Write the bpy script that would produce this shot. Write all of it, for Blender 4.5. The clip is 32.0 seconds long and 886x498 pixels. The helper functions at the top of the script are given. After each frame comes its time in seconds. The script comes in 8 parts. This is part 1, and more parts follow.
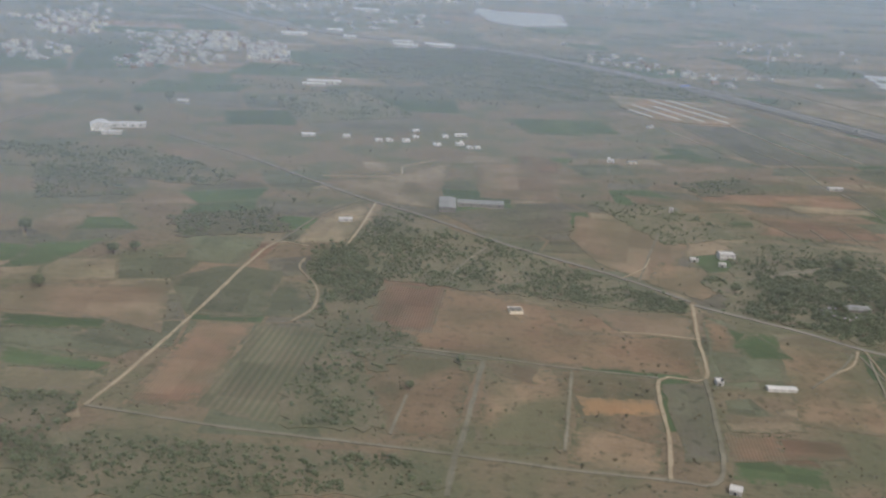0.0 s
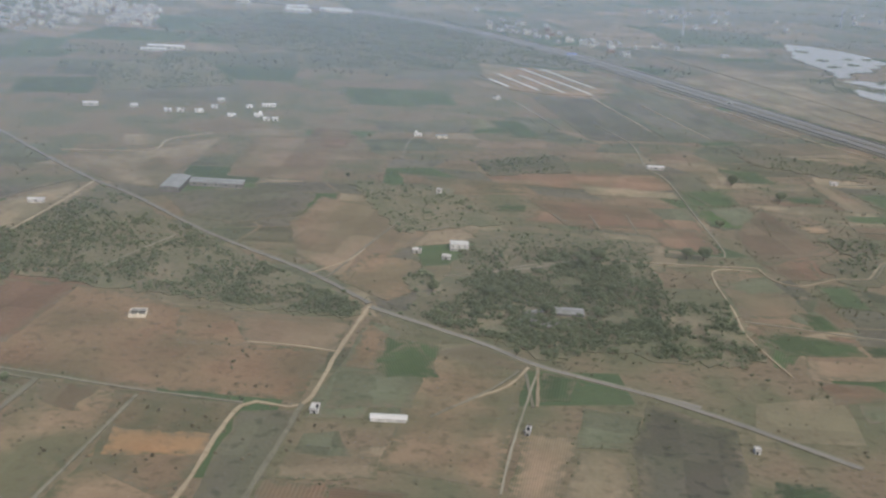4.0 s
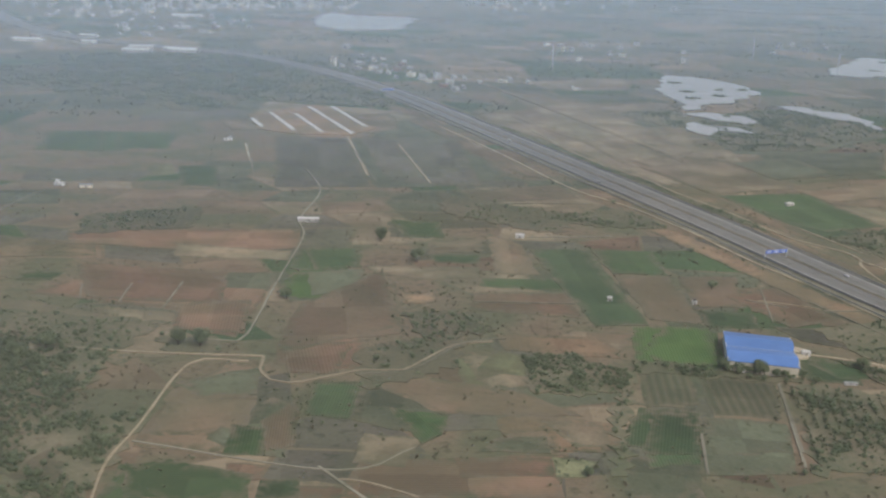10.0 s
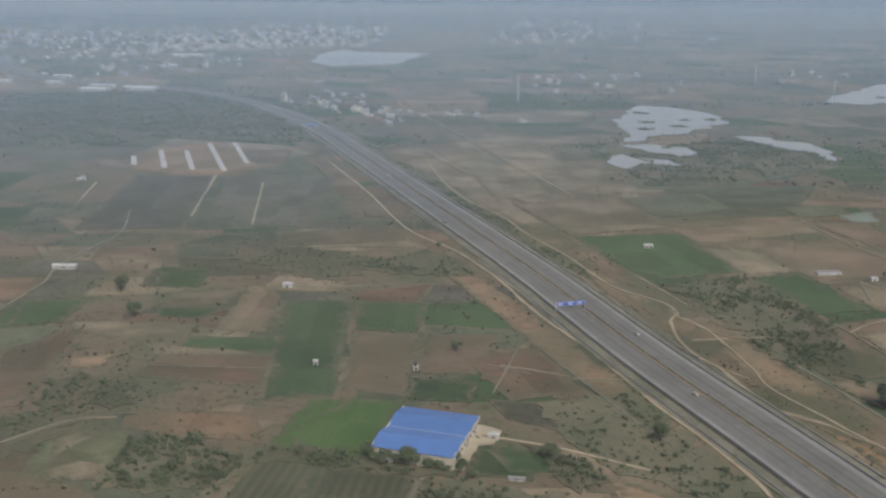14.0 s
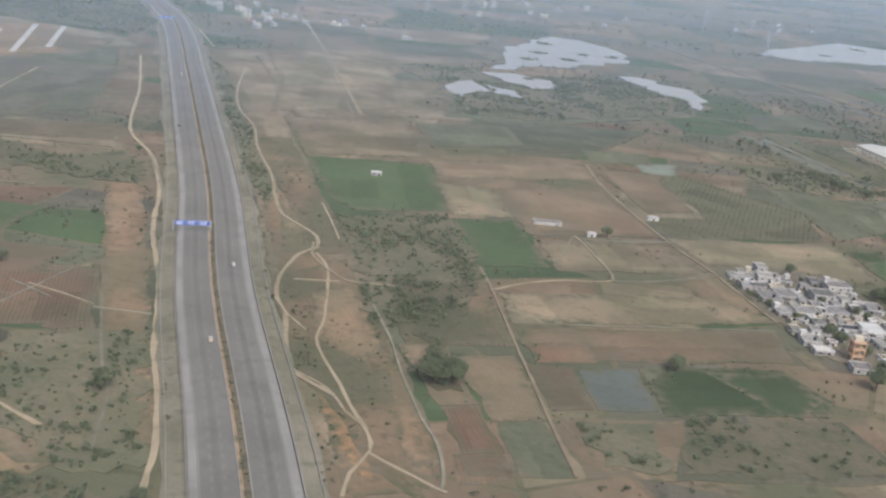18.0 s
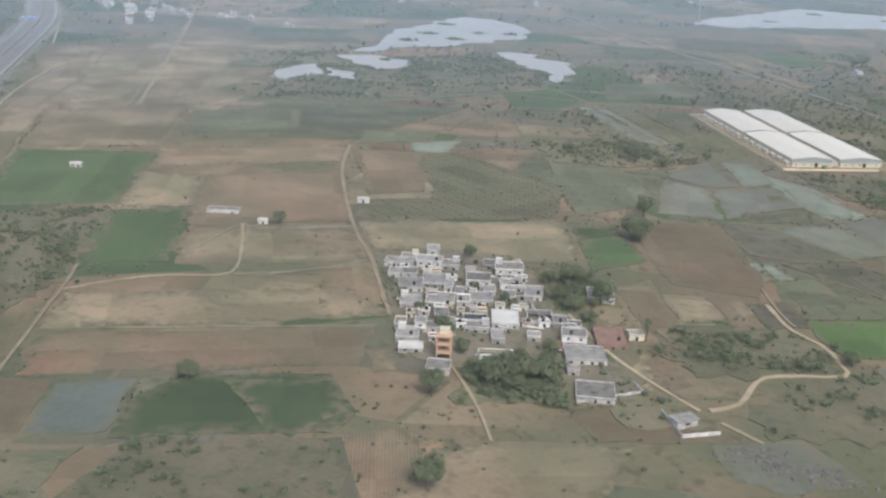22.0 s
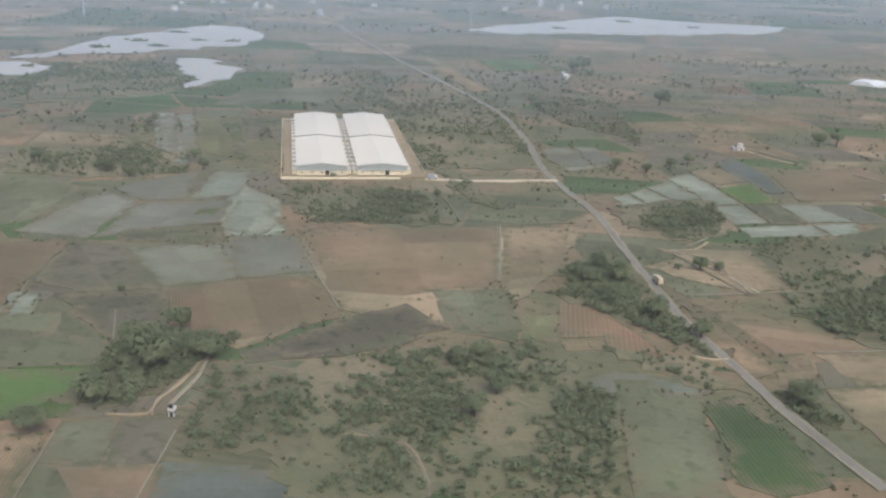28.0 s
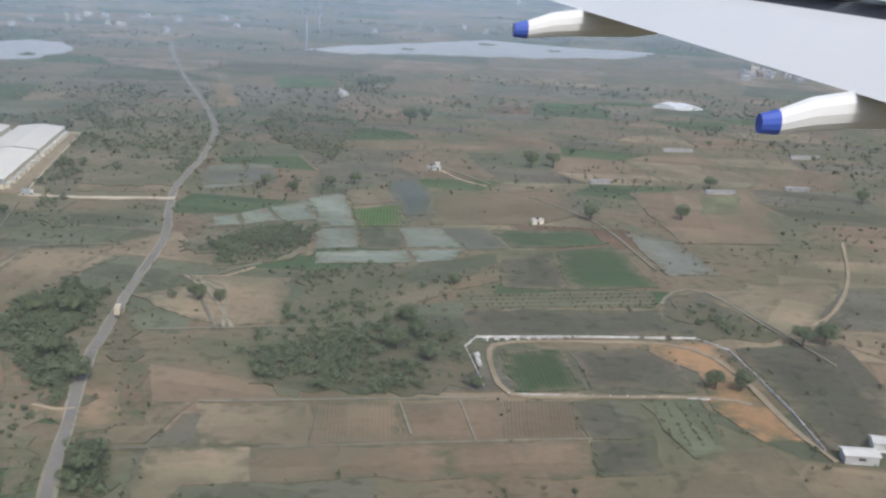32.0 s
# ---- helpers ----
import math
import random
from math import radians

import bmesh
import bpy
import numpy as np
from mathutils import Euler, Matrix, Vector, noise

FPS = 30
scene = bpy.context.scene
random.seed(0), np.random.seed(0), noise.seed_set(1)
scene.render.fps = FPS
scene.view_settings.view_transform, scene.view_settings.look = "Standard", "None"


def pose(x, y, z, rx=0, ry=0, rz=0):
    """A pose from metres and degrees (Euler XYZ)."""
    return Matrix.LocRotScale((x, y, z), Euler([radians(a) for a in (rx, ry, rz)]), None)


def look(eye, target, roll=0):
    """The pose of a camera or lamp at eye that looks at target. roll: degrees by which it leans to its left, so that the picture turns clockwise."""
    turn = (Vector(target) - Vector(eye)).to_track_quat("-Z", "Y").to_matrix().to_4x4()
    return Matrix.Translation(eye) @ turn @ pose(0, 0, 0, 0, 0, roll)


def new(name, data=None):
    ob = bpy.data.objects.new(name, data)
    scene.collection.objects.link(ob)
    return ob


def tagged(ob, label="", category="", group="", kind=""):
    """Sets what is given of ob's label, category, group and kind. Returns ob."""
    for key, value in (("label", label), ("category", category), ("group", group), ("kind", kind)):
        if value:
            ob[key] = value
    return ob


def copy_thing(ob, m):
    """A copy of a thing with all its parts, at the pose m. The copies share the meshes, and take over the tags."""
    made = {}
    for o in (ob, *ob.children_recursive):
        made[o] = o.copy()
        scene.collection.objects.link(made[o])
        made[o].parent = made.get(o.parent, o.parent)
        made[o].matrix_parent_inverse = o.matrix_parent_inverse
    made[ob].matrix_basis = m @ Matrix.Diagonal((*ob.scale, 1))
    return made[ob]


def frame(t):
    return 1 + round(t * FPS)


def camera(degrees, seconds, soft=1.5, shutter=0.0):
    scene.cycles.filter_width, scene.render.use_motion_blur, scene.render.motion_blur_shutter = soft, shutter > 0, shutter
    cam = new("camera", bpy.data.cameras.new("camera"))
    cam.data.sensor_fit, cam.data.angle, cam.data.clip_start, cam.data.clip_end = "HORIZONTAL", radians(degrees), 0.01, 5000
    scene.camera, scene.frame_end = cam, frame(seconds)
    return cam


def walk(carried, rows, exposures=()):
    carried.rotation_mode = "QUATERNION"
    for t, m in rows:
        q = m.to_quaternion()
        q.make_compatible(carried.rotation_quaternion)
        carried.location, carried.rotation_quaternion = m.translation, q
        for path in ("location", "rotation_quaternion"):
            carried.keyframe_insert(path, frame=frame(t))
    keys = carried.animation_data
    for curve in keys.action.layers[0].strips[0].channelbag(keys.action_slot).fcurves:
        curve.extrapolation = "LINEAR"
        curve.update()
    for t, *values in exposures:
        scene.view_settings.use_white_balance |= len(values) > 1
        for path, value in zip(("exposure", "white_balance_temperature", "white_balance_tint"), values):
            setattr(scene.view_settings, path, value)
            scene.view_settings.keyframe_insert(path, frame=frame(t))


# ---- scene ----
SKY, SUN, HAZE = 0.15, 1.6, 0.15
EXPOSURES = ((0, 0.02, 6590, 9), (3, 0.14, 6490, 9), (6, 0.12, 6440, 7), (10, 0.03, 6440, 7), (13, 0.06, 6440, 7), (13.6, -0.1, 6400, 7), (14.5, -0.2, 6340, 7), (17, 0.28, 6340, 10), (20, 0.33, 6190, 9), (22, 0.41, 6190, 8), (23, 0.3, 6190, 7), (25, 0.32, 6240, 7), (28, 0.39, 6340, 9), (29, 0.4, 6240, 9), (30, 0.27, 6090, 9), (32, 0.31, 5990, 9))
cam = camera(46.73, 32.0, soft=2.3)
# seconds, place of the lens, yaw, pitch, roll
PATH = [
    (0, -20.11, -18.45, 145.22, -0.90, -17.49, 3.65),
    (0.5, -3.43, -10.27, 144.49, -0.96, -18.77, 2.97),
    (1, 13.25, -2.07, 143.75, -0.86, -19.15, 3.33),
    (1.5, 29.92, 6.20, 143.00, -0.74, -18.44, 3.30),
    (2, 46.60, 14.54, 142.25, -0.44, -18.59, 3.52),
    (2.5, 63.28, 22.99, 141.49, -0.29, -18.60, 3.50),
    (3, 79.98, 31.53, 140.72, -0.34, -18.88, 3.65),
    (3.5, 96.70, 40.17, 139.93, -0.97, -19.37, 4.03),
    (5.5, 163.97, 75.36, 136.64, 1.66, -16.65, 3.41),
    (6, 180.81, 84.21, 135.76, 0.41, -16.22, 3.69),
    (6.5, 197.65, 93.09, 134.87, 3.05, -15.60, 2.92),
    (7, 214.46, 101.99, 133.96, 2.10, -15.41, 2.50),
    (7.5, 231.23, 110.89, 133.04, 2.53, -15.97, 2.42),
    (8, 247.96, 119.80, 132.10, 1.58, -16.25, 2.39),
    (8.5, 264.64, 128.69, 131.13, 1.77, -16.08, 2.64),
    (9, 281.22, 137.53, 130.15, 2.25, -15.85, 2.41),
    (9.5, 297.72, 146.34, 129.14, 1.74, -16.67, 2.22),
    (10, 314.16, 155.14, 128.11, 1.88, -16.75, 2.34),
    (10.5, 330.51, 163.93, 127.05, 2.53, -16.43, 2.30),
    (11, 346.80, 172.75, 125.94, 3.13, -16.82, 2.34),
    (11.5, 363.05, 181.61, 124.79, 4.13, -16.44, 2.64),
    (12, 379.26, 190.50, 123.61, 4.09, -17.22, 2.56),
    (12.5, 395.43, 199.45, 122.39, 4.80, -17.47, 2.67),
    (13, 411.55, 208.43, 121.14, 3.86, -17.77, 2.11),
    (13.5, 427.63, 217.43, 119.86, 8.04, -14.70, -1.06),
    (14, 443.64, 226.42, 118.55, 7.22, -14.73, 0.72),
    (14.5, 459.59, 235.37, 117.23, 8.10, -17.06, 5.87),
    (16.5, 523.07, 270.52, 111.90, 7.72, -18.55, 7.53),
    (17, 538.61, 279.34, 110.69, 7.54, -19.00, 7.34),
    (17.5, 554.00, 288.16, 109.53, 7.75, -19.29, 6.91),
    (18, 569.28, 296.97, 108.42, 8.45, -18.69, 6.31),
    (18.5, 584.46, 305.71, 107.33, 9.56, -17.21, 5.71),
    (19, 599.61, 314.37, 106.26, 9.84, -17.55, 5.13),
    (19.5, 614.75, 322.94, 105.22, 10.30, -18.45, 4.29),
    (20, 629.89, 331.45, 104.20, 10.54, -18.79, 3.94),
    (20.5, 645.02, 339.92, 103.18, 12.02, -20.12, 1.57),
    (21, 660.08, 348.38, 102.15, 11.25, -19.81, 3.34),
    (21.5, 675.04, 356.86, 101.10, 11.35, -20.19, 3.28),
    (22, 689.91, 365.38, 100.02, 12.23, -19.02, 2.61),
    (22.5, 704.67, 374.00, 98.92, 12.67, -18.45, 1.42),
    (23, 719.32, 382.72, 97.80, 11.43, -16.98, 2.84),
    (23.5, 733.92, 391.54, 96.66, 11.33, -17.13, 2.69),
    (24, 748.47, 400.43, 95.53, 11.27, -17.39, 2.75),
    (24.5, 762.97, 409.31, 94.38, 11.13, -16.99, 2.80),
    (25, 777.42, 418.08, 93.24, 11.16, -16.52, 2.69),
    (25.5, 791.78, 426.66, 92.10, 11.53, -15.67, 2.06),
    (27.5, 848.11, 458.76, 87.61, 11.47, -17.15, 1.78),
    (28, 861.97, 466.66, 86.55, 11.51, -17.67, 2.11),
    (28.5, 875.78, 474.54, 85.50, 10.89, -17.48, 2.26),
    (29, 889.59, 482.43, 84.45, 10.78, -16.07, 3.20),
    (29.5, 903.41, 490.32, 83.40, 11.23, -15.55, 2.81),
    (30, 917.27, 498.18, 82.33, 11.32, -15.45, 2.67),
    (30.5, 931.13, 506.00, 81.25, 11.12, -15.72, 2.76),
    (31, 944.98, 513.78, 80.16, 11.04, -15.68, 2.75),
    (31.5, 958.81, 521.51, 79.08, 11.16, -15.44, 2.56),
    (32, 972.63, 529.23, 78.00, 10.68, -15.89, 3.02),
]
walk(cam, [(t, pose(x, y, z, 0, 0, yaw) @ pose(0, 0, 0, 90 + pitch) @ pose(0, 0, 0, 0, 0, roll)) for t, x, y, z, yaw, pitch, roll in PATH], EXPOSURES)
from mathutils.geometry import delaunay_2d_cdt

# ---- world and sun ----
world = bpy.data.worlds.new("world")
scene.world = world
world.use_nodes = True
wn = world.node_tree.nodes
sky = wn.new("ShaderNodeTexSky")
sky.sky_type, sky.sun_disc = "NISHITA", False
sky.sun_elevation, sky.sun_rotation = radians(52), radians(150)
sky.air_density, sky.dust_density, sky.ozone_density, sky.altitude = 0.7, 7.0, 0.5, 600
wn["Background"].inputs["Strength"].default_value = SKY
world.node_tree.links.new(sky.outputs[0], wn["Background"].inputs[0])
sun = new("sun", bpy.data.lights.new("sun", "SUN"))
sun.data.energy, sun.data.angle, sun.data.color = SUN, radians(12), (1.0, 0.97, 0.93)
sun.matrix_world = look((0, 0, 400), (-200, 320, 0))

# ---- materials ----
MATS = {}


def nodes_of(name):
    m = bpy.data.materials.new(name)
    m.use_nodes = True
    MATS[name] = m
    return m, m.node_tree.nodes, m.node_tree.links, m.node_tree.nodes["Principled BSDF"]


def mix_color(nodes, links, fac, a, b):
    mx = nodes.new("ShaderNodeMix")
    mx.data_type = "RGBA"
    for sock, v in ((mx.inputs[0], fac), (mx.inputs[6], a), (mx.inputs[7], b)):
        if isinstance(v, (tuple, float, int)):
            sock.default_value = (*v, 1) if isinstance(v, tuple) else v
        else:
            links.new(v, sock)
    return mx.outputs[2]


def noise_fac(nodes, links, vec, scale, low, high, detail=3.0):
    n = nodes.new("ShaderNodeTexNoise")
    n.inputs["Scale"].default_value, n.inputs["Detail"].default_value = scale, detail
    links.new(vec, n.inputs["Vector"])
    r = nodes.new("ShaderNodeMapRange")
    r.inputs[1].default_value, r.inputs[2].default_value = low, high
    links.new(n.outputs[0], r.inputs[0])
    return r.outputs[0]


def earth(name, dark, light, spot, rows=0.0, spots=0.5, weeds=0.0, rough=0.95, patch=0.035, fine=0.8, bump=0.3, spread=0.22, strips=0.0):
    """Soil or crop: broad patches, fine grain, scattered spots and, where rows is given, furrows that many metres apart."""
    m, nodes, links, bsdf = nodes_of(name)
    dark, light, spot = ((c[0] * 0.995, c[1], c[2] * 0.99) if c[0] > c[1] * 1.12 else c for c in (dark, light, spot))
    geo = nodes.new("ShaderNodeNewGeometry")
    pos = geo.outputs["Position"]
    info = nodes.new("ShaderNodeObjectInfo")
    broad = noise_fac(nodes, links, pos, patch, 0.32, 0.68, 4)
    grain = noise_fac(nodes, links, pos, fine, 0.3, 0.7, 5)
    half = nodes.new("ShaderNodeMath")
    half.operation = "MULTIPLY_ADD"
    links.new(grain, half.inputs[0])
    half.inputs[1].default_value = 0.45
    links.new(broad, half.inputs[2])
    half.use_clamp = True
    col = mix_color(nodes, links, half.outputs[0], dark, light)
    if weeds:
        green = noise_fac(nodes, links, pos, 0.03, 0.42, 0.58, 8)
        wm_ = nodes.new("ShaderNodeMath")
        wm_.operation = "MULTIPLY"
        links.new(green, wm_.inputs[0])
        wm_.inputs[1].default_value = weeds
        col = mix_color(nodes, links, wm_.outputs[0], col, WEED)
    speck = noise_fac(nodes, links, pos, 0.28, 0.54, 0.66, 7)
    sm = nodes.new("ShaderNodeMath")
    sm.operation = "MULTIPLY"
    links.new(speck, sm.inputs[0])
    sm.inputs[1].default_value = spots
    col = mix_color(nodes, links, sm.outputs[0], col, spot)
    height = grain
    if rows:
        tc = nodes.new("ShaderNodeTexCoord")
        w = nodes.new("ShaderNodeTexWave")
        w.bands_direction = "Y"
        w.inputs["Scale"].default_value = 0.314 / rows
        w.inputs["Distortion"].default_value, w.inputs["Detail Scale"].default_value = 1.5, 0.3
        links.new(tc.outputs["Object"], w.inputs["Vector"])
        rm = nodes.new("ShaderNodeMath")
        rm.operation = "MULTIPLY"
        links.new(w.outputs[1], rm.inputs[0])
        rm.inputs[1].default_value = 0.5 if rows > 2 else 0.22
        col = mix_color(nodes, links, rm.outputs[0], col, spot)
        height = w.outputs[1]
    hsv = nodes.new("ShaderNodeHueSaturation")
    vr = nodes.new("ShaderNodeMapRange")
    vr.inputs[3].default_value, vr.inputs[4].default_value = 1 - spread, 1 + spread
    links.new(info.outputs["Random"], vr.inputs[0])
    links.new(vr.outputs[0], hsv.inputs["Value"])
    links.new(col, hsv.inputs["Color"])
    col = hsv.outputs[0]
    if strips:
        # plots within one field, sown or ploughed at different times
        tc2, wob, push, snap, wn2, sr, tone = (nodes.new("ShaderNode" + k) for k in ("TexCoord", "TexNoise", "VectorMath", "VectorMath", "TexWhiteNoise", "MapRange", "HueSaturation"))
        wob.inputs["Scale"].default_value, wob.inputs["Detail"].default_value = 0.25, 5
        links.new(tc2.outputs["Object"], wob.inputs["Vector"])
        push.operation, snap.operation, wn2.noise_dimensions = "MULTIPLY_ADD", "SNAP", "4D"
        links.new(wob.outputs["Color"], push.inputs[0])
        push.inputs[1].default_value = (2.5, 2.5, 0)
        links.new(tc2.outputs["Object"], push.inputs[2])
        links.new(push.outputs[0], snap.inputs[0])
        snap.inputs[1].default_value = (27.0, 10.5, 500.0)
        links.new(snap.outputs[0], wn2.inputs["Vector"])
        links.new(info.outputs["Random"], wn2.inputs["W"])
        sr.inputs[3].default_value, sr.inputs[4].default_value = 1 - strips, 1 + strips
        links.new(wn2.outputs[0], sr.inputs[0])
        links.new(sr.outputs[0], tone.inputs["Value"])
        links.new(col, tone.inputs["Color"])
        # grassy, trodden margin round the field
        at_, mm = nodes.new("ShaderNodeAttribute"), nodes.new("ShaderNodeMath")
        at_.attribute_name, mm.operation, mm.use_clamp = "margin", "MULTIPLY", True
        links.new(at_.outputs["Fac"], mm.inputs[0])
        links.new(noise_fac(nodes, links, pos, 0.35, 0.36, 0.56, 6), mm.inputs[1])
        bank = mix_color(nodes, links, noise_fac(nodes, links, pos, 0.06, 0.4, 0.6, 5), WEED, (0.148, 0.124, 0.084))
        col = mix_color(nodes, links, mm.outputs[0], tone.outputs[0], bank)
    links.new(col, bsdf.inputs["Base Color"])
    bp = nodes.new("ShaderNodeBump")
    bp.inputs["Strength"].default_value, bp.inputs["Distance"].default_value = bump, 0.3
    links.new(height, bp.inputs["Height"])
    links.new(bp.outputs[0], bsdf.inputs["Normal"])
    bsdf.inputs["Roughness"].default_value = rough
    bsdf.inputs["Specular IOR Level"].default_value = 0.2
    return m


def plain(name, color, rough=0.8, metal=0.0, vary=0.12, scale=0.6, spec=0.3):
    """Paint, plaster, concrete or metal with faint stains and a small difference from piece to piece."""
    m, nodes, links, bsdf = nodes_of(name)
    tc = nodes.new("ShaderNodeTexCoord")
    n = noise_fac(nodes, links, tc.outputs["Object"], scale, 0.3, 0.7, 5)
    dim = tuple(c * (1 - 2 * vary) for c in color)
    col = mix_color(nodes, links, n, dim, color)
    info = nodes.new("ShaderNodeObjectInfo")
    hsv = nodes.new("ShaderNodeHueSaturation")
    vr = nodes.new("ShaderNodeMapRange")
    vr.inputs[3].default_value, vr.inputs[4].default_value = 1 - vary, 1 + vary
    links.new(info.outputs["Random"], vr.inputs[0])
    links.new(vr.outputs[0], hsv.inputs["Value"])
    links.new(col, hsv.inputs["Color"])
    links.new(hsv.outputs[0], bsdf.inputs["Base Color"])
    bsdf.inputs["Roughness"].default_value, bsdf.inputs["Metallic"].default_value = rough, metal
    bsdf.inputs["Specular IOR Level"].default_value = spec
    return m


def leafy(name, dark, light):
    """Leaves: each clump and leaf its own green."""
    m, nodes, links, bsdf = nodes_of(name)
    geo = nodes.new("ShaderNodeNewGeometry")
    n = noise_fac(nodes, links, geo.outputs["Position"], 0.12, 0.3, 0.7, 3)
    ad = nodes.new("ShaderNodeMath")
    ad.operation = "MULTIPLY_ADD"
    links.new(geo.outputs["Random Per Island"], ad.inputs[0])
    ad.inputs[1].default_value = 0.5
    links.new(n, ad.inputs[2])
    ad.use_clamp = True
    tint = mix_color(nodes, links, ad.outputs[0], dark, light)
    links.new(tint, bsdf.inputs["Base Color"])
    bsdf.inputs["Roughness"].default_value = 0.75
    bsdf.inputs["Specular IOR Level"].default_value = 0.2
    thin, mx = nodes.new("ShaderNodeBsdfTranslucent"), nodes.new("ShaderNodeMixShader")
    links.new(tint, thin.inputs[0])
    mx.inputs[0].default_value = 0.42
    links.new(bsdf.outputs[0], mx.inputs[1])
    links.new(thin.outputs[0], mx.inputs[2])
    links.new(mx.outputs[0], nodes["Material Output"].inputs[0])
    return m


WEED = (0.084, 0.094, 0.052)
earth("land", (0.115, 0.09, 0.058), (0.18, 0.14, 0.091), (0.07, 0.07, 0.04), spots=0.75, weeds=0.85, patch=0.03, fine=0.5)
earth("R", (0.142, 0.089, 0.058), (0.2, 0.129, 0.084), (0.112, 0.08, 0.053), rows=1.1, spots=0.3, weeds=0.5, strips=0.16)
earth("B", (0.146, 0.104, 0.066), (0.208, 0.152, 0.1), (0.11, 0.09, 0.056), rows=0.7, spots=0.4, weeds=0.45, strips=0.14)
earth("T", (0.168, 0.131, 0.085), (0.236, 0.186, 0.122), (0.11, 0.094, 0.058), spots=0.55, weeds=0.55, strips=0.14)
earth("A", (0.188, 0.126, 0.077), (0.276, 0.189, 0.116), (0.122, 0.102, 0.063), spots=0.6, weeds=0.55, patch=0.06, strips=0.05)
earth("G", (0.038, 0.068, 0.027), (0.058, 0.096, 0.038), (0.078, 0.09, 0.042), rows=0.9, spots=0.35, weeds=0.25, strips=0.12)
earth("D", (0.036, 0.061, 0.027), (0.056, 0.088, 0.039), (0.048, 0.058, 0.03), rows=0.9, spots=0.4, weeds=0.25, strips=0.14)
earth("L", (0.05, 0.092, 0.028), (0.074, 0.122, 0.038), (0.085, 0.12, 0.045), rows=1.0, spots=0.3, strips=0.1)
earth("O", (0.082, 0.090, 0.055), (0.124, 0.131, 0.083), (0.059, 0.074, 0.041), spots=0.6, weeds=0.5, strips=0.16)
earth("K", (0.078, 0.073, 0.053), (0.115, 0.106, 0.078), (0.052, 0.056, 0.036), spots=0.7, weeds=0.5, strips=0.14)
earth("W", (0.099, 0.088, 0.058), (0.148, 0.130, 0.085), (0.059, 0.077, 0.039), rows=2.6, spots=0.3, weeds=0.5, strips=0.16)
earth("Y", (0.118, 0.12, 0.064), (0.166, 0.168, 0.09), (0.094, 0.092, 0.052), spots=0.4, weeds=0.5, strips=0.16)
earth("P", (0.142, 0.162, 0.128), (0.192, 0.212, 0.168), (0.1, 0.12, 0.072), spots=0.5, rough=0.75, bump=0.05, weeds=0.3, strips=0.14)
earth("Q", (0.076, 0.09, 0.076), (0.104, 0.12, 0.104), (0.065, 0.078, 0.055), spots=0.3, rough=0.85, bump=0.05, strips=0.1)
earth("S", (0.144, 0.105, 0.065), (0.208, 0.151, 0.095), (0.088, 0.08, 0.046), spots=0.65, weeds=0.8, patch=0.05, strips=0.08)
earth("M", (0.122, 0.124, 0.1), (0.16, 0.16, 0.13), (0.1, 0.108, 0.07), spots=0.4, weeds=0.4, rough=0.8, bump=0.08, strips=0.1)
earth("N", (0.25, 0.147, 0.074), (0.34, 0.205, 0.106), (0.2, 0.138, 0.078), spots=0.4, weeds=0.25, patch=0.06, strips=0.05)
earth("pale_dirt", (0.31, 0.262, 0.19), (0.4, 0.345, 0.255), (0.25, 0.205, 0.14), spots=0.4, patch=0.08)
earth("slab", (0.4, 0.375, 0.33), (0.48, 0.45, 0.4), (0.33, 0.3, 0.25), spots=0.3, patch=0.06, bump=0.05, spread=0.05)
earth("grove_floor", (0.085, 0.094, 0.054), (0.152, 0.131, 0.086), (0.07, 0.082, 0.045), spots=0.6, weeds=0.45, patch=0.05)
earth("asphalt", (0.135, 0.127, 0.11), (0.188, 0.176, 0.152), (0.2, 0.172, 0.135), spots=0.4, patch=0.06, bump=0.1, spread=0.08)
earth("dirt", (0.222, 0.178, 0.118), (0.306, 0.252, 0.17), (0.177, 0.14, 0.085), spots=0.4, patch=0.08)
earth("track", (0.157, 0.145, 0.105), (0.223, 0.205, 0.151), (0.116, 0.110, 0.074), spots=0.6, patch=0.08, weeds=0.3)
leafy("bush", (0.084, 0.1, 0.056), (0.138, 0.146, 0.085))
leafy("tree_leaf", (0.1, 0.13, 0.073), (0.16, 0.186, 0.107))
leafy("dry_bush", (0.108, 0.098, 0.063), (0.16, 0.14, 0.09))
plain("bark", (0.13, 0.1, 0.075), 0.9)
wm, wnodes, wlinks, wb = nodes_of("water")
# pale grey base colour stands in for reflected sky; gloss is kept low
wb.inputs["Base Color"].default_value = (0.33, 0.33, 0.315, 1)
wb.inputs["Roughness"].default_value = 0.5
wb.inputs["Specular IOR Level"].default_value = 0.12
wgeo = wnodes.new("ShaderNodeNewGeometry")
wnz = wnodes.new("ShaderNodeTexNoise")
wnz.inputs["Scale"].default_value = 0.4
wlinks.new(wgeo.outputs["Position"], wnz.inputs["Vector"])
wbp = wnodes.new("ShaderNodeBump")
wbp.inputs["Strength"].default_value, wbp.inputs["Distance"].default_value = 0.15, 0.2
wlinks.new(wnz.outputs[0], wbp.inputs["Height"])
wlinks.new(wbp.outputs[0], wb.inputs["Normal"])


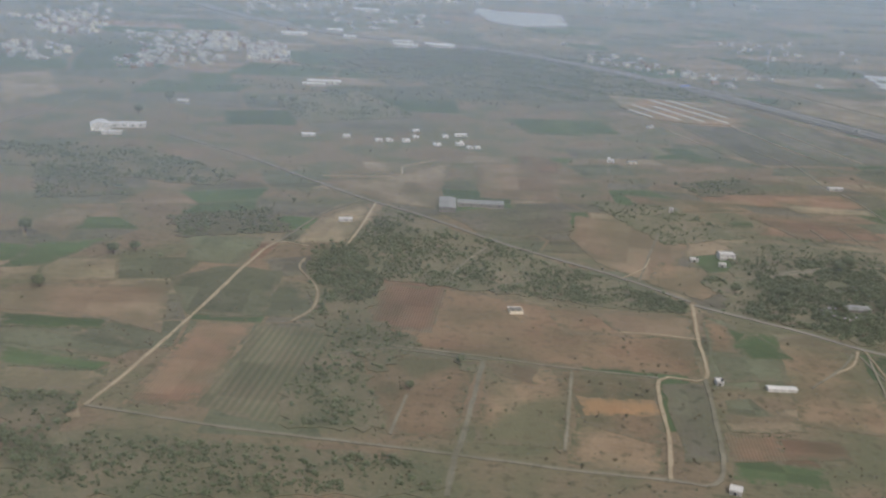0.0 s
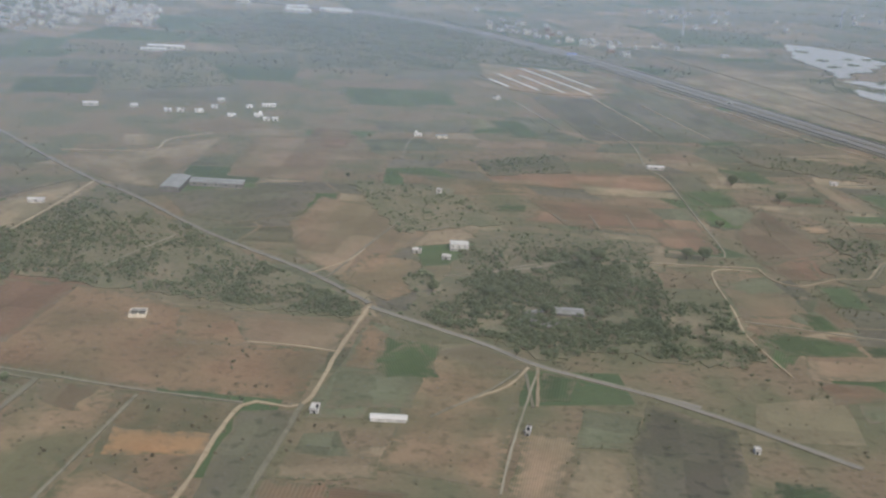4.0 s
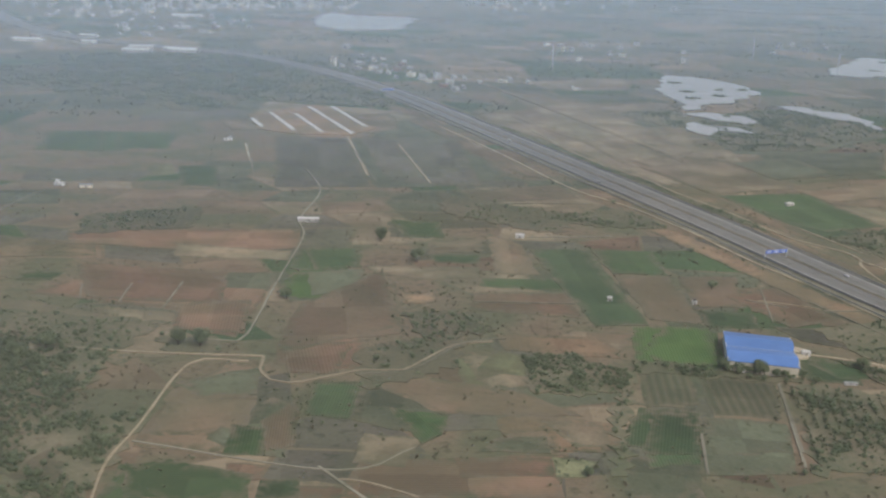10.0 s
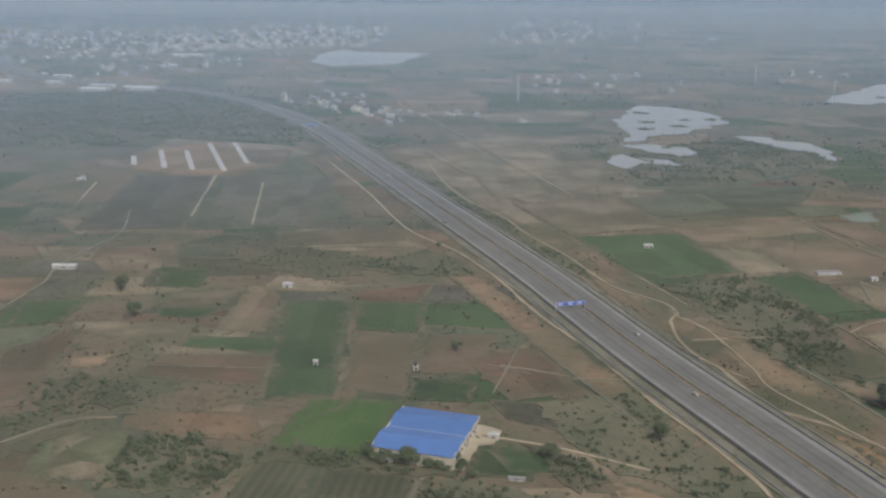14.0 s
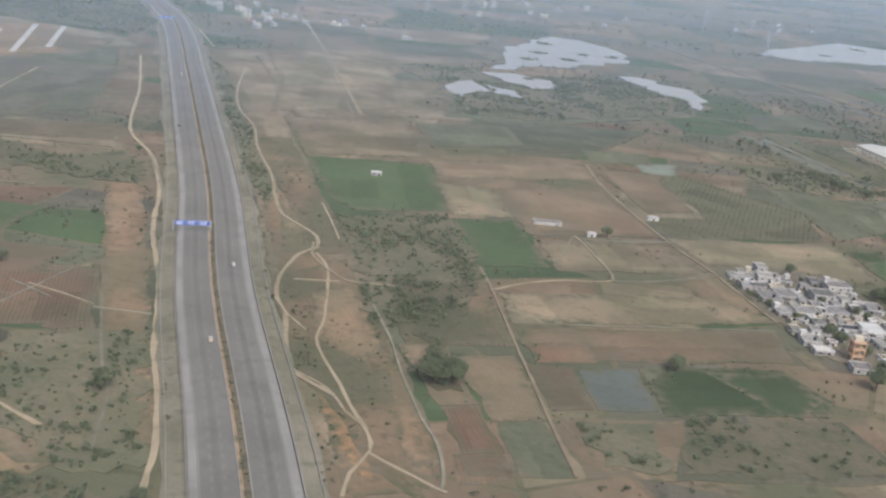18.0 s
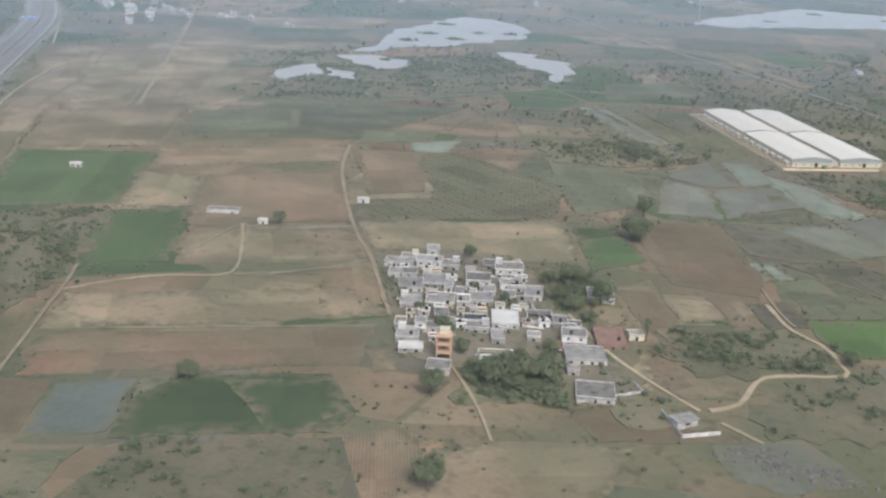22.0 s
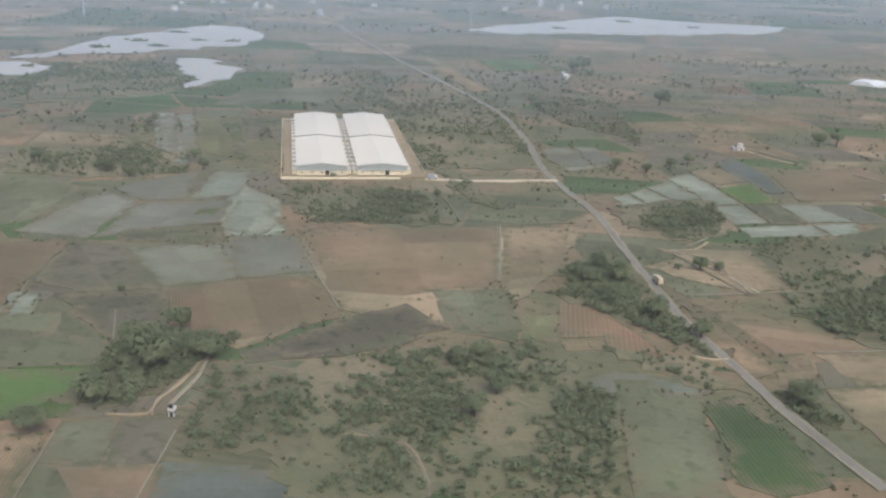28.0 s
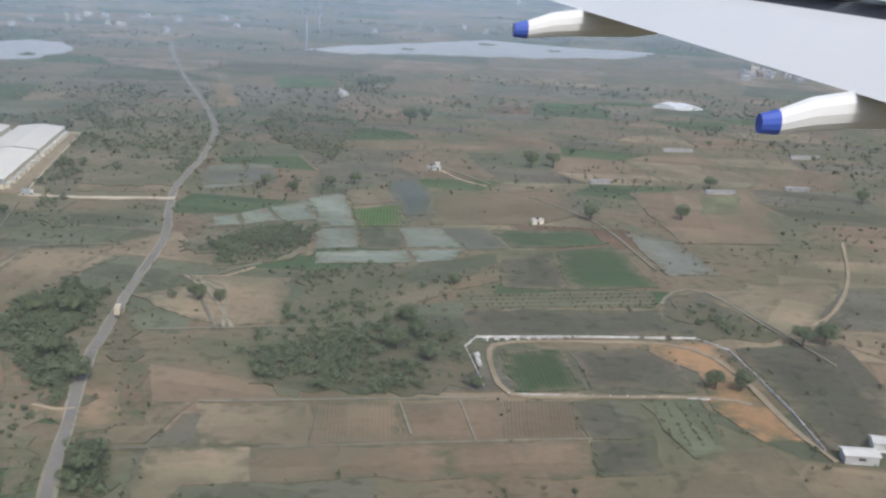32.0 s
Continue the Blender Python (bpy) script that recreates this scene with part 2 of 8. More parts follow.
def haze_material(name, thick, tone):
    """See-through sheet tinted to imitate haze: clear at the ground's edge, denser upward."""
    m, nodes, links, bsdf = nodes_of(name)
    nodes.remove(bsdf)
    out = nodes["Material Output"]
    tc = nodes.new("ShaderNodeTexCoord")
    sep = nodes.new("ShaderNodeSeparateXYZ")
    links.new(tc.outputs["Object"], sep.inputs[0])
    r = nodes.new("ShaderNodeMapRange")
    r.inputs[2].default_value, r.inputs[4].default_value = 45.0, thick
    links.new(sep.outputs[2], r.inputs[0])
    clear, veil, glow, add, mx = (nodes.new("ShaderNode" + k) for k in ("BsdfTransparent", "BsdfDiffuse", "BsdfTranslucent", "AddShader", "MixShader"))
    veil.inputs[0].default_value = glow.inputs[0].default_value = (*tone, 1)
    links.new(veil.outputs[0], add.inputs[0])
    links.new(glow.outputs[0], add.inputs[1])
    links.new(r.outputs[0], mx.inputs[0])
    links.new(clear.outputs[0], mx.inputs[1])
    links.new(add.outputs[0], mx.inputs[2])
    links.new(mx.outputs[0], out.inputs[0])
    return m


# haze put into sheet colour: near sheets thin and grey, far ones bluer
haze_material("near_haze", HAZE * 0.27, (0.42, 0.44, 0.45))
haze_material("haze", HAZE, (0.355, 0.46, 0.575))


# ---- building blocks ----
def mesh_of(name, verts, faces, mat):
    me = bpy.data.meshes.new(name)
    me.from_pydata([tuple(v) for v in verts], [], faces)
    me.materials.append(MATS[mat])
    me.update()
    return me


def quads_mesh(name, co, mat, corners=4):
    """A mesh of loose faces of that many corners, from an array of places."""
    n = len(co)
    me = bpy.data.meshes.new(name)
    me.vertices.add(n)
    me.vertices.foreach_set("co", np.ascontiguousarray(co, dtype=np.float32).ravel())
    me.loops.add(n)
    me.loops.foreach_set("vertex_index", np.arange(n, dtype=np.int32))
    me.polygons.add(n // corners)
    me.polygons.foreach_set("loop_start", np.arange(0, n, corners, dtype=np.int32))
    me.polygons.foreach_set("loop_total", np.full(n // corners, corners, dtype=np.int32))
    me.materials.append(MATS[mat])
    me.update(calc_edges=True)
    return me


# the plan of what covers the ground, one cell a metre
GX, GY, GW, GH = -450, 60, 1900, 1700
COVER = np.zeros((GH, GW), dtype=np.int8)
KINDS = "RBTAGDLOKWYPQMSN"
SOIL = {"R": ("bare red-brown ploughed field with furrows", "field"), "B": ("bare brown ploughed field", "field"),
        "T": ("dry tan fallow field with sparse grass", "field"), "A": ("bare orange earth, scraped and dry", "bare ground"),
        "G": ("green crop field in rows", "field"), "D": ("dark green crop field", "field"), "L": ("bright green crop field", "field"),
        "O": ("olive fallow field with thin weeds", "field"), "K": ("dark grey-brown field with stubble", "field"),
        "W": ("brown field planted in wide green rows", "field"), "Y": ("yellowish field of ripe crop", "field"),
        "P": ("pale flooded paddy with grey water", "paddy field"), "S": ("scrubby brown fallow plot with patches of weeds", "field"), "M": ("grey muddy paddy, half drained", "paddy field"), "N": ("freshly dug bright orange earth", "bare ground"), "Q": ("dark wet paddy with still water", "paddy field")}


def mark(poly, code):
    p = np.array(poly, float)
    x0, y0 = np.maximum(np.floor(p.min(0)).astype(int) - (GX, GY), 0)
    x1, y1 = np.minimum(np.ceil(p.max(0)).astype(int) - (GX, GY), (GW, GH))
    if x1 <= x0 or y1 <= y0:
        return None
    xs, ys = np.meshgrid(np.arange(x0, x1) + GX + 0.5, np.arange(y0, y1) + GY + 0.5)
    inside = np.zeros(xs.shape, bool)
    for (ax, ay), (bx, by) in zip(p, np.roll(p, -1, 0)):
        if ay != by:
            inside ^= ((ay > ys) != (by > ys)) & (xs < (bx - ax) * (ys - ay) / (by - ay) + ax)
    if code is not None:
        COVER[y0:y1, x0:x1][inside] = code
    return xs[inside], ys[inside]


LAID = [0, 0]


def ragged(poly, step, amount):
    out = []
    for a, b in zip(poly, poly[1:] + poly[:1]):
        a, b = Vector(a), Vector(b)
        n = max(1, min(24, int((b - a).length / step)))
        side = Vector((-(b - a).y, (b - a).x)).normalized() if (b - a).length else Vector((0, 0))
        for k in range(n):
            out.append(a.lerp(b, k / n) + side * (random.uniform(-amount, amount) if k else 0))
    return out


def sheet(name, poly, mat, step=7.0, amount=0.6, lift=None, margin=0.0):
    """A patch of ground with a worn outline, its edges running down into the land; its own x axis follows its longest side."""
    LAID[0] += 1
    z = 0.03 + 0.0004 * LAID[0] if lift is None else lift
    pts = ragged([tuple(p) for p in poly], step, amount)
    cx, cy = sum(p.x for p in pts) / len(pts), sum(p.y for p in pts) / len(pts)
    a, b = max(zip(poly, poly[1:] + poly[:1]), key=lambda e: math.dist(*e))
    turn = Matrix.Translation((cx, cy, z)) @ Matrix.Rotation(math.atan2(b[1] - a[1], b[0] - a[0]), 4, "Z")
    inv = turn.inverted()
    rim = [(inv @ Vector((p.x, p.y, z))).to_2d() for p in pts]
    n = len(rim)
    inner = []
    if margin:
        # points well inside the outline, so that the margin is a band along it
        p = np.array(rim)
        q = np.roll(p, -1, 0)
        gx, gy = np.meshgrid(np.arange(p[:, 0].min(), p[:, 0].max(), 3.5), np.arange(p[:, 1].min(), p[:, 1].max(), 3.5))
        g = np.c_[gx.ravel(), gy.ravel()]
        e, r = (q - p)[None], g[:, None] - p[None]
        u = np.clip((r * e).sum(2) / np.maximum((e * e).sum(2), 1e-9), 0, 1)
        far = np.linalg.norm(r - u[..., None] * e, axis=2).min(1)
        inner = [Vector(c) for c in g[far > margin]]
    co, _, tris, _, _, _ = delaunay_2d_cdt(rim + inner, [(k, (k + 1) % n) for k in range(n)], [], 1, 1e-4)
    m = len(co)
    verts = [(c.x, c.y, 0) for c in co] + [(c.x, c.y, 0) for c in rim] + [(c.x, c.y, -z - 0.2) for c in rim]
    skirt = [(m + k, m + k + n, m + (k + 1) % n + n, m + (k + 1) % n) for k in range(n)]
    ob = new(name, mesh_of(name, verts, [tuple(t) for t in tris] + skirt, mat))
    if margin:
        inside = set((round(c.x, 3), round(c.y, 3)) for c in inner)
        edge = ob.data.attributes.new("margin", "FLOAT", "POINT")
        edge.data.foreach_set("value", [0.0 if (round(c.x, 3), round(c.y, 3)) in inside else 1.0 for c in co] + [1.0] * (2 * n))
        OUTLINE.append(pts)
    ob.matrix_world = turn
    return ob


OUTLINE = []


def field(kind, *poly):
    xs, ys = [p[0] for p in poly], [p[1] for p in poly]
    ob = sheet("field", list(poly), kind, 5.0, 0.9, None, min(2.6, 0.09 * min(max(xs) - min(xs), max(ys) - min(ys))))
    label, category = SOIL[kind]
    mark(poly, KINDS.index(kind) + 1)
    return tagged(ob, label, category, "fields", "structure")


def smooth_line(pts, step=4.0):
    """A line through the points, rounded (Catmull-Rom)."""
    p = [Vector(q) for q in pts]
    p = [2 * p[0] - p[1]] + p + [2 * p[-1] - p[-2]]
    out = []
    for i in range(1, len(p) - 2):
        n = max(2, int((p[i + 1] - p[i]).length / step))
        for k in range(n):
            t = k / n
            out.append(0.5 * (2 * p[i] + (p[i + 1] - p[i - 1]) * t + (2 * p[i - 1] - 5 * p[i] + 4 * p[i + 1] - p[i + 2]) * t * t
                              + (3 * p[i] - p[i - 1] - 3 * p[i + 1] + p[i + 2]) * t ** 3))
    return out + [p[-2]]


def strip_mesh(name, line, left, right, mat, z, wobble=0.0, height=0.0):
    """A band along a line between two distances to its left and right; height above z makes it a kerb or wall."""
    verts, faces = [], []
    n = len(line)
    for i, p in enumerate(line):
        d = (line[min(i + 1, n - 1)] - line[max(i - 1, 0)]).normalized()
        s = Vector((-d.y, d.x))
        a, b = p + s * (left + random.uniform(-wobble, wobble)), p + s * (right + random.uniform(-wobble, wobble))
        verts += [(a.x, a.y, z - 0.25), (a.x, a.y, z + height), (b.x, b.y, z + height), (b.x, b.y, z - 0.25)]
        if i:
            k = 4 * i
            faces += [(k - 4 + j, k - 3 + j, k + 1 + j, k + j) for j in range(3)]
    faces += [(0, 1, 2, 3), (4 * n - 1, 4 * n - 2, 4 * n - 3, 4 * n - 4)]
    return mesh_of(name, verts, faces, mat)


def strip(name, *args):
    return new(name, strip_mesh(name, *args))


ROADS = {"pale_dirt": ("pale beaten approach road", "dirt road"), "asphalt": ("narrow grey asphalt country road with dusty edges", "road"), "dirt": ("pale sandy dirt road", "dirt road"),
         "track": ("faint brown farm track worn into the scrub", "track")}


def road(kind, width, *pts):
    line = smooth_line(pts)
    LAID[1] += 1
    z = 0.345 + 0.0004 * LAID[1]
    if kind == "asphalt":
        edge = tagged(strip("road_verge", line, width / 2 + 0.45, -width / 2 - 0.45, "track", z - 0.03, 0.25), "dusty earth verge beside the asphalt", "verge", kind="structure")
    ob = tagged(strip("road", line, width / 2, -width / 2, kind, z, 0.05 if kind == "asphalt" else 0.16 * width), *ROADS[kind], "roads", "structure")
    for a, b in zip(line, line[1:]):
        d = (b - a).normalized() if (b - a).length else Vector((1, 0))
        s = Vector((-d.y, d.x)) * (width / 2 + 0.6)
        mark([tuple(a + s), tuple(b + s), tuple(b - s), tuple(a - s)], 30)
    return ob


# ---- ground ----
bm = bmesh.new()
bmesh.ops.create_grid(bm, x_segments=40, y_segments=40, size=6500)
for v in bm.verts:
    v.co += Vector((450, 450, 0))
me = bpy.data.meshes.new("ground")
bm.to_mesh(me)
bm.free()
me.materials.append(MATS["land"])
tagged(new("ground", me), "dry brown scrubland with patches of olive weeds", "ground", kind="structure")


# ---- patchwork of small fields ----
def farmland(x0, y0, nx, ny, cx, cy, fill, z, seed, stop, share=(5, 5, 4, 4, 1, 1.6, 1.4, 1)):
    """Small fields between jittered corners on a turned grid, those of one kind in one mesh."""
    g = random.Random(seed)
    turn = Matrix.Rotation(math.radians(12), 2)
    spot = {(i, j): Vector((x0, y0)) + turn @ Vector(((i + g.uniform(-0.3, 0.3)) * cx, (j + g.uniform(-0.3, 0.3)) * cy)) for i in range(nx + 1) for j in range(ny + 1)}
    quads = {}
    for i in range(nx):
        for j in range(ny):
            q = [spot[i, j], spot[i + 1, j], spot[i + 1, j + 1], spot[i, j + 1]]
            c = sum(q, Vector((0, 0))) / 4
            if g.random() > fill or not stop(c):
                continue
            kind = g.choices("OKTBRGDW", share)[0]
            for k in range(4):
                p = c.lerp(q[k], 0.95)
                quads.setdefault(kind, []).append((p.x, p.y, z))
    for kind, co in quads.items():
        tagged(new("farmland", quads_mesh("farmland", np.array(co), kind)), "patchwork of small fields, " + SOIL[kind][0], "farmland", kind="stuff")


farmland(-520, 150, 62, 30, 34, 24, 0.6, 0.02, 3, lambda c: 120 < c.y - 0.55 * c.x < 640)
farmland(-1500, 500, 42, 36, 85, 62, 0.7, 0.03, 4, lambda c: 640 <= c.y - 0.55 * c.x, (7, 5, 4, 3.5, 0.8, 1.3, 2, 1))

# ---- fields ----
field("T", (610.6, 638.7), (650.6, 648), (692, 591.2), (693, 565.9), (679.8, 559.6), (636.6, 573.7))
field("T", (305.3, 929.4), (338.7, 960.6), (444.8, 706.6), (481.8, 629.8), (523.4, 537), (547.6, 479.5), (523.9, 471.1), (485.7, 553.1), (430.9, 677.4))
field("R", (-110.7, 265.9), (-103.6, 336), (-82.5, 337.1), (-88.9, 268.7))
field("W", (-88.5, 266.8), (-81.5, 335.5), (-50.7, 334.7), (-60.3, 258.2))
field("D", (-56.8, 283), (-49.8, 332.1), (-42.1, 327.8), (-47.8, 284.2))
field("A", (-41.9, 325.2), (-43, 338.7), (-39.4, 388.9), (-11.2, 388.1), (28.1, 374.4), (87.7, 371.2), (78, 310.8), (30.7, 313.9), (0.9, 318.6))
field("R", (-42.7, 339.9), (-39.4, 388.9), (-11.2, 388.1), (-16.5, 337.1))
field("A", (28.1, 374.4), (87.7, 371.2), (82.4, 343.1), (34.1, 344.8))
field("S", (-43.3, 317.2), (-0.3, 313.4), (-9.5, 254.3), (-26.4, 255.8), (-38.8, 285.4))
field("S", (3.6, 311.5), (31.1, 309.1), (23.1, 252.9), (-3.7, 253.2))
field("S", (29.8, 273.8), (55.6, 277.8), (50.9, 241.2), (23.8, 244.6))
field("O", (93.7, 372.1), (104.4, 364.5), (96.7, 303.2), (79.9, 301))
field("G", (74.5, 253.6), (100.2, 249.8), (97.9, 236.4), (70.9, 240.2))
field("R", (76.3, 269.9), (103, 267.5), (99.4, 249.7), (73, 254.2))
field("T", (-156.7, 287.7), (-126.5, 287.9), (-119.9, 296.5), (-124.6, 274), (-149.7, 270.7))
field("O", (-101.1, 369.2), (-72.5, 384.5), (-61, 347.5), (-100.3, 340))
field("G", (-195.8, 382.4), (-194.7, 415.9), (-164.3, 430.7), (-179, 387))
field("T", (-209, 439.7), (-198.5, 477.4), (-184.7, 469.9), (-184.4, 422.2))
field("T", (-88.2, 559), (-41.9, 582.1), (-7.6, 633.4), (-17.3, 513), (-42, 519))
field("B", (5.1, 628.6), (59.6, 643.4), (55.8, 541.6), (7.9, 542.9))
field("R", (36.6, 663.1), (59.4, 660.6), (60, 611.4), (35.6, 620.6))
field("G", (41.2, 803.1), (121.3, 817.3), (100.6, 751.5), (50.2, 740.2))
field("K", (-117.6, 761.4), (-33.8, 790.2), (-15.5, 726.1), (-103.5, 698.4))
field("G", (-182.9, 763.4), (-131.3, 781.7), (-120.6, 720.8), (-169.6, 709.1))
field("G", (-252.9, 937), (-214.5, 954.2), (-201.2, 887.6), (-235.2, 873.5))
field("B", (-198.4, 621.9), (-159.5, 624.6), (-132.3, 576.1), (-173.1, 565.3))
field("T", (-398.2, 872), (-366.4, 904.6), (-317, 794.2), (-340.2, 731.7))
field("O", (-133.3, 441.6), (-96.7, 444.5), (-99.3, 401.8), (-124.5, 404.9))
field("T", (-76.8, 478), (-57, 515.6), (-51.7, 505.2), (-59.2, 442.9), (-82.5, 438.3))
field("R", (162.5, 516.6), (215.5, 521.5), (212.9, 489.5), (152.8, 499))
field("R", (216.1, 520.1), (238.2, 519.2), (236.7, 467.3), (213.6, 472.8))
field("O", (218, 534.3), (237.1, 535.9), (237.2, 516.1), (217.1, 516.5))
field("G", (239.7, 569.8), (264.2, 569.6), (262.5, 543.4), (240.6, 541.4))
field("L", (240.7, 538.1), (266.1, 538.3), (264.2, 509.6), (242.7, 509.8))
field("R", (36.2, 627.7), (47, 663.3), (66.6, 646.9), (60.8, 616.8))
field("G", (79.1, 801), (117, 804.5), (125, 762.6), (94, 755.1))
field("T", (94.9, 557.9), (117.1, 543.8), (121.9, 504.8), (101.4, 524.4))
field("O", (272.4, 621.4), (298.2, 624.1), (293.2, 595.7), (275.6, 595.5))
field("G", (228, 381), (244, 379.4), (242.6, 374.2), (234.5, 357.6), (229.6, 363.1))
field("R", (244, 379.4), (273.8, 377.8), (288.1, 366.7), (269.5, 355.7), (244.5, 364.8))
field("G", (273.6, 625.1), (297.1, 625.1), (300.3, 597.7), (280.5, 598.2))
field("T", (293.7, 592), (316.4, 596.6), (317.8, 580.1), (294.1, 571.5))
field("G", (294.2, 570.7), (317, 575.1), (315.8, 562.6), (297.8, 560.7))
field("T", (270, 551.7), (316.3, 556.8), (316.5, 542.8), (292.4, 537), (275.2, 542))
field("B", (319.1, 610.5), (335, 591.7), (341.1, 550.7), (322.4, 550.8))
field("G", (317.6, 543), (351, 547.7), (350.1, 532.4), (316.4, 532.8))
field("R", (314, 524.8), (351.1, 529.5), (353.3, 502.6), (313.1, 505.1))
field("B", (397.4, 557.6), (422.2, 562.1), (417, 522.9), (397.8, 522.5))
field("L", (371.4, 498.7), (400.4, 495.8), (395.1, 460.6), (368, 462.7))
field("B", (349.6, 489.9), (371.1, 491), (361.2, 468.2), (333.1, 468.2))
field("R", (251, 461.9), (277.7, 477.1), (282.7, 447.4), (254, 447.1))
field("T", (312.4, 700.1), (357.3, 707.9), (379.7, 674.9), (367.7, 649.2), (314.9, 666.3))
field("D", (421.4, 474.1), (440.3, 473.3), (437.6, 455.4), (420.5, 457.8))
field("B", (280.8, 443.4), (310.3, 466.3), (331, 461.9), (329.2, 434.5), (304.6, 430.8))
field("O", (331.5, 465.8), (346, 472), (347.8, 440.4), (334.7, 435.3))
field("T", (304.7, 688.5), (358.6, 716.4), (368.4, 685.3), (317.9, 666.2))
field("T", (323.3, 658.1), (367.2, 667.7), (372.5, 645.1), (341.2, 642.1))
field("T", (399.8, 812.5), (454.2, 832.7), (474.1, 805), (423.3, 772))
field("B", (182.1, 805.8), (257.7, 925.8), (283.3, 892.9), (262.3, 850.1), (207.7, 804.5))
field("T", (216.5, 1010.5), (262.2, 953.8), (354.5, 729.4), (340.5, 732.5))
field("T", (500.1, 507.9), (510.6, 505.8), (527.6, 483.1), (525.3, 464.7))
field("D", (424.9, 471), (431.2, 476.9), (444.1, 470.4), (442.4, 461.2), (431.7, 459.4))
field("O", (214, 889), (256.6, 911.9), (318.7, 781.2), (294, 739.1))
field("B", (488.1, 741.4), (559.7, 776.1), (567.5, 738.2), (504.5, 704.6))
field("O", (516.2, 787.2), (569, 808.8), (556.7, 771), (524.3, 766.1))
field("P", (583.3, 781.1), (604, 791.6), (602.4, 765.8), (587.9, 764.1))
field("B", (567.4, 508.6), (592.7, 517.1), (596.6, 491.3), (576.1, 484.8))
field("W", (592.4, 755.5), (604.7, 770.7), (654.8, 732.8), (657.5, 691.7), (598.9, 669.8), (588.7, 688.5), (613.8, 701.7))
field("T", (596.4, 665.8), (660.1, 689.5), (669.9, 647.7), (631.7, 646.2), (609, 643.1))
field("O", (642.2, 776.5), (676.7, 762.5), (688.1, 758.4), (685.9, 718.9), (663.3, 697))
field("G", (663.3, 684.7), (677, 689.8), (686.6, 655.9), (672.1, 650.8))
field("T", (690.4, 647.1), (721.1, 652.9), (719.6, 633.2), (694.9, 628.8))
field("B", (678.9, 631.3), (689.8, 643.4), (702.2, 597.3), (690.3, 596.6))
field("G", (698.1, 613.5), (708.7, 617), (720.4, 603.1), (701.6, 597.2))
field("O", (742.7, 600.1), (753.2, 603.4), (763, 569.4), (754.1, 566.8))
field("B", (754.3, 605.1), (765, 607.1), (774.1, 572.7), (763, 569.4))
field("Q", (787.8, 604.7), (802.6, 607.9), (797.3, 579.6), (791.8, 580.4))
field("B", (589.1, 646.2), (603.3, 648.7), (625.4, 601.8), (608.5, 596.2))
field("B", (675.8, 558.4), (695.1, 566.5), (711.5, 554.2), (683.5, 546))
field("T", (693.3, 575.5), (703.1, 586.4), (713, 574.3), (700.5, 570.5))
field("T", (779.9, 868.8), (811, 878.7), (825.7, 832.1), (790.8, 817.3))
field("P", (640, 889), (649.1, 892.9), (699.5, 803.5), (688.4, 799.3))
field("O", (654, 902.9), (674, 911.6), (714.8, 819.3), (703.2, 804.9))
field("T", (794.3, 643.4), (806.7, 641.6), (827.3, 621.6), (813, 621.8))
field("W", (933.1, 761.2), (978.6, 780.3), (980.1, 767.3), (937.7, 750.8))
field("K", (998.2, 746.4), (1020.8, 755.9), (1025.2, 731.6), (1019.4, 702.2), (1007.9, 698.6))
field("T", (705.6, 1141.3), (711.3, 1145.6), (774.5, 1016.2), (767.8, 1012.2))
field("T", (875.9, 786.9), (887.4, 791.5), (890.3, 777.9), (879.8, 776.6))
field("O", (967.4, 852), (986.5, 831.1), (992.2, 808.8), (981.5, 804.7))
field("T", (931, 780), (939, 785.7), (941.2, 776.2), (934.1, 771.1))
field("R", (75.1, 268.3), (111.2, 267), (111, 256.2), (75.5, 252.4))
field("O", (81.8, 292.7), (91, 295.5), (97.9, 279.4), (79.8, 280.2))
field("T", (97.6, 287.8), (106.9, 288.9), (105.4, 277.4), (96.4, 277.8))
field("D", (206.6, 283.5), (219.9, 282.1), (222.1, 276.8), (202.1, 266.1))
field("G", (229.5, 378.6), (240.3, 378.3), (230.5, 354.1), (227.4, 355.4))
field("B", (241.7, 376.5), (298.6, 377.7), (290.1, 354.4), (237.3, 346.3))
field("R", (238.8, 345.8), (256.5, 345.1), (260.4, 336.5), (238.6, 330.1))
field("O", (246.6, 331.3), (284.3, 338.5), (279.9, 326.5), (245.1, 319.2))
field("T", (-226.8, 1360.9), (-30.8, 1399), (3.3, 1286.4), (-173.6, 1261.7))
field("D", (25.5, 1194.2), (105.1, 1176.2), (140.9, 979.8), (76.6, 981.4))
field("D", (-208.5, 1147.8), (-111.2, 1163.2), (-80.8, 1054.8), (-156.6, 1038.3))
field("T", (360.9, 1139.7), (458.7, 1174.3), (451.8, 1125.3), (373.1, 1098.5))
field("T", (141.2, 964.2), (234.5, 948.8), (266.9, 917.3), (216.9, 849.4), (146.8, 881.9))
field("T", (338.4, 1044.5), (452.2, 1015.9), (429.6, 938.6), (364.4, 946.1))
field("B", (288.5, 809.7), (370.9, 811.4), (380, 768.9), (316.8, 770.7))
field("T", (424.7, 838.3), (502.8, 866.2), (518.3, 831.3), (446.6, 808.2))
field("O", (652.4, 966.7), (702.1, 1003.6), (704.4, 950.5), (655.9, 915.4))
field("O", (678.1, 760.5), (686.4, 763.5), (713.3, 701.9), (693.7, 706.1))
field("O", (215.5, 811), (279.9, 864.9), (333.5, 735), (305.5, 702.3), (260.6, 686.2))
field("P", (726.9, 782.4), (747.1, 766.3), (754.9, 748.2), (742.3, 737.5), (735.4, 737))
